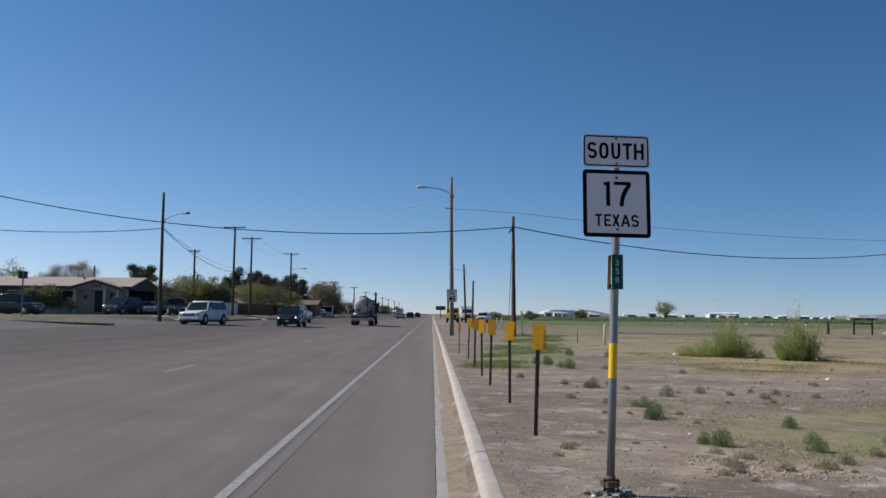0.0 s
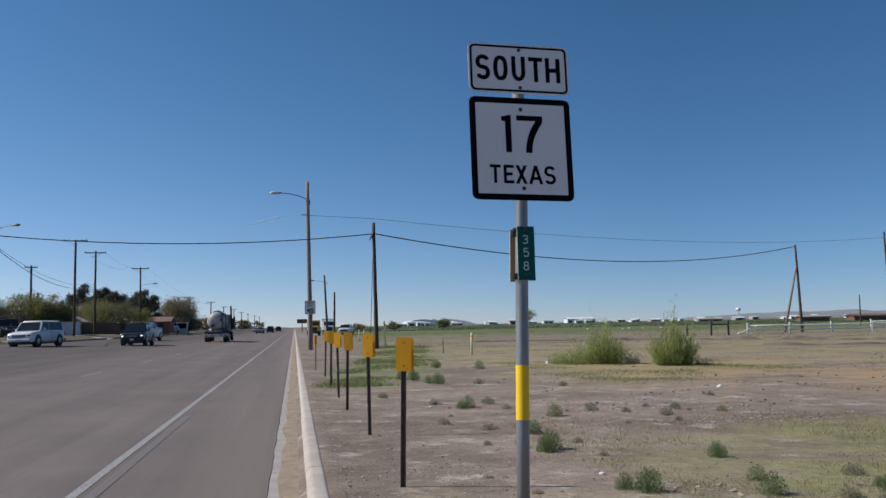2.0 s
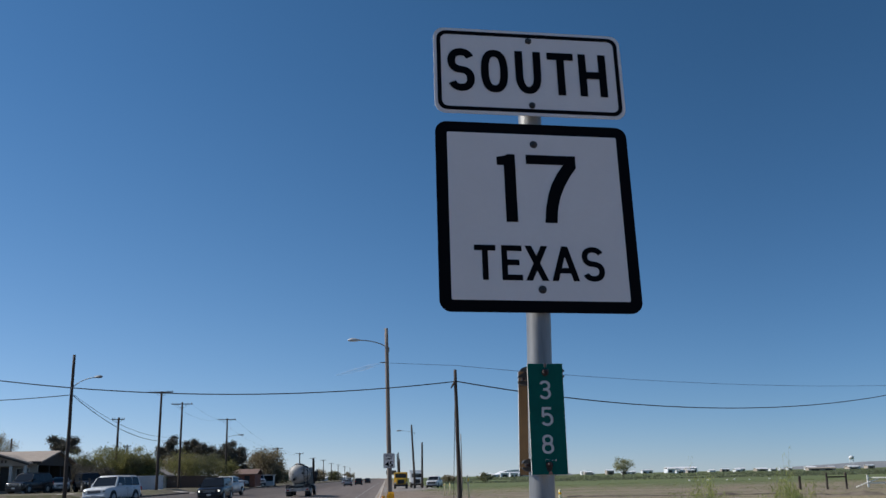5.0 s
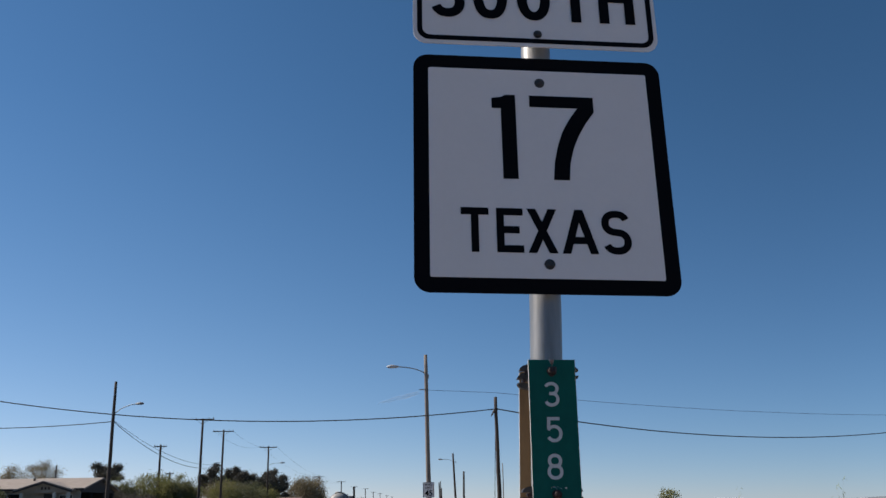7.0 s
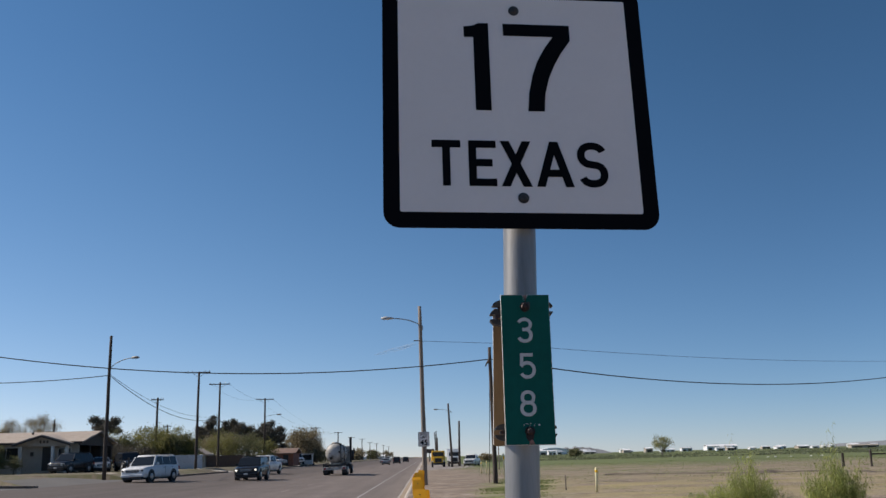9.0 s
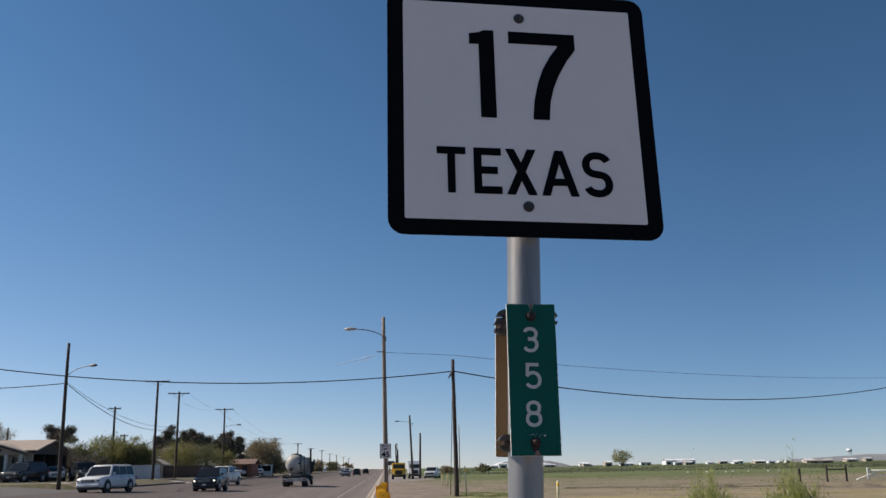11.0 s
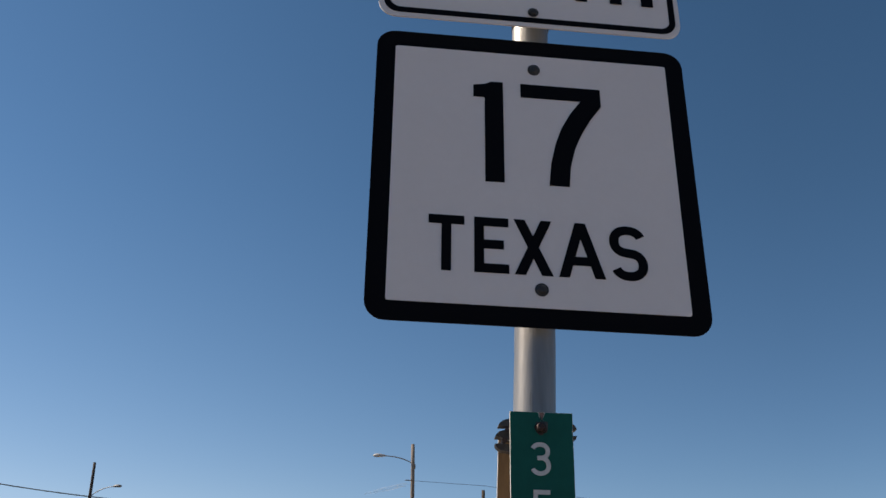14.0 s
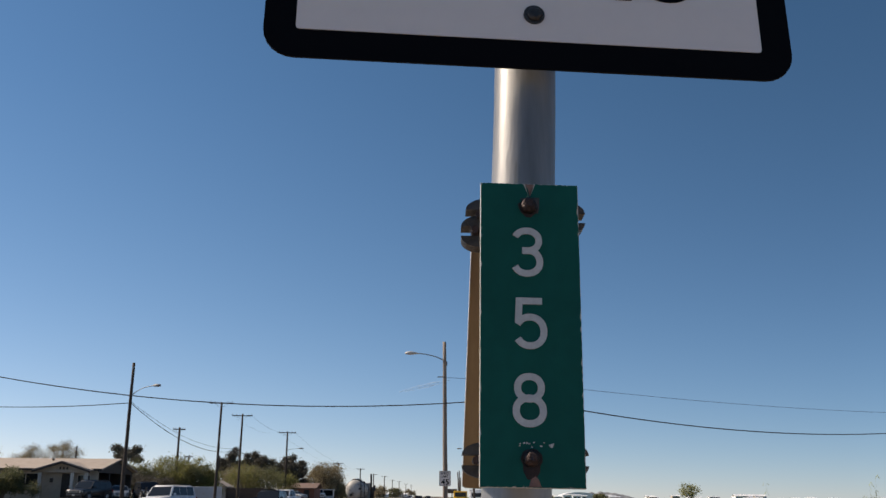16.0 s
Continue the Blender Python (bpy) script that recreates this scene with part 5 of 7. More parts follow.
grass_field("far_grass", 20000, 26, (8.0, 95.0, 70.0, 175.0), LEAF_GRASS, 0.04, 0.13, "rank grass across the far part of the field", 0.12, 0.8)
grass_field("straw_tufts", 18000, 27, (10.0, 26.0, 20.0, 31.0), STRAW, 0.01, 0.035, "matted orange straw over the dirt", 0.08, 0.8)
grass_field("straw", 12000, 24, (4.5, 44.0, 18.0, 62.0), DRY_GRASS, 0.012, 0.045, "dry straw over the bare field", 0.16, 0.8)
grass_field("verge_sprigs", 2600, 25, (2.7, 8.0, 5.5, 26.0), DRY_GRASS, 0.01, 0.04, "sparse dry sprigs among the gravel", 0.22, 0.9)


def build_pebbles(count, seed, name="pebbles", label="loose grey and tan gravel on the verge", region=(2.48, 9.5, 4.5, 28.5), sizes=(0.002, 0.0068), lean=1.8, material=None):
    """Loose stones on the verge, thickest near the curb."""
    rng = np.random.default_rng(seed)
    base = bmesh.new()
    bmesh.ops.create_icosphere(base, subdivisions=1, radius=1.0)
    bv = np.array([v.co for v in base.verts])
    bf = [[v.index for v in f.verts] for f in base.faces]
    base.free()
    verts, faces = [], []
    for k in range(count):
        y = region[2] + (region[3] - region[2]) * rng.uniform() ** lean
        x = region[0] + (region[1] - region[0]) * rng.uniform() ** lean
        if noise.noise((x * 0.9, y * 0.7, seed)) < (0.02 if lean == 1.0 else rng.uniform(-0.5, 0.25)):
            continue
        r = rng.uniform(*sizes) * (1.7 if rng.uniform() < 0.08 else 1.0)
        sc = np.array([r * rng.uniform(0.8, 1.5), r * rng.uniform(0.8, 1.5), r * rng.uniform(0.45, 0.9)])
        i = len(verts)
        jit = bv * (1 + rng.normal(size=bv.shape) * 0.12)
        verts += (jit * sc + np.array([x, y, ground_z(x, y) + sc[2] * 0.35])).tolist()
        faces += [[i + q for q in f] for f in bf]
    me = bpy.data.meshes.new(name)
    me.from_pydata(verts, [], faces)
    ob = part(name, me, material or STONE, None)
    return tagged(ob, label, "gravel", kind="stuff")


CLOD = surface("dark_earth_clod", (0.12, 0.094, 0.075), (0.22, 0.176, 0.14), 12, 60, 0.95, relief=0.3)
build_pebbles(17000, 31)
build_pebbles(4200, 32, "clods", "dark clods of earth and cinders on the verge", (2.5, 7.5, 4.5, 20.0), (0.003, 0.009), 1.5, CLOD)
build_pebbles(2200, 35, "stones", "loose pale stones along the curb", (2.44, 4.2, 5.0, 12.0), (0.003, 0.0105), 1.05)
build_pebbles(900, 37, "field_clods", "dark clods and cinders scattered over the bare field", (7.5, 27.0, 17.0, 36.0), (0.01, 0.032), 1.0, CLOD)
TAN_CLOD = surface("tan_clods", (0.3, 0.24, 0.16), (0.48, 0.4, 0.29), 14, 50, 0.95, relief=0.3)
build_pebbles(520, 34, "tan_clods", "crumbled tan clods heaped by the weeds", (4.4, 6.0, 7.7, 10.3), (0.006, 0.022), 1.0, TAN_CLOD)
build_pebbles(900, 33, "rubble", "broken grey stone strewn in a strip across the dirt", (6.7, 10.4, 15.0, 20.4), (0.006, 0.019), 1.0)
PALE = surface("bleached_litter", (0.75, 0.73, 0.7), (0.82, 0.8, 0.78), 8, 60, 0.8, relief=0.1)
for x, y, s in ((11.5, 22.1, 0.075), (15.4, 20.6, 0.06), (11.4, 36.4, 0.12), (17.4, 24.5, 0.07), (4.55, 19.5, 0.035), (5.1, 11.1, 0.03), (3.12, 6.84, 0.026), (3.19, 6.74, 0.018), (60, 186, 0.22), (62.5, 188, 0.16), (64, 187, 0.26), (67, 185, 0.2), (69.5, 188, 0.25), (72, 187, 0.17), (75.5, 186, 0.24), (78, 187, 0.2)):
    bm = bmesh.new()
    bmesh.ops.create_icosphere(bm, subdivisions=2, radius=s)
    for v in bm.verts:
        v.co = v.co * (1 + 0.35 * noise.noise(v.co * 14 + Vector((x, y, 0))))
        v.co.z *= 0.55
    ob = part("pale_stone", bm, PALE, None, "", Matrix.Translation((x, y, ground_z(x, y) + s * 0.2)))
    tagged(ob, "bleached white stone lying on the bare dirt", "stone", "pale stones")


# ---- the lots across the road ----
PLASTER = surface("pale_plaster", (0.4, 0.345, 0.29), (0.5, 0.44, 0.375), 1.2, 40, 0.9, relief=0.15, dirt=(0.5, 0.44, 0.39), dirt_at=0.62)
ROOFING = surface("tan_shingle_roof", (0.33, 0.27, 0.225), (0.42, 0.35, 0.295), 1.5, 18, 0.9, relief=0.4)
ROOF_RED = surface("brown_shingle_roof", (0.14, 0.09, 0.07), (0.22, 0.14, 0.11), 1.5, 18, 0.9, relief=0.4)
FASCIA = surface("dark_fascia", (0.05, 0.04, 0.035), (0.09, 0.07, 0.06), 3, 30, 0.8, relief=0.1)
TRIM = surface("white_trim", (0.6, 0.58, 0.55), (0.7, 0.68, 0.65), 3, 50, 0.7, relief=0.05)
DARK_DOOR = surface("dark_door_paint", (0.02, 0.018, 0.018), (0.04, 0.034, 0.032), 3, 40, 0.6, relief=0.05)
GLASS = glassy("window_glass", (0.018, 0.022, 0.028))
BRICK_RED = surface("red_brick_wall", (0.2, 0.075, 0.05), (0.28, 0.12, 0.08), 2.5, 25, 0.9, relief=0.3)
WALL_PALE = surface("pale_blue_grey_wall", (0.52, 0.55, 0.59), (0.6, 0.63, 0.67), 0.9, 30, 0.85, relief=0.15, dirt=(0.3, 0.3, 0.3), dirt_at=0.6)
FENCE_DARK = surface("dark_board_fence", (0.085, 0.056, 0.046), (0.14, 0.092, 0.073), 2, 30, 0.9, relief=0.3, stretch=(1, 1, 0.2))


def gable_roof(bm, x0, x1, y0, y1, ze, zr, along="x", over=0.45, thick=0.16):
    """A gable roof with overhang: ridge along x or y."""
    if along == "x":
        sec = [(y0 - over, ze), ((y0 + y1) / 2, zr), (y1 + over, ze)]
        ends = (x0 - over, x1 + over)
        put = lambda e, s, dz: (e, s[0], s[1] + dz)
    else:
        sec = [(x0 - over, ze), ((x0 + x1) / 2, zr), (x1 + over, ze)]
        ends = (y0 - over, y1 + over)
        put = lambda e, s, dz: (s[0], e, s[1] + dz)
    rows = [[bm.verts.new(put(e, s, dz)) for s, dz in [(sec[0], 0), (sec[1], 0), (sec[2], 0), (sec[2], -thick), (sec[1], -thick), (sec[0], -thick)]] for e in ends]
    for i in range(6):
        j = (i + 1) % 6
        bm.faces.new((rows[0][i], rows[0][j], rows[1][j], rows[1][i]))
    for r in rows:
        bm.faces.new((r[0], r[1], r[4], r[5]))
        bm.faces.new((r[1], r[2], r[3], r[4]))
    bmesh.ops.recalc_face_normals(bm, faces=bm.faces)
    return bm


def gable_wall(bm, x0, x1, y0, y1, z0, ze, zr):
    """Walls with a triangular top on the front and back (ridge along y)."""
    out = [(x0, z0), (x1, z0), (x1, ze), ((x0 + x1) / 2, zr), (x0, ze)]
    plate(bm, out, y0, y1)
    return bm


def window_part(parent, x0, x1, z0, z1, y, name="window"):
    bm = bmesh.new()
    for a in ((x0 - 0.07, x1 + 0.07, z1, z1 + 0.08), (x0 - 0.07, x1 + 0.07, z0 - 0.08, z0), (x0 - 0.07, x0, z0, z1), (x1, x1 + 0.07, z0, z1), ((x0 + x1) / 2 - 0.02, (x0 + x1) / 2 + 0.02, z0, z1)):
        box(bm, a[0], a[1], y - 0.06, y + 0.02, a[2], a[3])
    w = part(name, bm, TRIM, parent)
    part("pane", box(bmesh.new(), x0, x1, y - 0.02, y - 0.005, z0, z1), GLASS, w)
    return w


def build_house():
    h = thing("house", 0, 0, 0, "single-storey plaster house with tan gable roof and open carport", "house")
    X0, X1, Y0, Y1, B, E, R = -60.0, -31.9, 104.0, 114.4, 1.2, 4.25, 5.45
    part("wall", box(bmesh.new(), X0, -36.2, Y0 + 0.22, Y1, B, E - 0.1), PLASTER, h, "pale plaster wall")
    part("front_wall", box(bmesh.new(), X0, X1, Y0, Y0 + 0.2, B, E - 0.1), PLASTER, h, "pale plaster wall")
    # added dark sheet: the eaves' shade on this wall, given as colour
    part("eave_shade", box(bmesh.new(), X0, -41.2, Y0 - 0.035, Y0 - 0.012, B, E - 0.12), FENCE_DARK, h, "dark brown sheet for the shade under the eaves")
    part("carport_back", box(bmesh.new(), -36.18, X1, Y1 - 0.2, Y1, B, E - 0.1), FASCIA, h)
    part("roof", gable_roof(bmesh.new(), X0, X1, Y0, Y1, E, R, "x", 0.5, 0.14), ROOFING, h, "tan shingle roof")
    part("fascia", box(bmesh.new(), X0 - 0.5, X1 + 0.5, Y0 - 0.56, Y0 - 0.51, E - 0.2, E + 0.02), FASCIA, h)
    # dark boarded gable end over the open carport
    bm = bmesh.new()
    plate(bm, [(Y0, E - 0.35), (Y1, E - 0.35), (Y1, E - 0.12), ((Y0 + Y1) / 2, R - 0.2), (Y0, E - 0.12)], -0.06, 0.06)
    part("gable_boards", bm, FASCIA, h, "dark boarded gable", Matrix.Translation((X1, 0, 0)) @ Matrix.Rotation(radians(90), 4, 'Z'))
    for y in (107.4, 111.0, 114.2):
        part("carport_post", box(bmesh.new(), X1 - 0.14, X1, y - 0.08, y + 0.08, B, E - 0.3), FASCIA, h)
    # gabled porch over the door
    part("porch_gable", gable_wall(bmesh.new(), -37.6, -32.6, 103.0, 103.14, 3.85, 4.12, 4.85), PLASTER, h)
    part("porch_roof", gable_roof(bmesh.new(), -37.6, -32.6, 102.9, 107, 4.15, 5.0, "y", 0.4, 0.14), ROOFING, h)
    for k in range(3):
        part("gable_ornament", box(bmesh.new(), -35.45 + 0.35 * k, -35.3 + 0.35 * k, 102.93, 102.99, 4.15, 4.4), FASCIA, h)
    bm = bmesh.new()
    plate(bm, [(-38.0, 4.02), (-35.1, 4.92), (-32.2, 4.02), (-32.2, 3.84), (-35.1, 4.72), (-38.0, 3.84)], 102.4, 102.46)
    part("barge_board", bm, FASCIA, h)
    for x in (-37.4, -34.15, -32.75):
        part("porch_post", box(bmesh.new(), x - 0.14, x + 0.14, 102.95, 103.2, B - 0.1, 3.86, 0.015), TRIM, h)
    door = part("front_door", box(bmesh.new(), -35.5, -34.55, 103.9, 103.99, 1.45, 3.75), DARK_DOOR, h, "dark front door")
    part("door_knob", tube(bmesh.new(), [(-34.65, 103.9, 2.5), (-34.65, 103.83, 2.5)], 0.04, 8), ALUMINIUM, door)
    window_part(h, -53.0, -46.0, 2.4, 3.7, 103.95)
    window_part(h, -45.0, -41.6, 2.4, 3.7, 103.95)
    window_part(h, -40.6, -37.7, 2.6, 3.75, 103.99)
    window_part(h, -33.9, -32.7, 2.3, 3.6, 103.99)
    part("wall_lamp", box(bmesh.new(), -36.7, -36.4, 103.9, 103.99, 2.9, 3.3), FASCIA, h)
    part("roof_vent", tube(bmesh.new(), [(-38.2, 108.0, 5.0), (-38.2, 108.0, 5.45)], 0.12, 10), FASCIA, h)
    return h


build_house()


def build_brick_house():
    h = thing("brick_house", 0, 0, 0, "small red brick house with brown shingle roof", "house")
    part("wall", box(bmesh.new(), -25.3, -20.2, 178, 186, 0.9, 3.05), BRICK_RED, h, "red brick wall")
    part("roof", gable_roof(bmesh.new(), -25.3, -20.2, 178, 186, 3.1, 4.0), ROOF_RED, h)
    window_part(h, -24.4, -23.2, 1.8, 2.7, 177.99)
    part("front_door", box(bmesh.new(), -22.0, -21.1, 177.92, 177.99, 1.0, 2.8), DARK_DOOR, h)
    return h


build_brick_house()


def build_shed():
    h = thing("shed", 0, 0, 0, "low grey-roofed shed behind the lots", "shed")
    part("wall", box(bmesh.new(), -29.6, -27.0, 139, 143, 0.9, 2.9), PLASTER, h)
    part("roof", gable_roof(bmesh.new(), -29.6, -27.0, 139, 143, 2.95, 3.75, "y", 0.25), ROOFING, h)
    part("shed_door", box(bmesh.new(), -28.8, -27.9, 138.93, 138.99, 1.0, 2.7), DARK_DOOR, h)
    return h


build_shed()


def build_booth():
    """A small roadside shelter with an open front."""
    t = thing("roadside_booth", -20.1, 197.0, 0.95, "small white roadside booth with an open front", "booth")
    for x in (-1.05, 1.05):
        part("side_wall", box(bmesh.new(), x - 0.05, x + 0.05, -0.9, 0.9, 0, 1.9), TRIM, t)
    # the shade inside the booth is put into this wall's dark colour
    part("shaded_rear_wall", box(bmesh.new(), -1.0, 1.0, 0.8, 0.9, 0, 1.9), DARK_DOOR, t)
    part("counter", box(bmesh.new(), -1.0, 1.0, -0.9, -0.8, 0, 0.85), TRIM, t)
    part("booth_roof", box(bmesh.new(), -1.3, 1.3, -1.15, 1.05, 1.9, 2.05, 0.02), TRIM, t)
    return t


build_booth()
bm = bmesh.new()
box(bm, -28.8, -23.1, 120.0, 120.25, 0.85, 2.75, 0.02)
structure("garden_wall", bm, WALL_PALE, "pale blue-grey painted garden wall", "wall")
fence = thing("board_fence", 0, 0, 0, "dark weathered board fence round the yard", "fence")
board_me = None
for k in range(62):
    if board_me is None:
        bm = bmesh.new()
        box(bm, -0.105, 0.105, -0.012, 0.012, 0, 1.75, 0.006)
        board = part("board", bm, FENCE_DARK, fence)
        board_me = board.data
    else:
        board = part("board", board_me, FENCE_DARK, fence)
    board.matrix_basis = pose(-28.6 + 0.222 * (k % 31), 139.5 if k < 31 else 152.0, 1.0 + 0.02 * math.sin(k * 2.3), 0, 0, 0)
for y in (139.56, 152.06):
    for z in (1.35, 2.45):
        part("fence_rail", box(bmesh.new(), -28.8, -21.8, y - 0.03, y + 0.03, z - 0.04, z + 0.04), FENCE_DARK, fence)

# trees across the road
T = build_tree
T("bare_tree", -57.6, 160, 1.4, 8.8, 3.4, 2.7, LEAF_BUD, "wide bare budding tree behind the house", "tree", 41, 10000, 0.11, 60, 0.42, 0.2, 22, -0.6, "", 0.8, 0.2)
T("pine_tree", -44.6, 150, 1.4, 7.9, 2.7, 2.1, LEAF_PINE, "dark round-topped pine behind the house", "tree", 42, 8000, 0.12, 15, 0.36, 0.2, 9, -0.3)
T("bare_tree", -50.5, 132, 1.4, 6.4, 3.2, 2.2, LEAF_BUD, "bare budding tree behind the house", "tree", 43, 10000, 0.1, 50, 0.4, 0.16, 20, -0.6, "", 0.8, 0.2)
T("olive_tree", -59.0, 134, 1.4, 6.8, 3.6, 2.6, LEAF_MESQUITE, "yellow-green tree beside the house", "tree", 44, 4200, 0.12, 40, 0.5)
T("yard_shrub", -39.9, 101.0, 1.4, 3.2, 2.2, 1.5, LEAF_OLIVE, "green shrub tree before the house wall", "shrub", 45, 7500, 0.1, 30, 0.34, 0.09, 8)
T("yard_shrub", -36.9, 100.6, 1.4, 1.5, 0.85, 0.74, LEAF_OLIVE, "low dark shrub before the house", "shrub", 46, 1800, 0.06, 18, 0.2, 0.05, 5)
for k, (x, y, h, r) in enumerate(((-33.6, 122.6, 4.6, 2.1), (-31.6, 123.5, 5.0, 2.4), (-29.0, 123.5, 4.9, 2.3), (-26.8, 123.5, 4.6, 2.0), (-25.4, 123.6, 3.7, 1.4), (-35.2, 122, 4.4, 1.9), (-30.6, 128, 5.4, 2.4), (-28.2, 126, 5.0, 2.2))):
    T("mesquite_tree", x, y, 1.2, h, r, h * 0.52, LEAF_MESQUITE if k % 3 else LEAF_OLIVE, "bushy yellow-green mesquite over the garden wall", "tree", 50 + k, 7500, 0.13, 60, 0.36, 0.08, 12, -1.0, "mesquite trees", 1.4, 0.28)
for k, (x, y, h, r) in enumerate(((-27.0, 150, 5.1, 2.6), (-23.6, 152, 5.3, 2.5), (-30.6, 158, 5.0, 2.4), (-22.2, 158, 4.3, 1.9), (-28.5, 163, 5.4, 2.4))):
    T("elm_tree", x, y, 1.1, h, r, h * 0.49, LEAF_BUD if k in (2, 4) else LEAF_OLIVE if k == 1 else LEAF_MESQUITE, "loose half-leafed tree above the board fence", "tree", 60 + k, 6000, 0.12, 70, 0.5, 0.14, 14, -0.95, "yard trees", 0.8, 0.32)
for k, (x, y, h, r) in enumerate(((-38.6, 193, 9.3, 2.3), (-35.2, 198, 9.9, 2.1), (-31.2, 194, 8.9, 2.2), (-26.7, 195, 9.0, 2.5), (-37.4, 204, 7.6, 2.4), (-28.9, 201, 7.8, 2.4))):
    T("pine_tree", x, y, 1.0, h, r, h * 0.37, LEAF_PINE, "tall dark pine with a ragged crown", "tree", 173 + k, 12000, 0.14, 30, 0.4, 0.24, 12, -0.9, "dark pines")
for k, (x, y, h, r) in enumerate(((-21.5, 202, 7.7, 3.2), (-24.4, 206, 6.9, 2.9), (-19.9, 206, 6.4, 2.4))):
    T("round_tree", x, y, 1.0, h, r, h * 0.48, LEAF_BUD, "round brownish budding tree", "tree", 80 + k, 6500, 0.14, 70, 0.55, 0.22, 16, -1.0, "budding trees")
for k, (x, y, h, r) in enumerate(((-24, 250, 4.0, 2.8), (-26, 275, 3.6, 2.6), (-25, 310, 4, 3), (-27, 350, 4.0, 3), (-25, 400, 4.4, 3.4), (-28, 460, 5, 4), (-26, 540, 5, 4), (-30, 640, 6, 5), (-27, 760, 6, 6))):
    T("roadside_tree", x, y, 1.0, h, r, h * 0.5, LEAF_BUD if k % 3 else LEAF_OLIVE, "distant dusty roadside tree", "tree", 90 + k, 1500, 0.16 + 0.0003 * y, 30, 0.6, 0.2, 8, -1.0, "distant roadside trees")
for x, y, h, r, sd in ((-31.0, 117.6, 3.5, 2.2, 46), (-28.8, 116.2, 2.7, 1.6, 47), (-33.5, 118.4, 4.0, 2.0, 48)):
    T("thicket", x, y, 1.1, h, r, h * 0.5, LEAF_THICKET, "dark leafless thicket beside the carport", "bush", sd, 6500, 0.09, 40, 0.32, 0.06, 14, -1.0, "thicket", 1.0, 0.22)
# trees of the open field
T("field_tree", 87.2, 348, 0.1, 6.6, 3.6, 2.6, LEAF_PALE, "lone pale green mesquite in the field", "tree", 101, 2200, 0.2, 44, 0.6, 0.22, 12)
T("field_tree", 143, 200, 0.1, 7.0, 1.7, 2.7, LEAF_THICKET, "dark round-headed tree beyond the white fences", "tree", 105, 4200, 0.14, 40, 0.4, 0.18, 10)
T("field_shrub", 48.8, 300, 0.1, 3.3, 2.5, 1.6, LEAF_OLIVE, "round olive shrub at the field's edge", "shrub", 102, 1300, 0.24, 30, 0.45, 0.15, 6, -1.0)
T("field_shrub", 36.0, 330, 0.1, 2.6, 2.6, 1.3, LEAF_OLIVE, "round olive shrub at the field's edge", "shrub", 103, 900, 0.24, 30, 0.45, 0.12, 5, -1.0)
T("field_shrub", 22.0, 310, 0.1, 2.1, 2.6, 1.0, LEAF_BUD, "wide brownish shrub at the field's edge", "shrub", 104, 1100, 0.24, 30, 0.45, 0.12, 5, -1.0)


def build_scrub(seed, count):
    """The far scrub that closes the field, as low mounds of leaves."""
    rng = np.random.default_rng(seed)
    pts = []
    for k in range(count):
        y = 240 + 900 * rng.uniform() ** 1.5
        x = rng.uniform(0.03, 0.85) * y + 8
        h, w = rng.uniform(0.15, 0.75) * (0.5 + y / 1100), rng.uniform(1.2, 4.0) * (0.6 + y / 500)
        m = 44
        d = rng.normal(size=(m, 3)) * np.array([w, w, h * 0.24])
        d[:, 2] = np.abs(d[:, 2]) + 0.1
        pts.append(d + np.array([x, y, 0.1]))
    pts = np.concatenate(pts)
    ob = part("far_scrub", leaf_mesh("far_scrub", pts, 0.24, rng, 0.6), LEAF_BRUSH_FAR, None)
    return tagged(ob, "low green scrub along the far edge of the field", "scrub", kind="stuff")


build_scrub(111, 1000)

# ---- the open field's fences and the far town ----
RAIL_WHITE = surface("white_rail_paint", (0.86, 0.84, 0.78), (0.92, 0.9, 0.85), 4, 60, 0.7, relief=0.1, dirt=(0.5, 0.46, 0.4), dirt_at=0.66)


def rail_fence(p, q, posts, group, h=0.87):
    p, q = Vector((*p, 0.08)), Vector((*q, 0.08))
    t = thing("rail_fence", p.x, p.y, p.z, "low white two-rail wooden fence across the field", "fence", group)
    d = q - p
    ang = math.degrees(math.atan2(d.y, d.x))
    for k in range(posts):
        o = d * (k / (posts - 1))
        part("fence_post", box(bmesh.new(), -0.07, 0.07, -0.07, 0.07, -0.1, h + 0.08, 0.01), RAIL_WHITE, t, "", pose(o.x, o.y, 0, 0, 0, ang))
    for z in (h * 0.36, h * 0.8):
        bm = bmesh.new()
        tube(bm, [d * (k / 12) + Vector((0, 0, z + 0.015 * math.sin(k * 1.9))) for k in range(13)], 0.062, 10)
        part("rail", bm, RAIL_WHITE, t)
    return t


rail_fence((46.9, 91.4), (86.0, 88.6), 10, "white fences", 1.03)
rail_fence((77.0, 117.0), (117.0, 113.4), 10, "white fences", 1.1)
t = thing("rail_fence", 46.4, 91.4, 0.08, "broken end rail of the white fence slanting to the ground", "fence", "white fences")
bm = bmesh.new()
tube(bm, [(1.4, -0.2, 0.75), (-0.6, 0.1, 0.05)], 0.055, 6)
part("rail", bm, RAIL_WHITE, t)
t = thing("corral_gate", 41.4, 86.0, 0.1, "dark timber frame standing in the field", "gate")
for x in (-0.85, 0.85):
    part("gate_post", box(bmesh.new(), x - 0.07, x + 0.07, -0.08, 0.08, -0.2, 1.4, 0.02), POLE_WOOD, t)
for z in (1.02,):
    part("gate_rail", box(bmesh.new(), -0.85, 0.85, -0.05, 0.05, z - 0.06, z + 0.06, 0.01), POLE_WOOD, t)
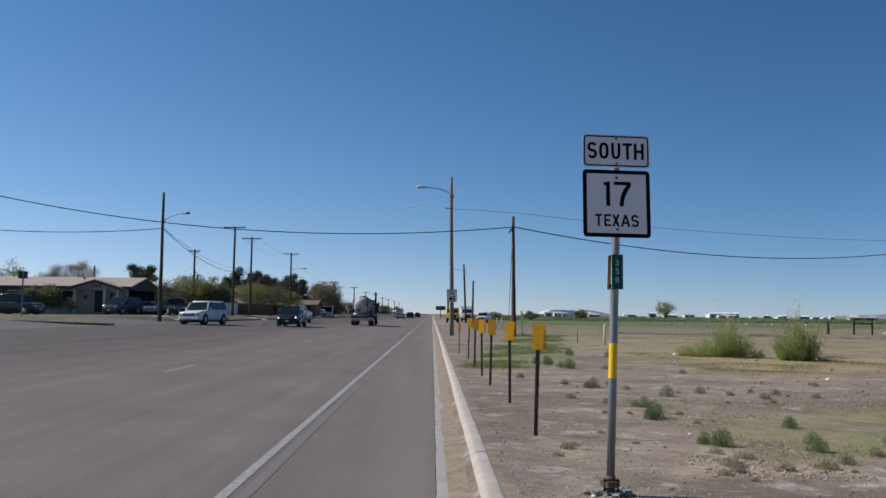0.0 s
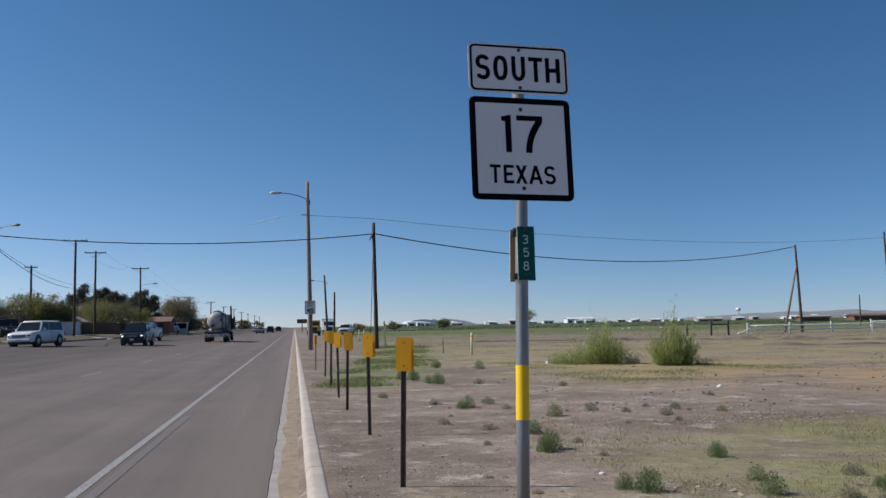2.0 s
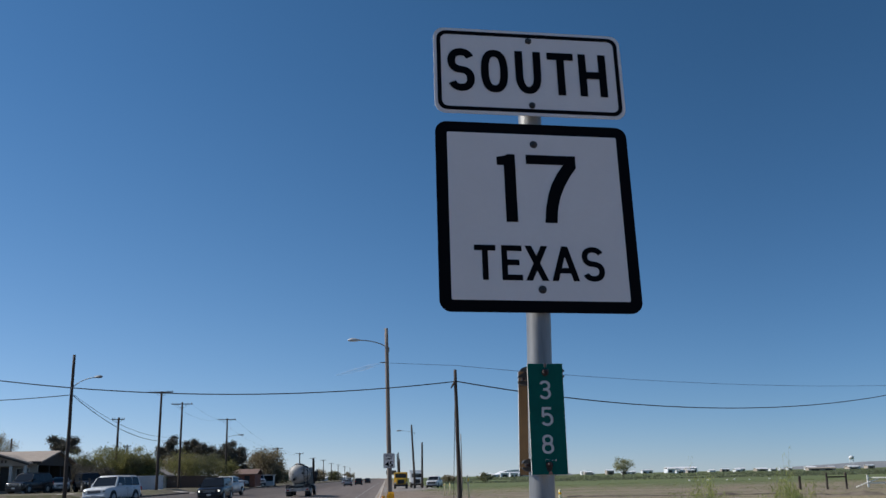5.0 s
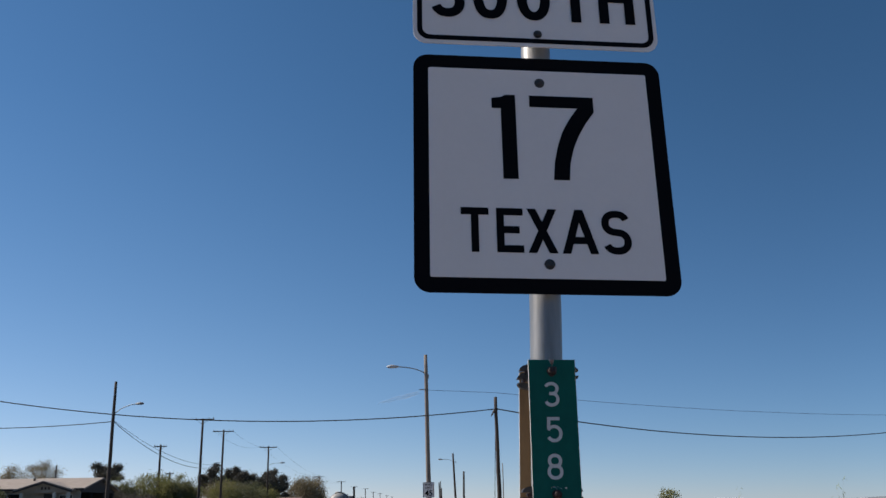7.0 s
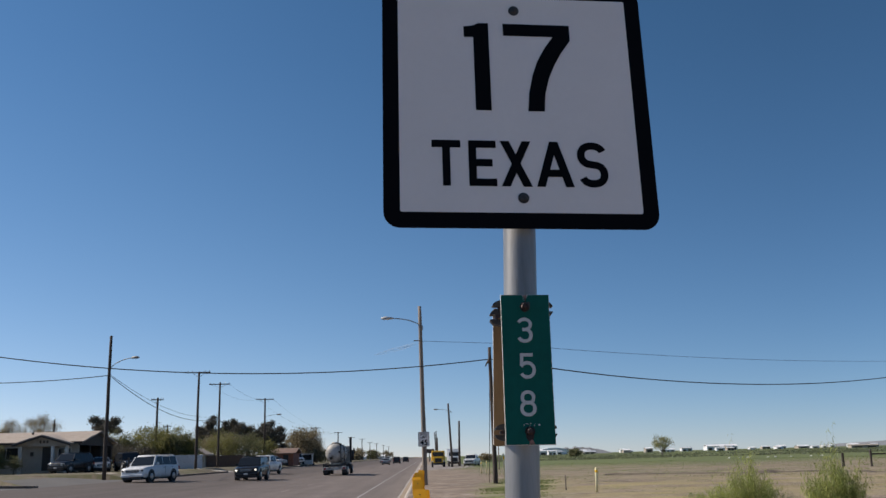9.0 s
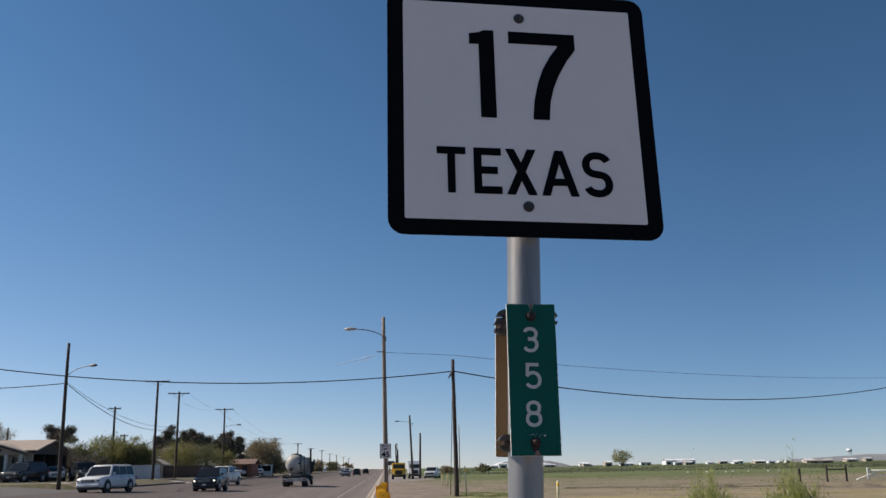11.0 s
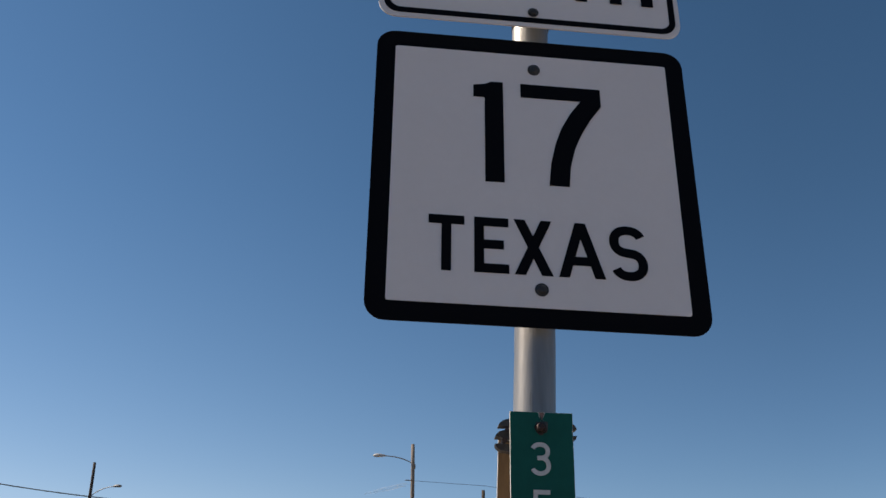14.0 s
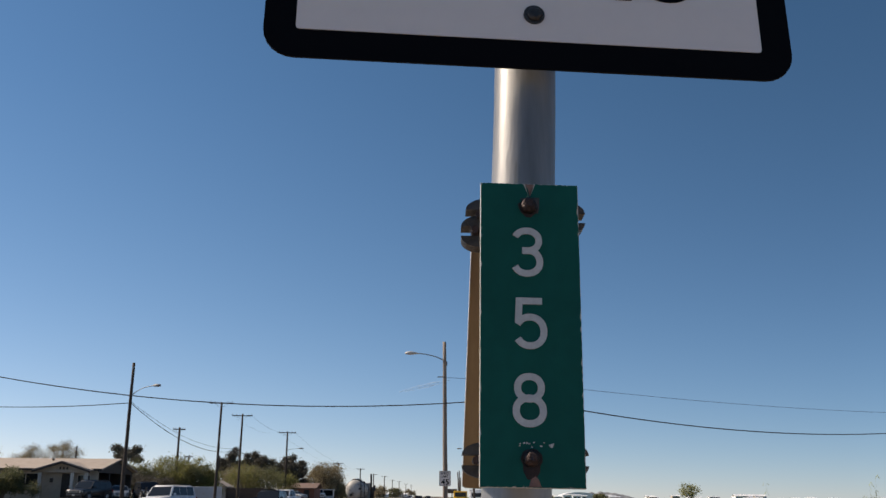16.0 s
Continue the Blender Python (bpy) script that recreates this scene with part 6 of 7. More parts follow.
t = thing("field_post", 38.6, 87.0, 0.1, "single dark timber post in the field", "post")
part("shaft", box(bmesh.new(), -0.09, 0.09, -0.09, 0.09, -0.2, 1.15, 0.02), POLE_WOOD, t)



def furrow(p, q, wide, high, seed):
    """A shallow bank of turned earth along a wheel rut."""
    bm = bmesh.new()
    p, q = Vector((*p, 0)), Vector((*q, 0))
    d = q - p
    side = Vector((-d.y, d.x, 0)).normalized()
    n = int(d.length / 0.45)
    rows = []
    for k in range(n + 1):
        c = p + d * (k / n) + side * 0.5 * noise.noise((k * 0.06, seed, 0))
        hh = high * max(0.05, 0.6 + 0.9 * noise.noise((k * 0.21, seed, 5)))
        ww = wide * (0.8 + 0.5 * noise.noise((k * 0.13, seed, 9)))
        row = []
        for j, f in enumerate((0.0, 0.35, 0.75, 0.95, 0.5, 0.0)):
            o = c + side * ww * (j / 5 - 0.5)
            row.append(bm.verts.new((o.x, o.y, ground_z(o.x, o.y) - 0.03 + (hh + 0.03) * f * (1 + 0.3 * noise.noise((k * 0.9, j * 1.3, seed))))))
        rows.append(row)
    for a, b in zip(rows, rows[1:]):
        for j in range(5):
            bm.faces.new((a[j], a[j + 1], b[j + 1], b[j]))
    bmesh.ops.recalc_face_normals(bm, faces=bm.faces)
    ob = part("earth_bank", bm, TURNED, None)
    return tagged(ob, "dark turned earth banked along a shallow rut", "earth", kind="stuff")


TURNED = surface("turned_earth", (0.075, 0.06, 0.048), (0.2, 0.165, 0.125), 0.9, 12, 0.95, relief=0.4)
furrow((17.0, 80.0), (33.0, 72.0), 0.9, 0.2, 1)
furrow((31.0, 71.0), (47.0, 46.0), 1.0, 0.26, 2)
furrow((28.6, 53.0), (44.0, 42.5), 0.7, 0.16, 3)

SHED_WHITE = surface("white_metal_cladding", (0.7, 0.71, 0.73), (0.82, 0.83, 0.85), 0.1, 3, 0.6, relief=0.05)
SHED_TAN = surface("tan_cladding", (0.36, 0.3, 0.25), (0.48, 0.42, 0.36), 0.1, 3, 0.7, relief=0.05)
SHED_BROWN = surface("rusty_cladding", (0.12, 0.07, 0.05), (0.2, 0.12, 0.09), 0.3, 3, 0.8, relief=0.05)
SHED_ROOF = surface("grey_metal_roof", (0.5, 0.52, 0.55), (0.62, 0.64, 0.67), 0.1, 3, 0.5, relief=0.05)


def far_building(x, y, w, d, h, wall, roof, bays, label):
    t = thing("far_building", x, y, 0.0, label, "building", "far town buildings")
    part("wall", box(bmesh.new(), -w / 2, w / 2, 0, d, 0, h), wall, t)
    part("roof", gable_roof(bmesh.new(), -w / 2, w / 2, 0, d, h, h + d * 0.12, "x", 0.5, 0.3), roof, t)
    # dark panels on the closed wall stand for shade inside open bays
    for k in range(bays):
        cx = -w / 2 + w * (k + 0.5) / bays
        part("bay_shade_panel", box(bmesh.new(), cx - w / bays * 0.28, cx + w / bays * 0.28, -0.12, -0.02, h * 0.05, h * 0.6), FASCIA, t)
    return t


far_building(433, 1400, 44, 20, 6.0, SHED_WHITE, SHED_WHITE, 5, "long white metal shed with dark panels for open bays, far off")
rng = np.random.default_rng(77)
for k in range(52):
    y = rng.uniform(1000, 1450)
    x = y * rng.uniform(0.085, 0.7)
    w, h = rng.uniform(4, 15), rng.uniform(2.2, 4.6)
    wall = (SHED_WHITE, SHED_WHITE, SHED_TAN, SHED_WHITE)[k % 4]
    far_building(x, y, w, rng.uniform(6, 12), h, wall, (SHED_WHITE, SHED_ROOF, SHED_WHITE)[k % 3], int(rng.integers(0, 3)), "small pale building far across the plain")
for x, y, w, h in ((-33, 520, 9, 2.6), (-38, 610, 14, 3.2), (-31, 690, 11, 3.0)):
    far_building(x, y, w, 8, h, SHED_WHITE, SHED_WHITE, 1, "small white building far down the road")
far_building(205, 300, 30, 5, 1.9, SHED_BROWN, SHED_BROWN, 4, "long brown shed beyond the white fences")
far_building(176, 300, 10, 4, 1.9, SHED_BROWN, SHED_TAN, 1, "brown trailer beyond the white fences")
far_building(321, 700, 20, 6, 1.9, SHED_TAN, SHED_TAN, 2, "tan trailer beyond the white fences")
# big pale vaulted roof and low hill
t = thing("vaulted_shed", 190, 1400, 0, "wide pale vaulted storage shed on the horizon", "building")
bm = bmesh.new()
arc = [(28 * math.cos(a), 9.5 * math.sin(a)) for a in np.linspace(0, math.pi, 13)]
plate(bm, arc, 0, 60)
part("vault", bm, SHED_WHITE, t)
# the haze of distance is put into this bluish grey
HILL = surface("far_hill", (0.2, 0.21, 0.225), (0.26, 0.265, 0.275), 0.02, 0.3, 0.95, relief=0)


def far_hill(name, x, y, w, h, label, seed):
    bm = bmesh.new()
    n, m = 40, 8
    rows = []
    for j in range(m + 1):
        v = j / m
        rows.append([bm.verts.new((x + w * (i / n - 0.5), y + v * w * 0.25, h * math.sin(math.pi * i / n) ** 0.8 * math.sin(math.pi * v) * (0.8 + 0.35 * noise.noise((i * 0.3, j * 0.5, seed))) - 0.5)) for i in range(n + 1)])
    for a, b in zip(rows, rows[1:]):
        for i in range(n):
            f = bm.faces.new((a[i], a[i + 1], b[i + 1], b[i]))
            f.smooth = True
    return structure(name, bm, HILL, label, "hill")


far_hill("hill_1", 225, 1440, 120, 13, "grey spoil hill on the horizon", 1)
far_hill("hill_2", 1900, 3000, 1300, 30, "hazy low ridge on the horizon", 2)
t = thing("water_tower", 687, 1400, 0, "pale water tower far across the plain", "water tower")
bm = bmesh.new()
tube(bm, [(0, 0, 13.5), (0, 0, 14), (0, 0, 16), (0, 0, 18), (0, 0, 18.6)], [0.8, 3.2, 4.0, 3.4, 1.0], 14)
part("tank", bm, SHED_WHITE, t)
for k in range(4):
    a = radians(45 + 90 * k)
    bm = bmesh.new()
    tube(bm, [(3.4 * math.cos(a), 3.4 * math.sin(a), 0), (2.6 * math.cos(a), 2.6 * math.sin(a), 14)], 0.3, 6)
    part("leg", bm, SHED_ROOF, t)

# ---- vehicles ----
PAINT_WHITE = surface("white_car_paint", (0.68, 0.69, 0.7), (0.76, 0.77, 0.78), 1, 100, 0.25, relief=0)
PAINT_BLACK = surface("dark_car_paint", (0.012, 0.014, 0.018), (0.02, 0.022, 0.028), 1, 100, 0.22, relief=0)
PAINT_SILVER = surface("silver_car_paint", (0.3, 0.31, 0.33), (0.38, 0.39, 0.41), 1, 100, 0.3, metal=0.5, relief=0)
PAINT_YELLOW = surface("yellow_truck_paint", (0.7, 0.4, 0.02), (0.78, 0.46, 0.03), 1, 60, 0.35, relief=0)
TANK_WHITE = surface("dusty_tank_paint", (0.36, 0.34, 0.31), (0.55, 0.53, 0.49), 0.8, 20, 0.55, relief=0.05, dirt=(0.2, 0.17, 0.14), dirt_at=0.52)
TYRE = surface("tyre_rubber", (0.015, 0.015, 0.015), (0.03, 0.028, 0.026), 6, 60, 0.9, relief=0.2)
RIM = surface("steel_rim", (0.35, 0.35, 0.36), (0.5, 0.5, 0.5), 9, 60, 0.35, metal=0.8, relief=0)
LIGHT_CLEAR = surface("headlight_lens", (0.7, 0.7, 0.68), (0.8, 0.8, 0.78), 9, 60, 0.15, relief=0)
LIGHT_RED = surface("tail_lens", (0.3, 0.01, 0.01), (0.4, 0.02, 0.02), 9, 60, 0.2, relief=0)
BLACK_TRIM = surface("black_plastic_trim", (0.018, 0.018, 0.02), (0.03, 0.03, 0.032), 6, 60, 0.6, relief=0.05)


def wheel_part(t, x, y, r, w):
    bm = bmesh.new()
    s = 1 if x > 0 else -1
    tube(bm, [(x - s * w, y, r), (x - s * w * 0.9, y, r), (x - s * w * 0.1, y, r), (x, y, r)], [r * 0.86, r, r, r * 0.86], 20)
    wh = part("wheel", bm, TYRE, t)
    bm = bmesh.new()
    tube(bm, [(x - s * 0.02, y, r), (x + s * 0.012, y, r), (x + s * 0.016, y, r)], [r * 0.62, r * 0.6, r * 0.2], 14)
    part("rim", bm, RIM, wh)


def profile_body(bm, prof, half, tuck=0.0, ztuck=0.0):
    """A side outline in y, z given width; points above ztuck are drawn in by tuck."""
    def side(s):
        return [bm.verts.new((s * (half - (tuck if z > ztuck else 0.0)), y, z)) for y, z in prof]
    a, b = side(-1), side(1)
    bm.faces.new(a)
    bm.faces.new(b[::-1])
    n = len(prof)
    for i in range(n):
        bm.faces.new((a[i], a[(i + 1) % n], b[(i + 1) % n], b[i]))
    bmesh.ops.recalc_face_normals(bm, faces=bm.faces)
    return bm


def build_car(name, label, paint, L=4.8, W=1.95, H=1.78, hood=1.15, belt=1.08, cab=(1.0, 1.65, 4.1, 4.7), bed=False, group="", lens=None):
    """A road vehicle facing -y, its base in the middle. cab: along the length, foot and top of the windscreen, top and foot of the rear glass."""
    t = thing(name, 0, 0, 0, label, "car" if not bed else "pickup truck", group)
    h, f, wr = W / 2, -L / 2, 0.39
    z0, nose = 0.32, belt - 0.14
    # stations along the length: place, half width, upper edge
    line = [(0.0, 0.8, nose - 0.14), (0.03, 0.86, nose - 0.07), (0.1, 0.92, nose - 0.01), (0.24, 0.965, nose + 0.035), (0.5, 0.99, nose + 0.07), (cab[0] * 0.8, 1.0, belt - 0.025), (cab[0] + 0.1, 1.0, belt), (L * 0.55, 1.0, belt + 0.012),
            (L - 0.6, 0.995, belt + 0.03), (L - 0.22, 0.975, belt + 0.025), (L - 0.08, 0.94, belt), (L, 0.9, belt - 0.1)]
    bm = bmesh.new()
    rows = []
    for u, k, top in line:
        w = h * k
        lift = 0.12 * (1 - min(1.0, u / 0.2)) + 0.1 * (1 - min(1.0, (L - u) / 0.2))
        half = [(0.9 * w, z0 + lift), (0.985 * w, z0 + 0.1 + lift), (w, z0 + 0.3), (w * 0.998, top - 0.26), (w * 0.985, top - 0.13), (w * 0.955, top - 0.045), (w * 0.9, top - 0.008), (w * 0.55, top + 0.022)]
        rows.append([bm.verts.new((x, f + u, z)) for x, z in half] + [bm.verts.new((-x, f + u, z)) for x, z in half[::-1]])
    for a, b in zip(rows, rows[1:]):
        for i in range(16):
            bm.faces.new((a[i], a[(i + 1) % 16], b[(i + 1) % 16], b[i])).smooth = True
    bm.faces.new(rows[0])
    bm.faces.new(rows[-1][::-1])
    bmesh.ops.recalc_face_normals(bm, faces=bm.faces)
    body = part("body", bm, paint, t)
    c0, c1, c2, c3 = (f + v for v in cab)
    top = [(c0, belt - 0.02), (c1, H), (c2, H), (c3, belt - 0.02)]
    bm = profile_body(bmesh.new(), top, h - 0.05, 0.15, belt + 0.2)
    bmesh.ops.bevel(bm, geom=[e for e in bm.edges if all(v.co.z > belt + 0.2 for v in e.verts)], offset=0.12, segments=3, affect='EDGES')
    for q in bm.faces:
        q.smooth = q.calc_area() < 0.35
    part("cabin", bm, paint, t)

    def on_side(y, z, s, o=0.006):
        k = (z - belt) / (H - belt)
        return (s * (h - 0.05 - 0.15 * k + o), y, z)
    for s in (-1, 1):
        cuts = [0.0, 0.5, 1.0] if (c3 - c0) < 2.6 else [0.0, 0.36, 0.68, 1.0]
        zl, zh = belt + 0.05, H - 0.13
        for u0, u1 in zip(cuts, cuts[1:]):
            lo0, lo1 = c0 + 0.28 + (c3 - c0 - 0.5) * u0 + 0.025, c0 + 0.28 + (c3 - c0 - 0.5) * u1 - 0.025
            hi0, hi1 = max(lo0, c1 + 0.08), min(lo1, c2 - 0.06)
            if hi1 - hi0 < 0.1:
                continue
            bm = bmesh.new()
            q = [bm.verts.new(on_side(y, z, s)) for y, z in ((lo0, zl), (lo1, zl), (hi1, zh), (hi0, zh))]
            q2 = [bm.verts.new(on_side(y, z, s, -0.03)) for y, z in ((lo0, zl), (lo1, zl), (hi1, zh), (hi0, zh))]
            bm.faces.new(q)
            bm.faces.new(q2[::-1])
            for i in range(4):
                bm.faces.new((q[i], q2[i], q2[(i + 1) % 4], q[(i + 1) % 4]))
            bmesh.ops.recalc_face_normals(bm, faces=bm.faces)
            part("side_window", bm, GLASS, body)
        for u in (0.42, 0.7):
            ys = c0 + 0.1 + (c3 - c0) * u
            part("door_seam", box(bmesh.new(), s * h - 0.004, s * h + 0.004, ys - 0.008, ys + 0.008, z0 + 0.16, belt - 0.04), BLACK_TRIM, body)
            part("door_handle", box(bmesh.new(), s * h - 0.01, s * h + 0.022, ys - 0.26, ys - 0.1, belt - 0.16, belt - 0.125, 0.006), BLACK_TRIM, body)
        if H > 1.8 and not bed:
            part("roof_rail", tube(bmesh.new(), [(s * (h - 0.3), c1 + 0.3, H - 0.01), (s * (h - 0.3), c1 + 0.4, H + 0.05), (s * (h - 0.3), c2 - 0.3, H + 0.05), (s * (h - 0.3), c2 - 0.2, H - 0.01)], 0.018, 6), BLACK_TRIM, t)
        m = part("mirror", box(bmesh.new(), -0.1, 0.1, -0.06, 0.06, -0.08, 0.08, 0.03), paint if not bed else BLACK_TRIM, t, "", pose(s * (h + 0.06), c0 + 0.45, belt + 0.14))
        housing = part("headlight_housing", box(bmesh.new(), -0.19, 0.19, -0.05, 0.06, -0.1, 0.1, 0.03), BLACK_TRIM if lens else LIGHT_CLEAR, t, "", pose(s * (h - 0.3), f + 0.055, nose - 0.18, 0, 0, s * 16))
        part("headlight", tube(bmesh.new(), [(s * 0.05, -0.045, 0.0), (s * 0.05, -0.07, 0.0), (s * 0.05, -0.078, 0.0)], [0.075, 0.07, 0.04], 14), lens or GLASS, housing)
        part("tail_light", box(bmesh.new(), s * (h - 0.12) - 0.1, s * (h - 0.12) + 0.1, f + L - 0.1, f + L + 0.015, belt - 0.34, belt - 0.06, 0.02), LIGHT_RED, t)
    for name2, ya, yb in (("windscreen", c0, c1), ("rear_window", c3, c2)):
        bm = bmesh.new()
        o = -0.012 if ya < yb else 0.012
        za, zb = belt + 0.05, H - 0.11
        ka, kb = (za - belt) / (H - belt), (zb - belt) / (H - belt)
        q = [bm.verts.new((s * (h - 0.12 - 0.15 * k), ya + (yb - ya) * k + o, z)) for s, k, z in ((-1, ka, za), (1, ka, za), (1, kb, zb), (-1, kb, zb))]
        q2 = [bm.verts.new(v.co + Vector((0, -2 * o, 0))) for v in q]
        bm.faces.new(q)
        bm.faces.new(q2[::-1])
        for i in range(4):
            bm.faces.new((q[i], q2[i], q2[(i + 1) % 4], q[(i + 1) % 4]))
        bmesh.ops.recalc_face_normals(bm, faces=bm.faces)
        part(name2, bm, GLASS, body)
    wide, deep = (0.34, 0.42) if bed else (0.5, 0.3)
    grille = part("grille", box(bmesh.new(), -h + wide, h - wide, f - 0.025, f + 0.1, nose - deep, nose - 0.09, 0.03), BLACK_TRIM, t)
    for k in range(3):
        gz = nose - 0.09 - (deep - 0.09) * (k + 0.8) / 3.6
        part("grille_bar", box(bmesh.new(), -h + wide + 0.04, h - wide - 0.04, f - 0.034, f - 0.02, gz - 0.012, gz + 0.012, 0.004), RIM, grille)
    part("front_bumper", box(bmesh.new(), -h + 0.14, h - 0.14, f - 0.07, f + 0.2, z0 + 0.08, z0 + 0.28, 0.06), paint if not bed else RIM, t)
    part("air_dam", box(bmesh.new(), -h + 0.2, h - 0.2, f - 0.02, f + 0.2, z0 - 0.08, z0 + 0.075, 0.03), BLACK_TRIM, t)
    part("number_plate", box(bmesh.new(), -0.16, 0.16, f - 0.1, f - 0.082, z0 + 0.12, z0 + 0.26, 0.005), TRIM, t)
    part("rear_bumper", box(bmesh.new(), -h + 0.02, h - 0.02, f + L - 0.2, f + L + 0.07, z0 + 0.04, z0 + 0.22, 0.04), BLACK_TRIM, t)
    part("underside", box(bmesh.new(), -h + 0.15, h - 0.15, f + 0.3, f + L - 0.3, 0.2, z0 + 0.04), BLACK_TRIM, t)
    if bed:
        part("cargo_bed", box(bmesh.new(), -h + 0.14, h - 0.14, c3 + 0.1, f + L - 0.14, belt - 0.3, belt + 0.045), BLACK_TRIM, body)
    for s in (-1, 1):
        for y in (f + 0.92, f + L - 1.0):
            part("wheel_arch", tube(bmesh.new(), [(s * (h - 0.25), y, wr + 0.03), (s * (h + 0.006), y, wr + 0.03)], wr + 0.085, 24), BLACK_TRIM, t)
            wheel_part(t, s * (h + 0.02), y, wr, 0.24)
    return t


def lane_z(x):
    return road_z(x)


LIGHT_LIT, nt, p = nodes_of("lit_headlight")
p.inputs["Base Color"].default_value = (0.8, 0.8, 0.78, 1)
p.inputs["Emission Color"].default_value, p.inputs["Emission Strength"].default_value = (1.0, 0.93, 0.8, 1), 1.6
suv = build_car("suv", "black boxy sport utility vehicle with lit headlights on the road", PAINT_BLACK, 4.8, 1.98, 1.84, belt=1.12, cab=(1.2, 1.85, 4.4, 4.74), lens=LIGHT_LIT)
suv.matrix_basis = pose(-10.8, 84.0, lane_z(-10.8), 0, -1.7, -2)
pickup = build_car("pickup", "white four-door pickup truck with black grille on the road", PAINT_WHITE, 5.9, 2.05, 1.95, belt=1.22, cab=(1.45, 2.05, 3.7, 3.95), bed=True)
pickup.matrix_basis = pose(-14.0, 110.0, lane_z(-14.0), 0, -1.7, -8)
van = build_car("minivan", "white sport utility van driving on the road", PAINT_WHITE, 5.2, 2.0, 1.92, belt=1.14, cab=(1.25, 1.9, 4.85, 5.1))
van.matrix_basis = pose(-17.0, 77.0, lane_z(-17.0), 0, -1.7, -13)
sedan = build_car("sedan", "silver sedan far down the road", PAINT_SILVER, 4.7, 1.85, 1.47, belt=0.98, cab=(1.15, 1.9, 3.4, 4.2), group="traffic far down the road")
sedan.matrix_basis = pose(-6.0, 232, lane_z(-6), 0, -1.7, 180)
for src, x, y, rz, lab in ((pickup, -12.2, 182, 0, "white pickup truck far down the road"), (van, -14.6, 205, 0, "white van far down the road"), (suv, -4.5, 268, 180, "dark car far down the road"), (sedan, -9.5, 300, 0, "silver sedan far down the road"),
                           (van, -10.5, 360, 0, "white van far down the road"), (suv, -3.5, 340, 180, "dark car far down the road"), (sedan, -13.0, 430, 0, "silver sedan far down the road")):
    c = copy_thing(src, pose(x, y, lane_z(x), 0, -1.7, rz))
    tagged(c, lab, "car", "traffic far down the road")
# parked by the house
parked_suv = c = build_car("suv", "black sport utility vehicle parked before the house", PAINT_BLACK, 4.9, 2.0, 1.9, belt=1.15, cab=(1.2, 1.85, 4.5, 4.8))
c.matrix_basis = pose(-37.4, 88.6, 1.16, 0, 0, 78)
tagged(c, "black sport utility vehicle parked before the house", "car", "cars parked at the house")
c = copy_thing(parked_suv, pose(-31.2, 100.2, 1.18, 0, 0, -14))
tagged(c, "black sport utility vehicle parked before the carport", "car", "cars parked at the house")
jeep = build_car("parked_car", "pale silver car parked under the carport", PAINT_SILVER, 4.4, 1.8, 1.5, belt=0.98, cab=(1.1, 1.8, 3.3, 4.0), group="cars parked at the house")
jeep.matrix_basis = pose(-29.8, 104.6, 1.18, 0, 0, 20)
c = copy_thing(parked_suv, pose(-27.0, 104.6, 1.16, 0, 0, 30))
tagged(c, "black sport utility vehicle parked beside the carport", "car", "cars parked at the house")
c = copy_thing(sedan, pose(-22.8, 172.0, 1.08, 0, 0, 60))
c = copy_thing(pickup, pose(-21.8, 194.0, 1.08, 0, 0, 20))
tagged(c, "white pickup truck parked off the road", "car", "cars parked at the house")


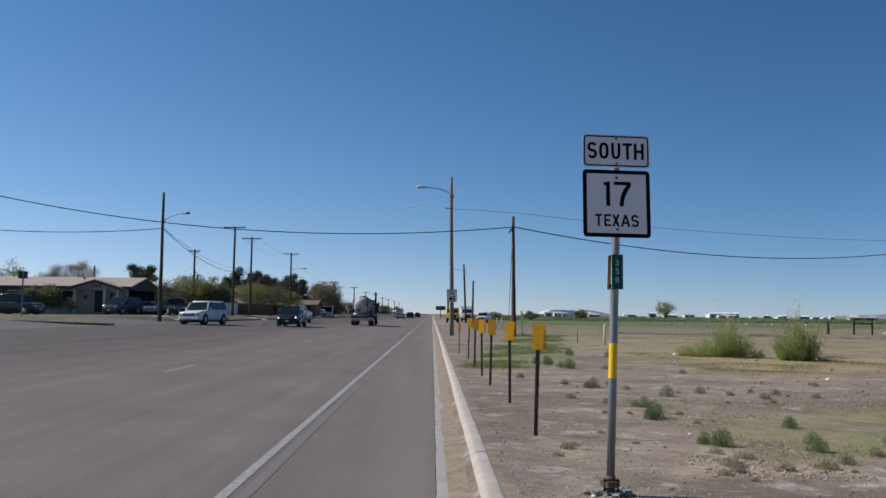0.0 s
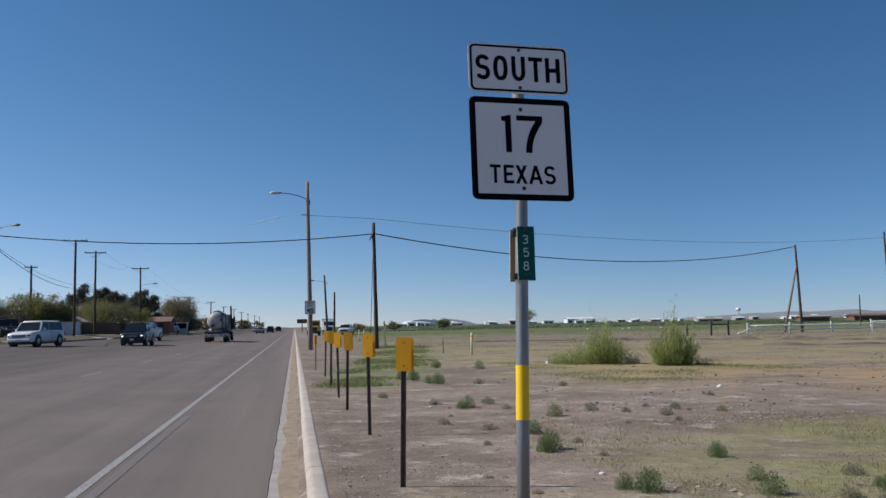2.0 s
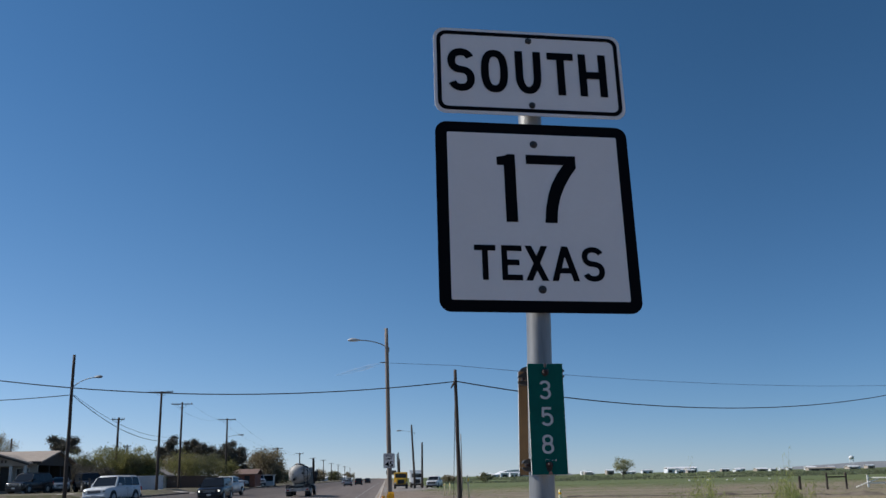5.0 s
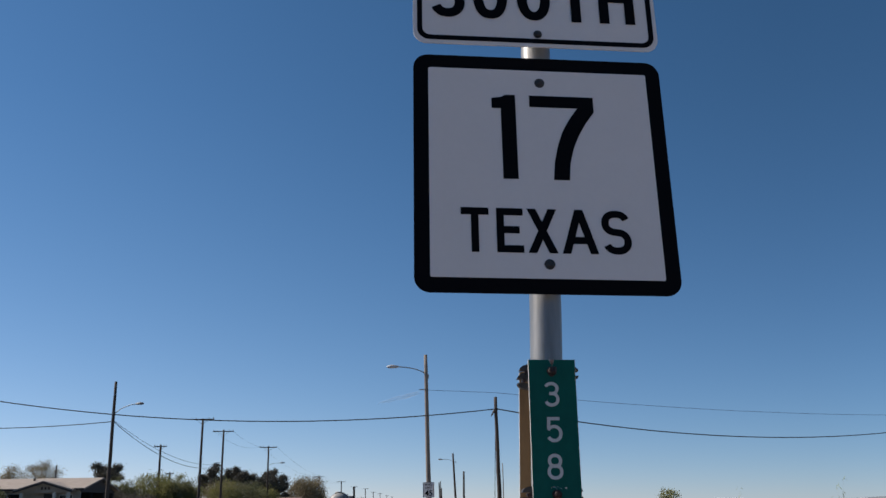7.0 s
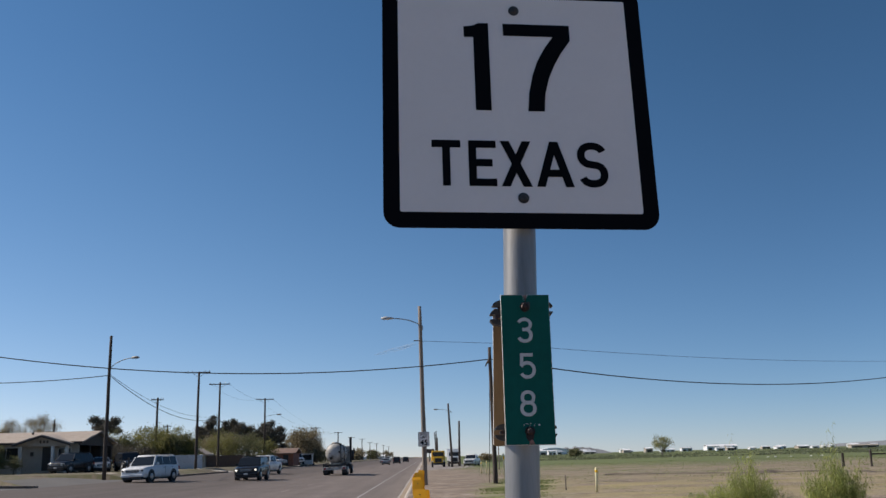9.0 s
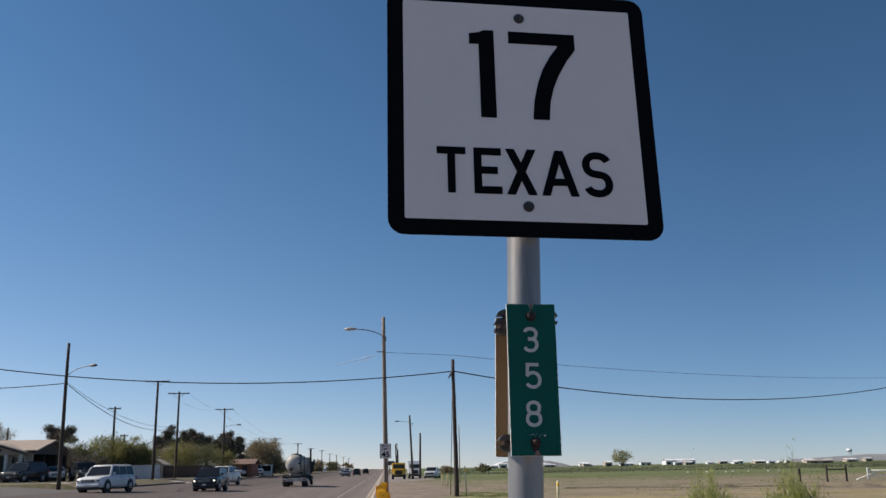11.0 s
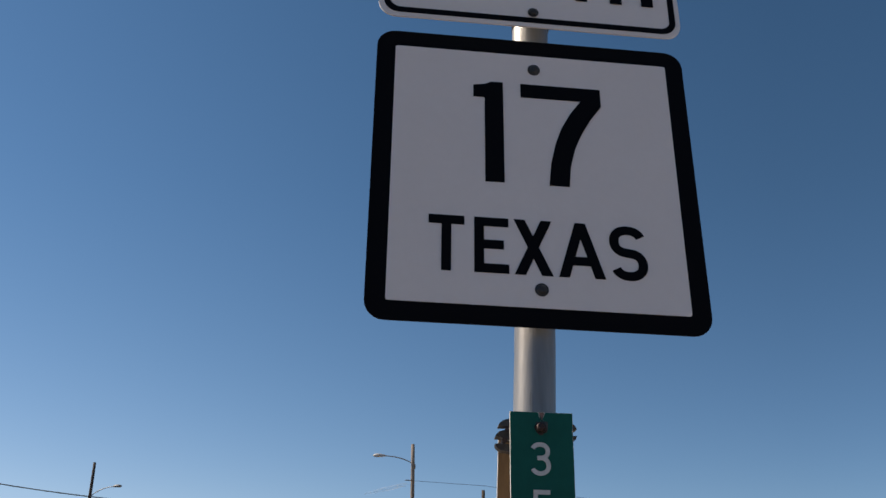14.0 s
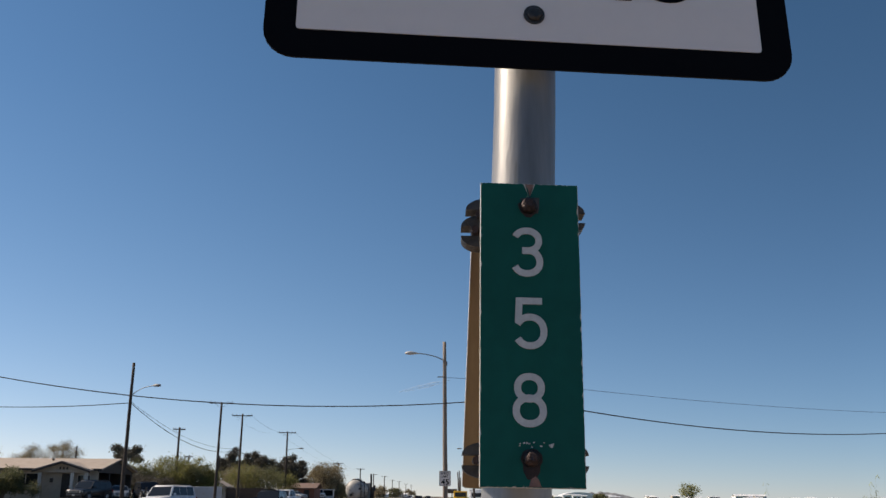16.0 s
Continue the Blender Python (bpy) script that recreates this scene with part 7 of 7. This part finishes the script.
def build_tanker():
    t = thing("tanker_truck", 0, 0, 0, "dusty white vacuum tank truck driving away on the road", "truck")
    part("chassis", box(bmesh.new(), -0.5, 0.5, -4.2, 3.6, 0.75, 1.05, 0.02), BLACK_TRIM, t)
    bm = bmesh.new()
    ys = [-4.05, -3.98, -3.8, -3.5, 1.2, 1.5, 1.65]
    rs = [0.2, 0.62, 0.92, 1.06, 1.06, 0.9, 0.2]
    tube(bm, [(0, y, 2.22) for y in ys], [r * 0.9 for r in rs], 28)
    tank = part("tank", bm, TANK_WHITE, t, "dusty white cylindrical tank")
    for y in (-3.4, -1.9, -0.4, 1.0):
        part("tank_band", tube(bmesh.new(), [(0, y - 0.05, 2.22), (0, y + 0.05, 2.22)], 0.978, 28), BLACK_TRIM, tank)
    part("manhole", tube(bmesh.new(), [(0, -2.6, 3.1), (0, -2.6, 3.32)], 0.32, 16), TANK_WHITE, tank)
    part("rear_valve", tube(bmesh.new(), [(-0.35, -4.0, 1.75), (-0.35, -4.3, 1.7)], 0.13, 12), BLACK_TRIM, tank)
    part("sight_glass", tube(bmesh.new(), [(0.5, -3.98, 2.3), (0.5, -4.08, 2.3)], 0.1, 10), BLACK_TRIM, tank)
    part("ladder", box(bmesh.new(), 0.6, 0.66, -4.05, -3.95, 1.2, 3.2), BLACK_TRIM, t)
    part("ladder", box(bmesh.new(), 0.96, 1.02, -3.95, -3.85, 1.2, 3.0), BLACK_TRIM, t)
    for k in range(6):
        part("rung", box(bmesh.new(), 0.62, 1.0, -4.0, -3.96, 1.35 + 0.3 * k, 1.38 + 0.3 * k), BLACK_TRIM, t)
    part("walkway", box(bmesh.new(), -0.35, 0.35, -3.2, 1.0, 3.18, 3.23), BLACK_TRIM, t)
    part("rear_bumper", box(bmesh.new(), -1.2, 1.2, -4.5, -4.3, 0.55, 0.85, 0.03), TANK_WHITE, t)
    for s in (-1, 1):
        part("fender", box(bmesh.new(), s * 1.0 - 0.22, s * 1.0 + 0.22, -4.1, -1.4, 1.12, 1.2, 0.03), BLACK_TRIM, t)
        part("mud_flap", box(bmesh.new(), s * 0.95 - 0.25, s * 0.95 + 0.25, -4.18, -4.15, 0.25, 1.1), BLACK_TRIM, t)
        part("tail_light", box(bmesh.new(), s * 0.95 - 0.12, s * 0.95 + 0.12, -4.53, -4.48, 0.62, 0.76), LIGHT_RED, t)
        part("side_tank", tube(bmesh.new(), [(s * 1.0, 1.0, 0.8), (s * 1.0, 2.2, 0.8)], 0.3, 14), BLACK_TRIM, t)
        for y in (-3.4, -2.1, 3.9):
            wheel_part(t, s * 1.22, y, 0.5, 0.55 if y < 3 else 0.3)
    part("cab", box(bmesh.new(), -1.1, 1.1, 2.0, 4.0, 1.0, 2.95, 0.1), TANK_WHITE, t, "white day cab")
    part("bonnet", box(bmesh.new(), -0.85, 0.85, 4.0, 5.2, 1.0, 2.0, 0.12), TANK_WHITE, t)
    part("rear_window", box(bmesh.new(), -0.7, 0.7, 1.975, 1.99, 2.2, 2.75), GLASS, t)
    part("exhaust_stack", tube(bmesh.new(), [(1.2, 1.85, 1.2), (1.2, 1.85, 3.6), (1.2, 1.7, 3.8)], [0.1, 0.1, 0.09], 12), BLACK_TRIM, t)
    part("air_cleaner", tube(bmesh.new(), [(1.25, 3.0, 1.4), (1.25, 3.0, 2.5)], 0.2, 12), BLACK_TRIM, t)
    for s in (-1, 1):
        part("mirror", box(bmesh.new(), s * 1.4 - 0.1, s * 1.4 + 0.1, 4.0, 4.05, 2.1, 2.7, 0.02), BLACK_TRIM, t)
    return t


tanker = build_tanker()
tanker.matrix_basis = pose(-6.0, 108.0, lane_z(-6.0), 0, -1.7, 0)


def build_parked_truck(x, y, paint, box_body, label):
    t = thing("parked_truck", x, y, 0.1, label, "truck", "parked trucks")
    part("chassis", box(bmesh.new(), -0.5, 0.5, -2.4, 5.0, 0.6, 0.9, 0.02), BLACK_TRIM, t)
    part("cab", box(bmesh.new(), -1.1, 1.1, -1.2, 1.2, 0.85, 2.65, 0.14), paint, t)
    part("bonnet", box(bmesh.new(), -0.85, 0.85, -2.6, -1.2, 0.7, 1.65, 0.14), paint, t)
    part("windscreen", box(bmesh.new(), -0.92, 0.92, -1.23, -1.2, 1.75, 2.4, 0.01), GLASS, t)
    part("grille", box(bmesh.new(), -0.55, 0.55, -2.64, -2.58, 0.8, 1.45, 0.02), BLACK_TRIM, t)
    part("front_bumper", box(bmesh.new(), -1.15, 1.15, -2.78, -2.55, 0.4, 0.7, 0.05), BLACK_TRIM, t)
    for s in (-1, 1):
        part("headlight", box(bmesh.new(), s * 0.85 - 0.14, s * 0.85 + 0.14, -2.5, -2.38, 0.85, 1.1, 0.03), LIGHT_CLEAR, t)
        for yy in (-1.8, 3.6):
            wheel_part(t, s * 1.1, yy, 0.48, 0.3)
    if box_body:
        part("cargo_box", box(bmesh.new(), -1.2, 1.2, 1.35, 6.0, 0.95, 3.0, 0.04), paint, t)
    else:
        part("flat_bed", box(bmesh.new(), -1.15, 1.15, 1.35, 5.2, 0.95, 1.15, 0.02), BLACK_TRIM, t)
    return t


build_parked_truck(5.3, 167.0, PAINT_YELLOW, False, "yellow bonneted truck parked off the road")
build_parked_truck(8.3, 178.0, PAINT_WHITE, True, "white box truck parked off the road")
c = copy_thing(pickup, pose(11.2, 173.0, 0.1, 0, 0, -12))
tagged(c, "white pickup parked on the gravel", "car", "parked trucks")

# street sign at the corner and small things by the lots
t = thing("street_sign", -28.9, 70.0, 1.1, "dark back of a small road sign on a thin post", "street sign")
part("post", box(bmesh.new(), -0.04, 0.04, -0.04, 0.04, -0.2, 3.4, 0.008), LAMP_GREY, t)
part("blade", box(bmesh.new(), -0.34, 0.34, -0.02, 0.02, 2.85, 3.4, 0.005), FASCIA, t)
t = thing("stop_post", -20.9, 84.4, 0.9, "short dark post by the corner", "post")
part("shaft", box(bmesh.new(), -0.06, 0.06, -0.06, 0.06, -0.2, 1.5, 0.01), POST_STEEL, t)
t = thing("overhead_sign", 4.6, 330, 0.0, "dark roadside sign board far down the road", "sign")
part("leg", box(bmesh.new(), -0.15, 0.15, -0.1, 0.1, 0, 3.2), POST_STEEL, t)
part("board", box(bmesh.new(), -1.7, 1.7, -0.15, 0.0, 2.9, 4.3, 0.02), POST_STEEL, t)

# a pad of packed gravel off the road by the parked trucks
GRAVEL = surface("packed_gravel", (0.2, 0.175, 0.155), (0.28, 0.25, 0.225), 0.3, 20, 0.95, relief=0.4)
bm = bmesh.new()
n = 26
mid = []
for k in range(n):
    u = k / (n - 1)
    y = 125 + 95 * u
    mid.append((bm.verts.new((2.36, y, 0.125)), bm.verts.new((2.6 + 8.2 * smooth(u * 3.2) + 0.7 * noise.noise((0, y * 0.1, 2)), y, 0.125))))
for a, b in zip(mid, mid[1:]):
    bm.faces.new((a[0], a[1], b[1], b[0]))
structure("gravel_pad", bm, GRAVEL, "packed gravel pad beside the road", "gravel")

# ---- curb lengths along the near side ----
CURB_PIECE = bpy.data.meshes.new("curb_length")
bm = segment(3.04)
bm.to_mesh(CURB_PIECE)
bm.free()
CURB_PIECE.materials.append(CONCRETE)
random.seed(17)
for k in range(62):
    p = part("curb_length", CURB_PIECE, CONCRETE, near_curb)
    p.matrix_basis = pose(random.uniform(-0.003, 0.003), 3.05 * (k + 1), random.uniform(-0.002, 0.002))
CURB_LONG = segment(500.0)
p = part("curb_length", CURB_LONG, CONCRETE, near_curb)
p.matrix_basis = pose(0, 3.05 * 63, 0)

# ---- a contrail high over the road ----
m, nt, p = nodes_of("contrail_ice")
p.inputs["Base Color"].default_value = (0.9, 0.9, 0.92, 1)
p.inputs["Roughness"].default_value = 1.0
tr = nt.nodes.new("ShaderNodeBsdfTransparent")
ms = nt.nodes.new("ShaderNodeMixShader")
nt.links.new(ramp(nt, noise_node(nt, place_vec(nt, False), 0.02, 5, 0.7), [(0.35, 0.0), (0.8, 0.32)]), ms.inputs[0])
nt.links.new(tr.outputs[0], ms.inputs[1])
nt.links.new(p.outputs[0], ms.inputs[2])
nt.links.new(ms.outputs[0], nt.nodes["Material Output"].inputs["Surface"])
bm = bmesh.new()
a, b = Vector((-225, 4400, 464)), Vector((10, 4400, 522))
tube(bm, [a.lerp(b, k / 16) + Vector((0, 0, 0.8 * math.sin(k * 1.3))) for k in range(17)], [1.0 + 8.0 * math.sin(math.pi * k / 16) ** 0.6 for k in range(17)], 8)
structure("contrail", bm, m, "faint white contrail in the sky", "cloud")
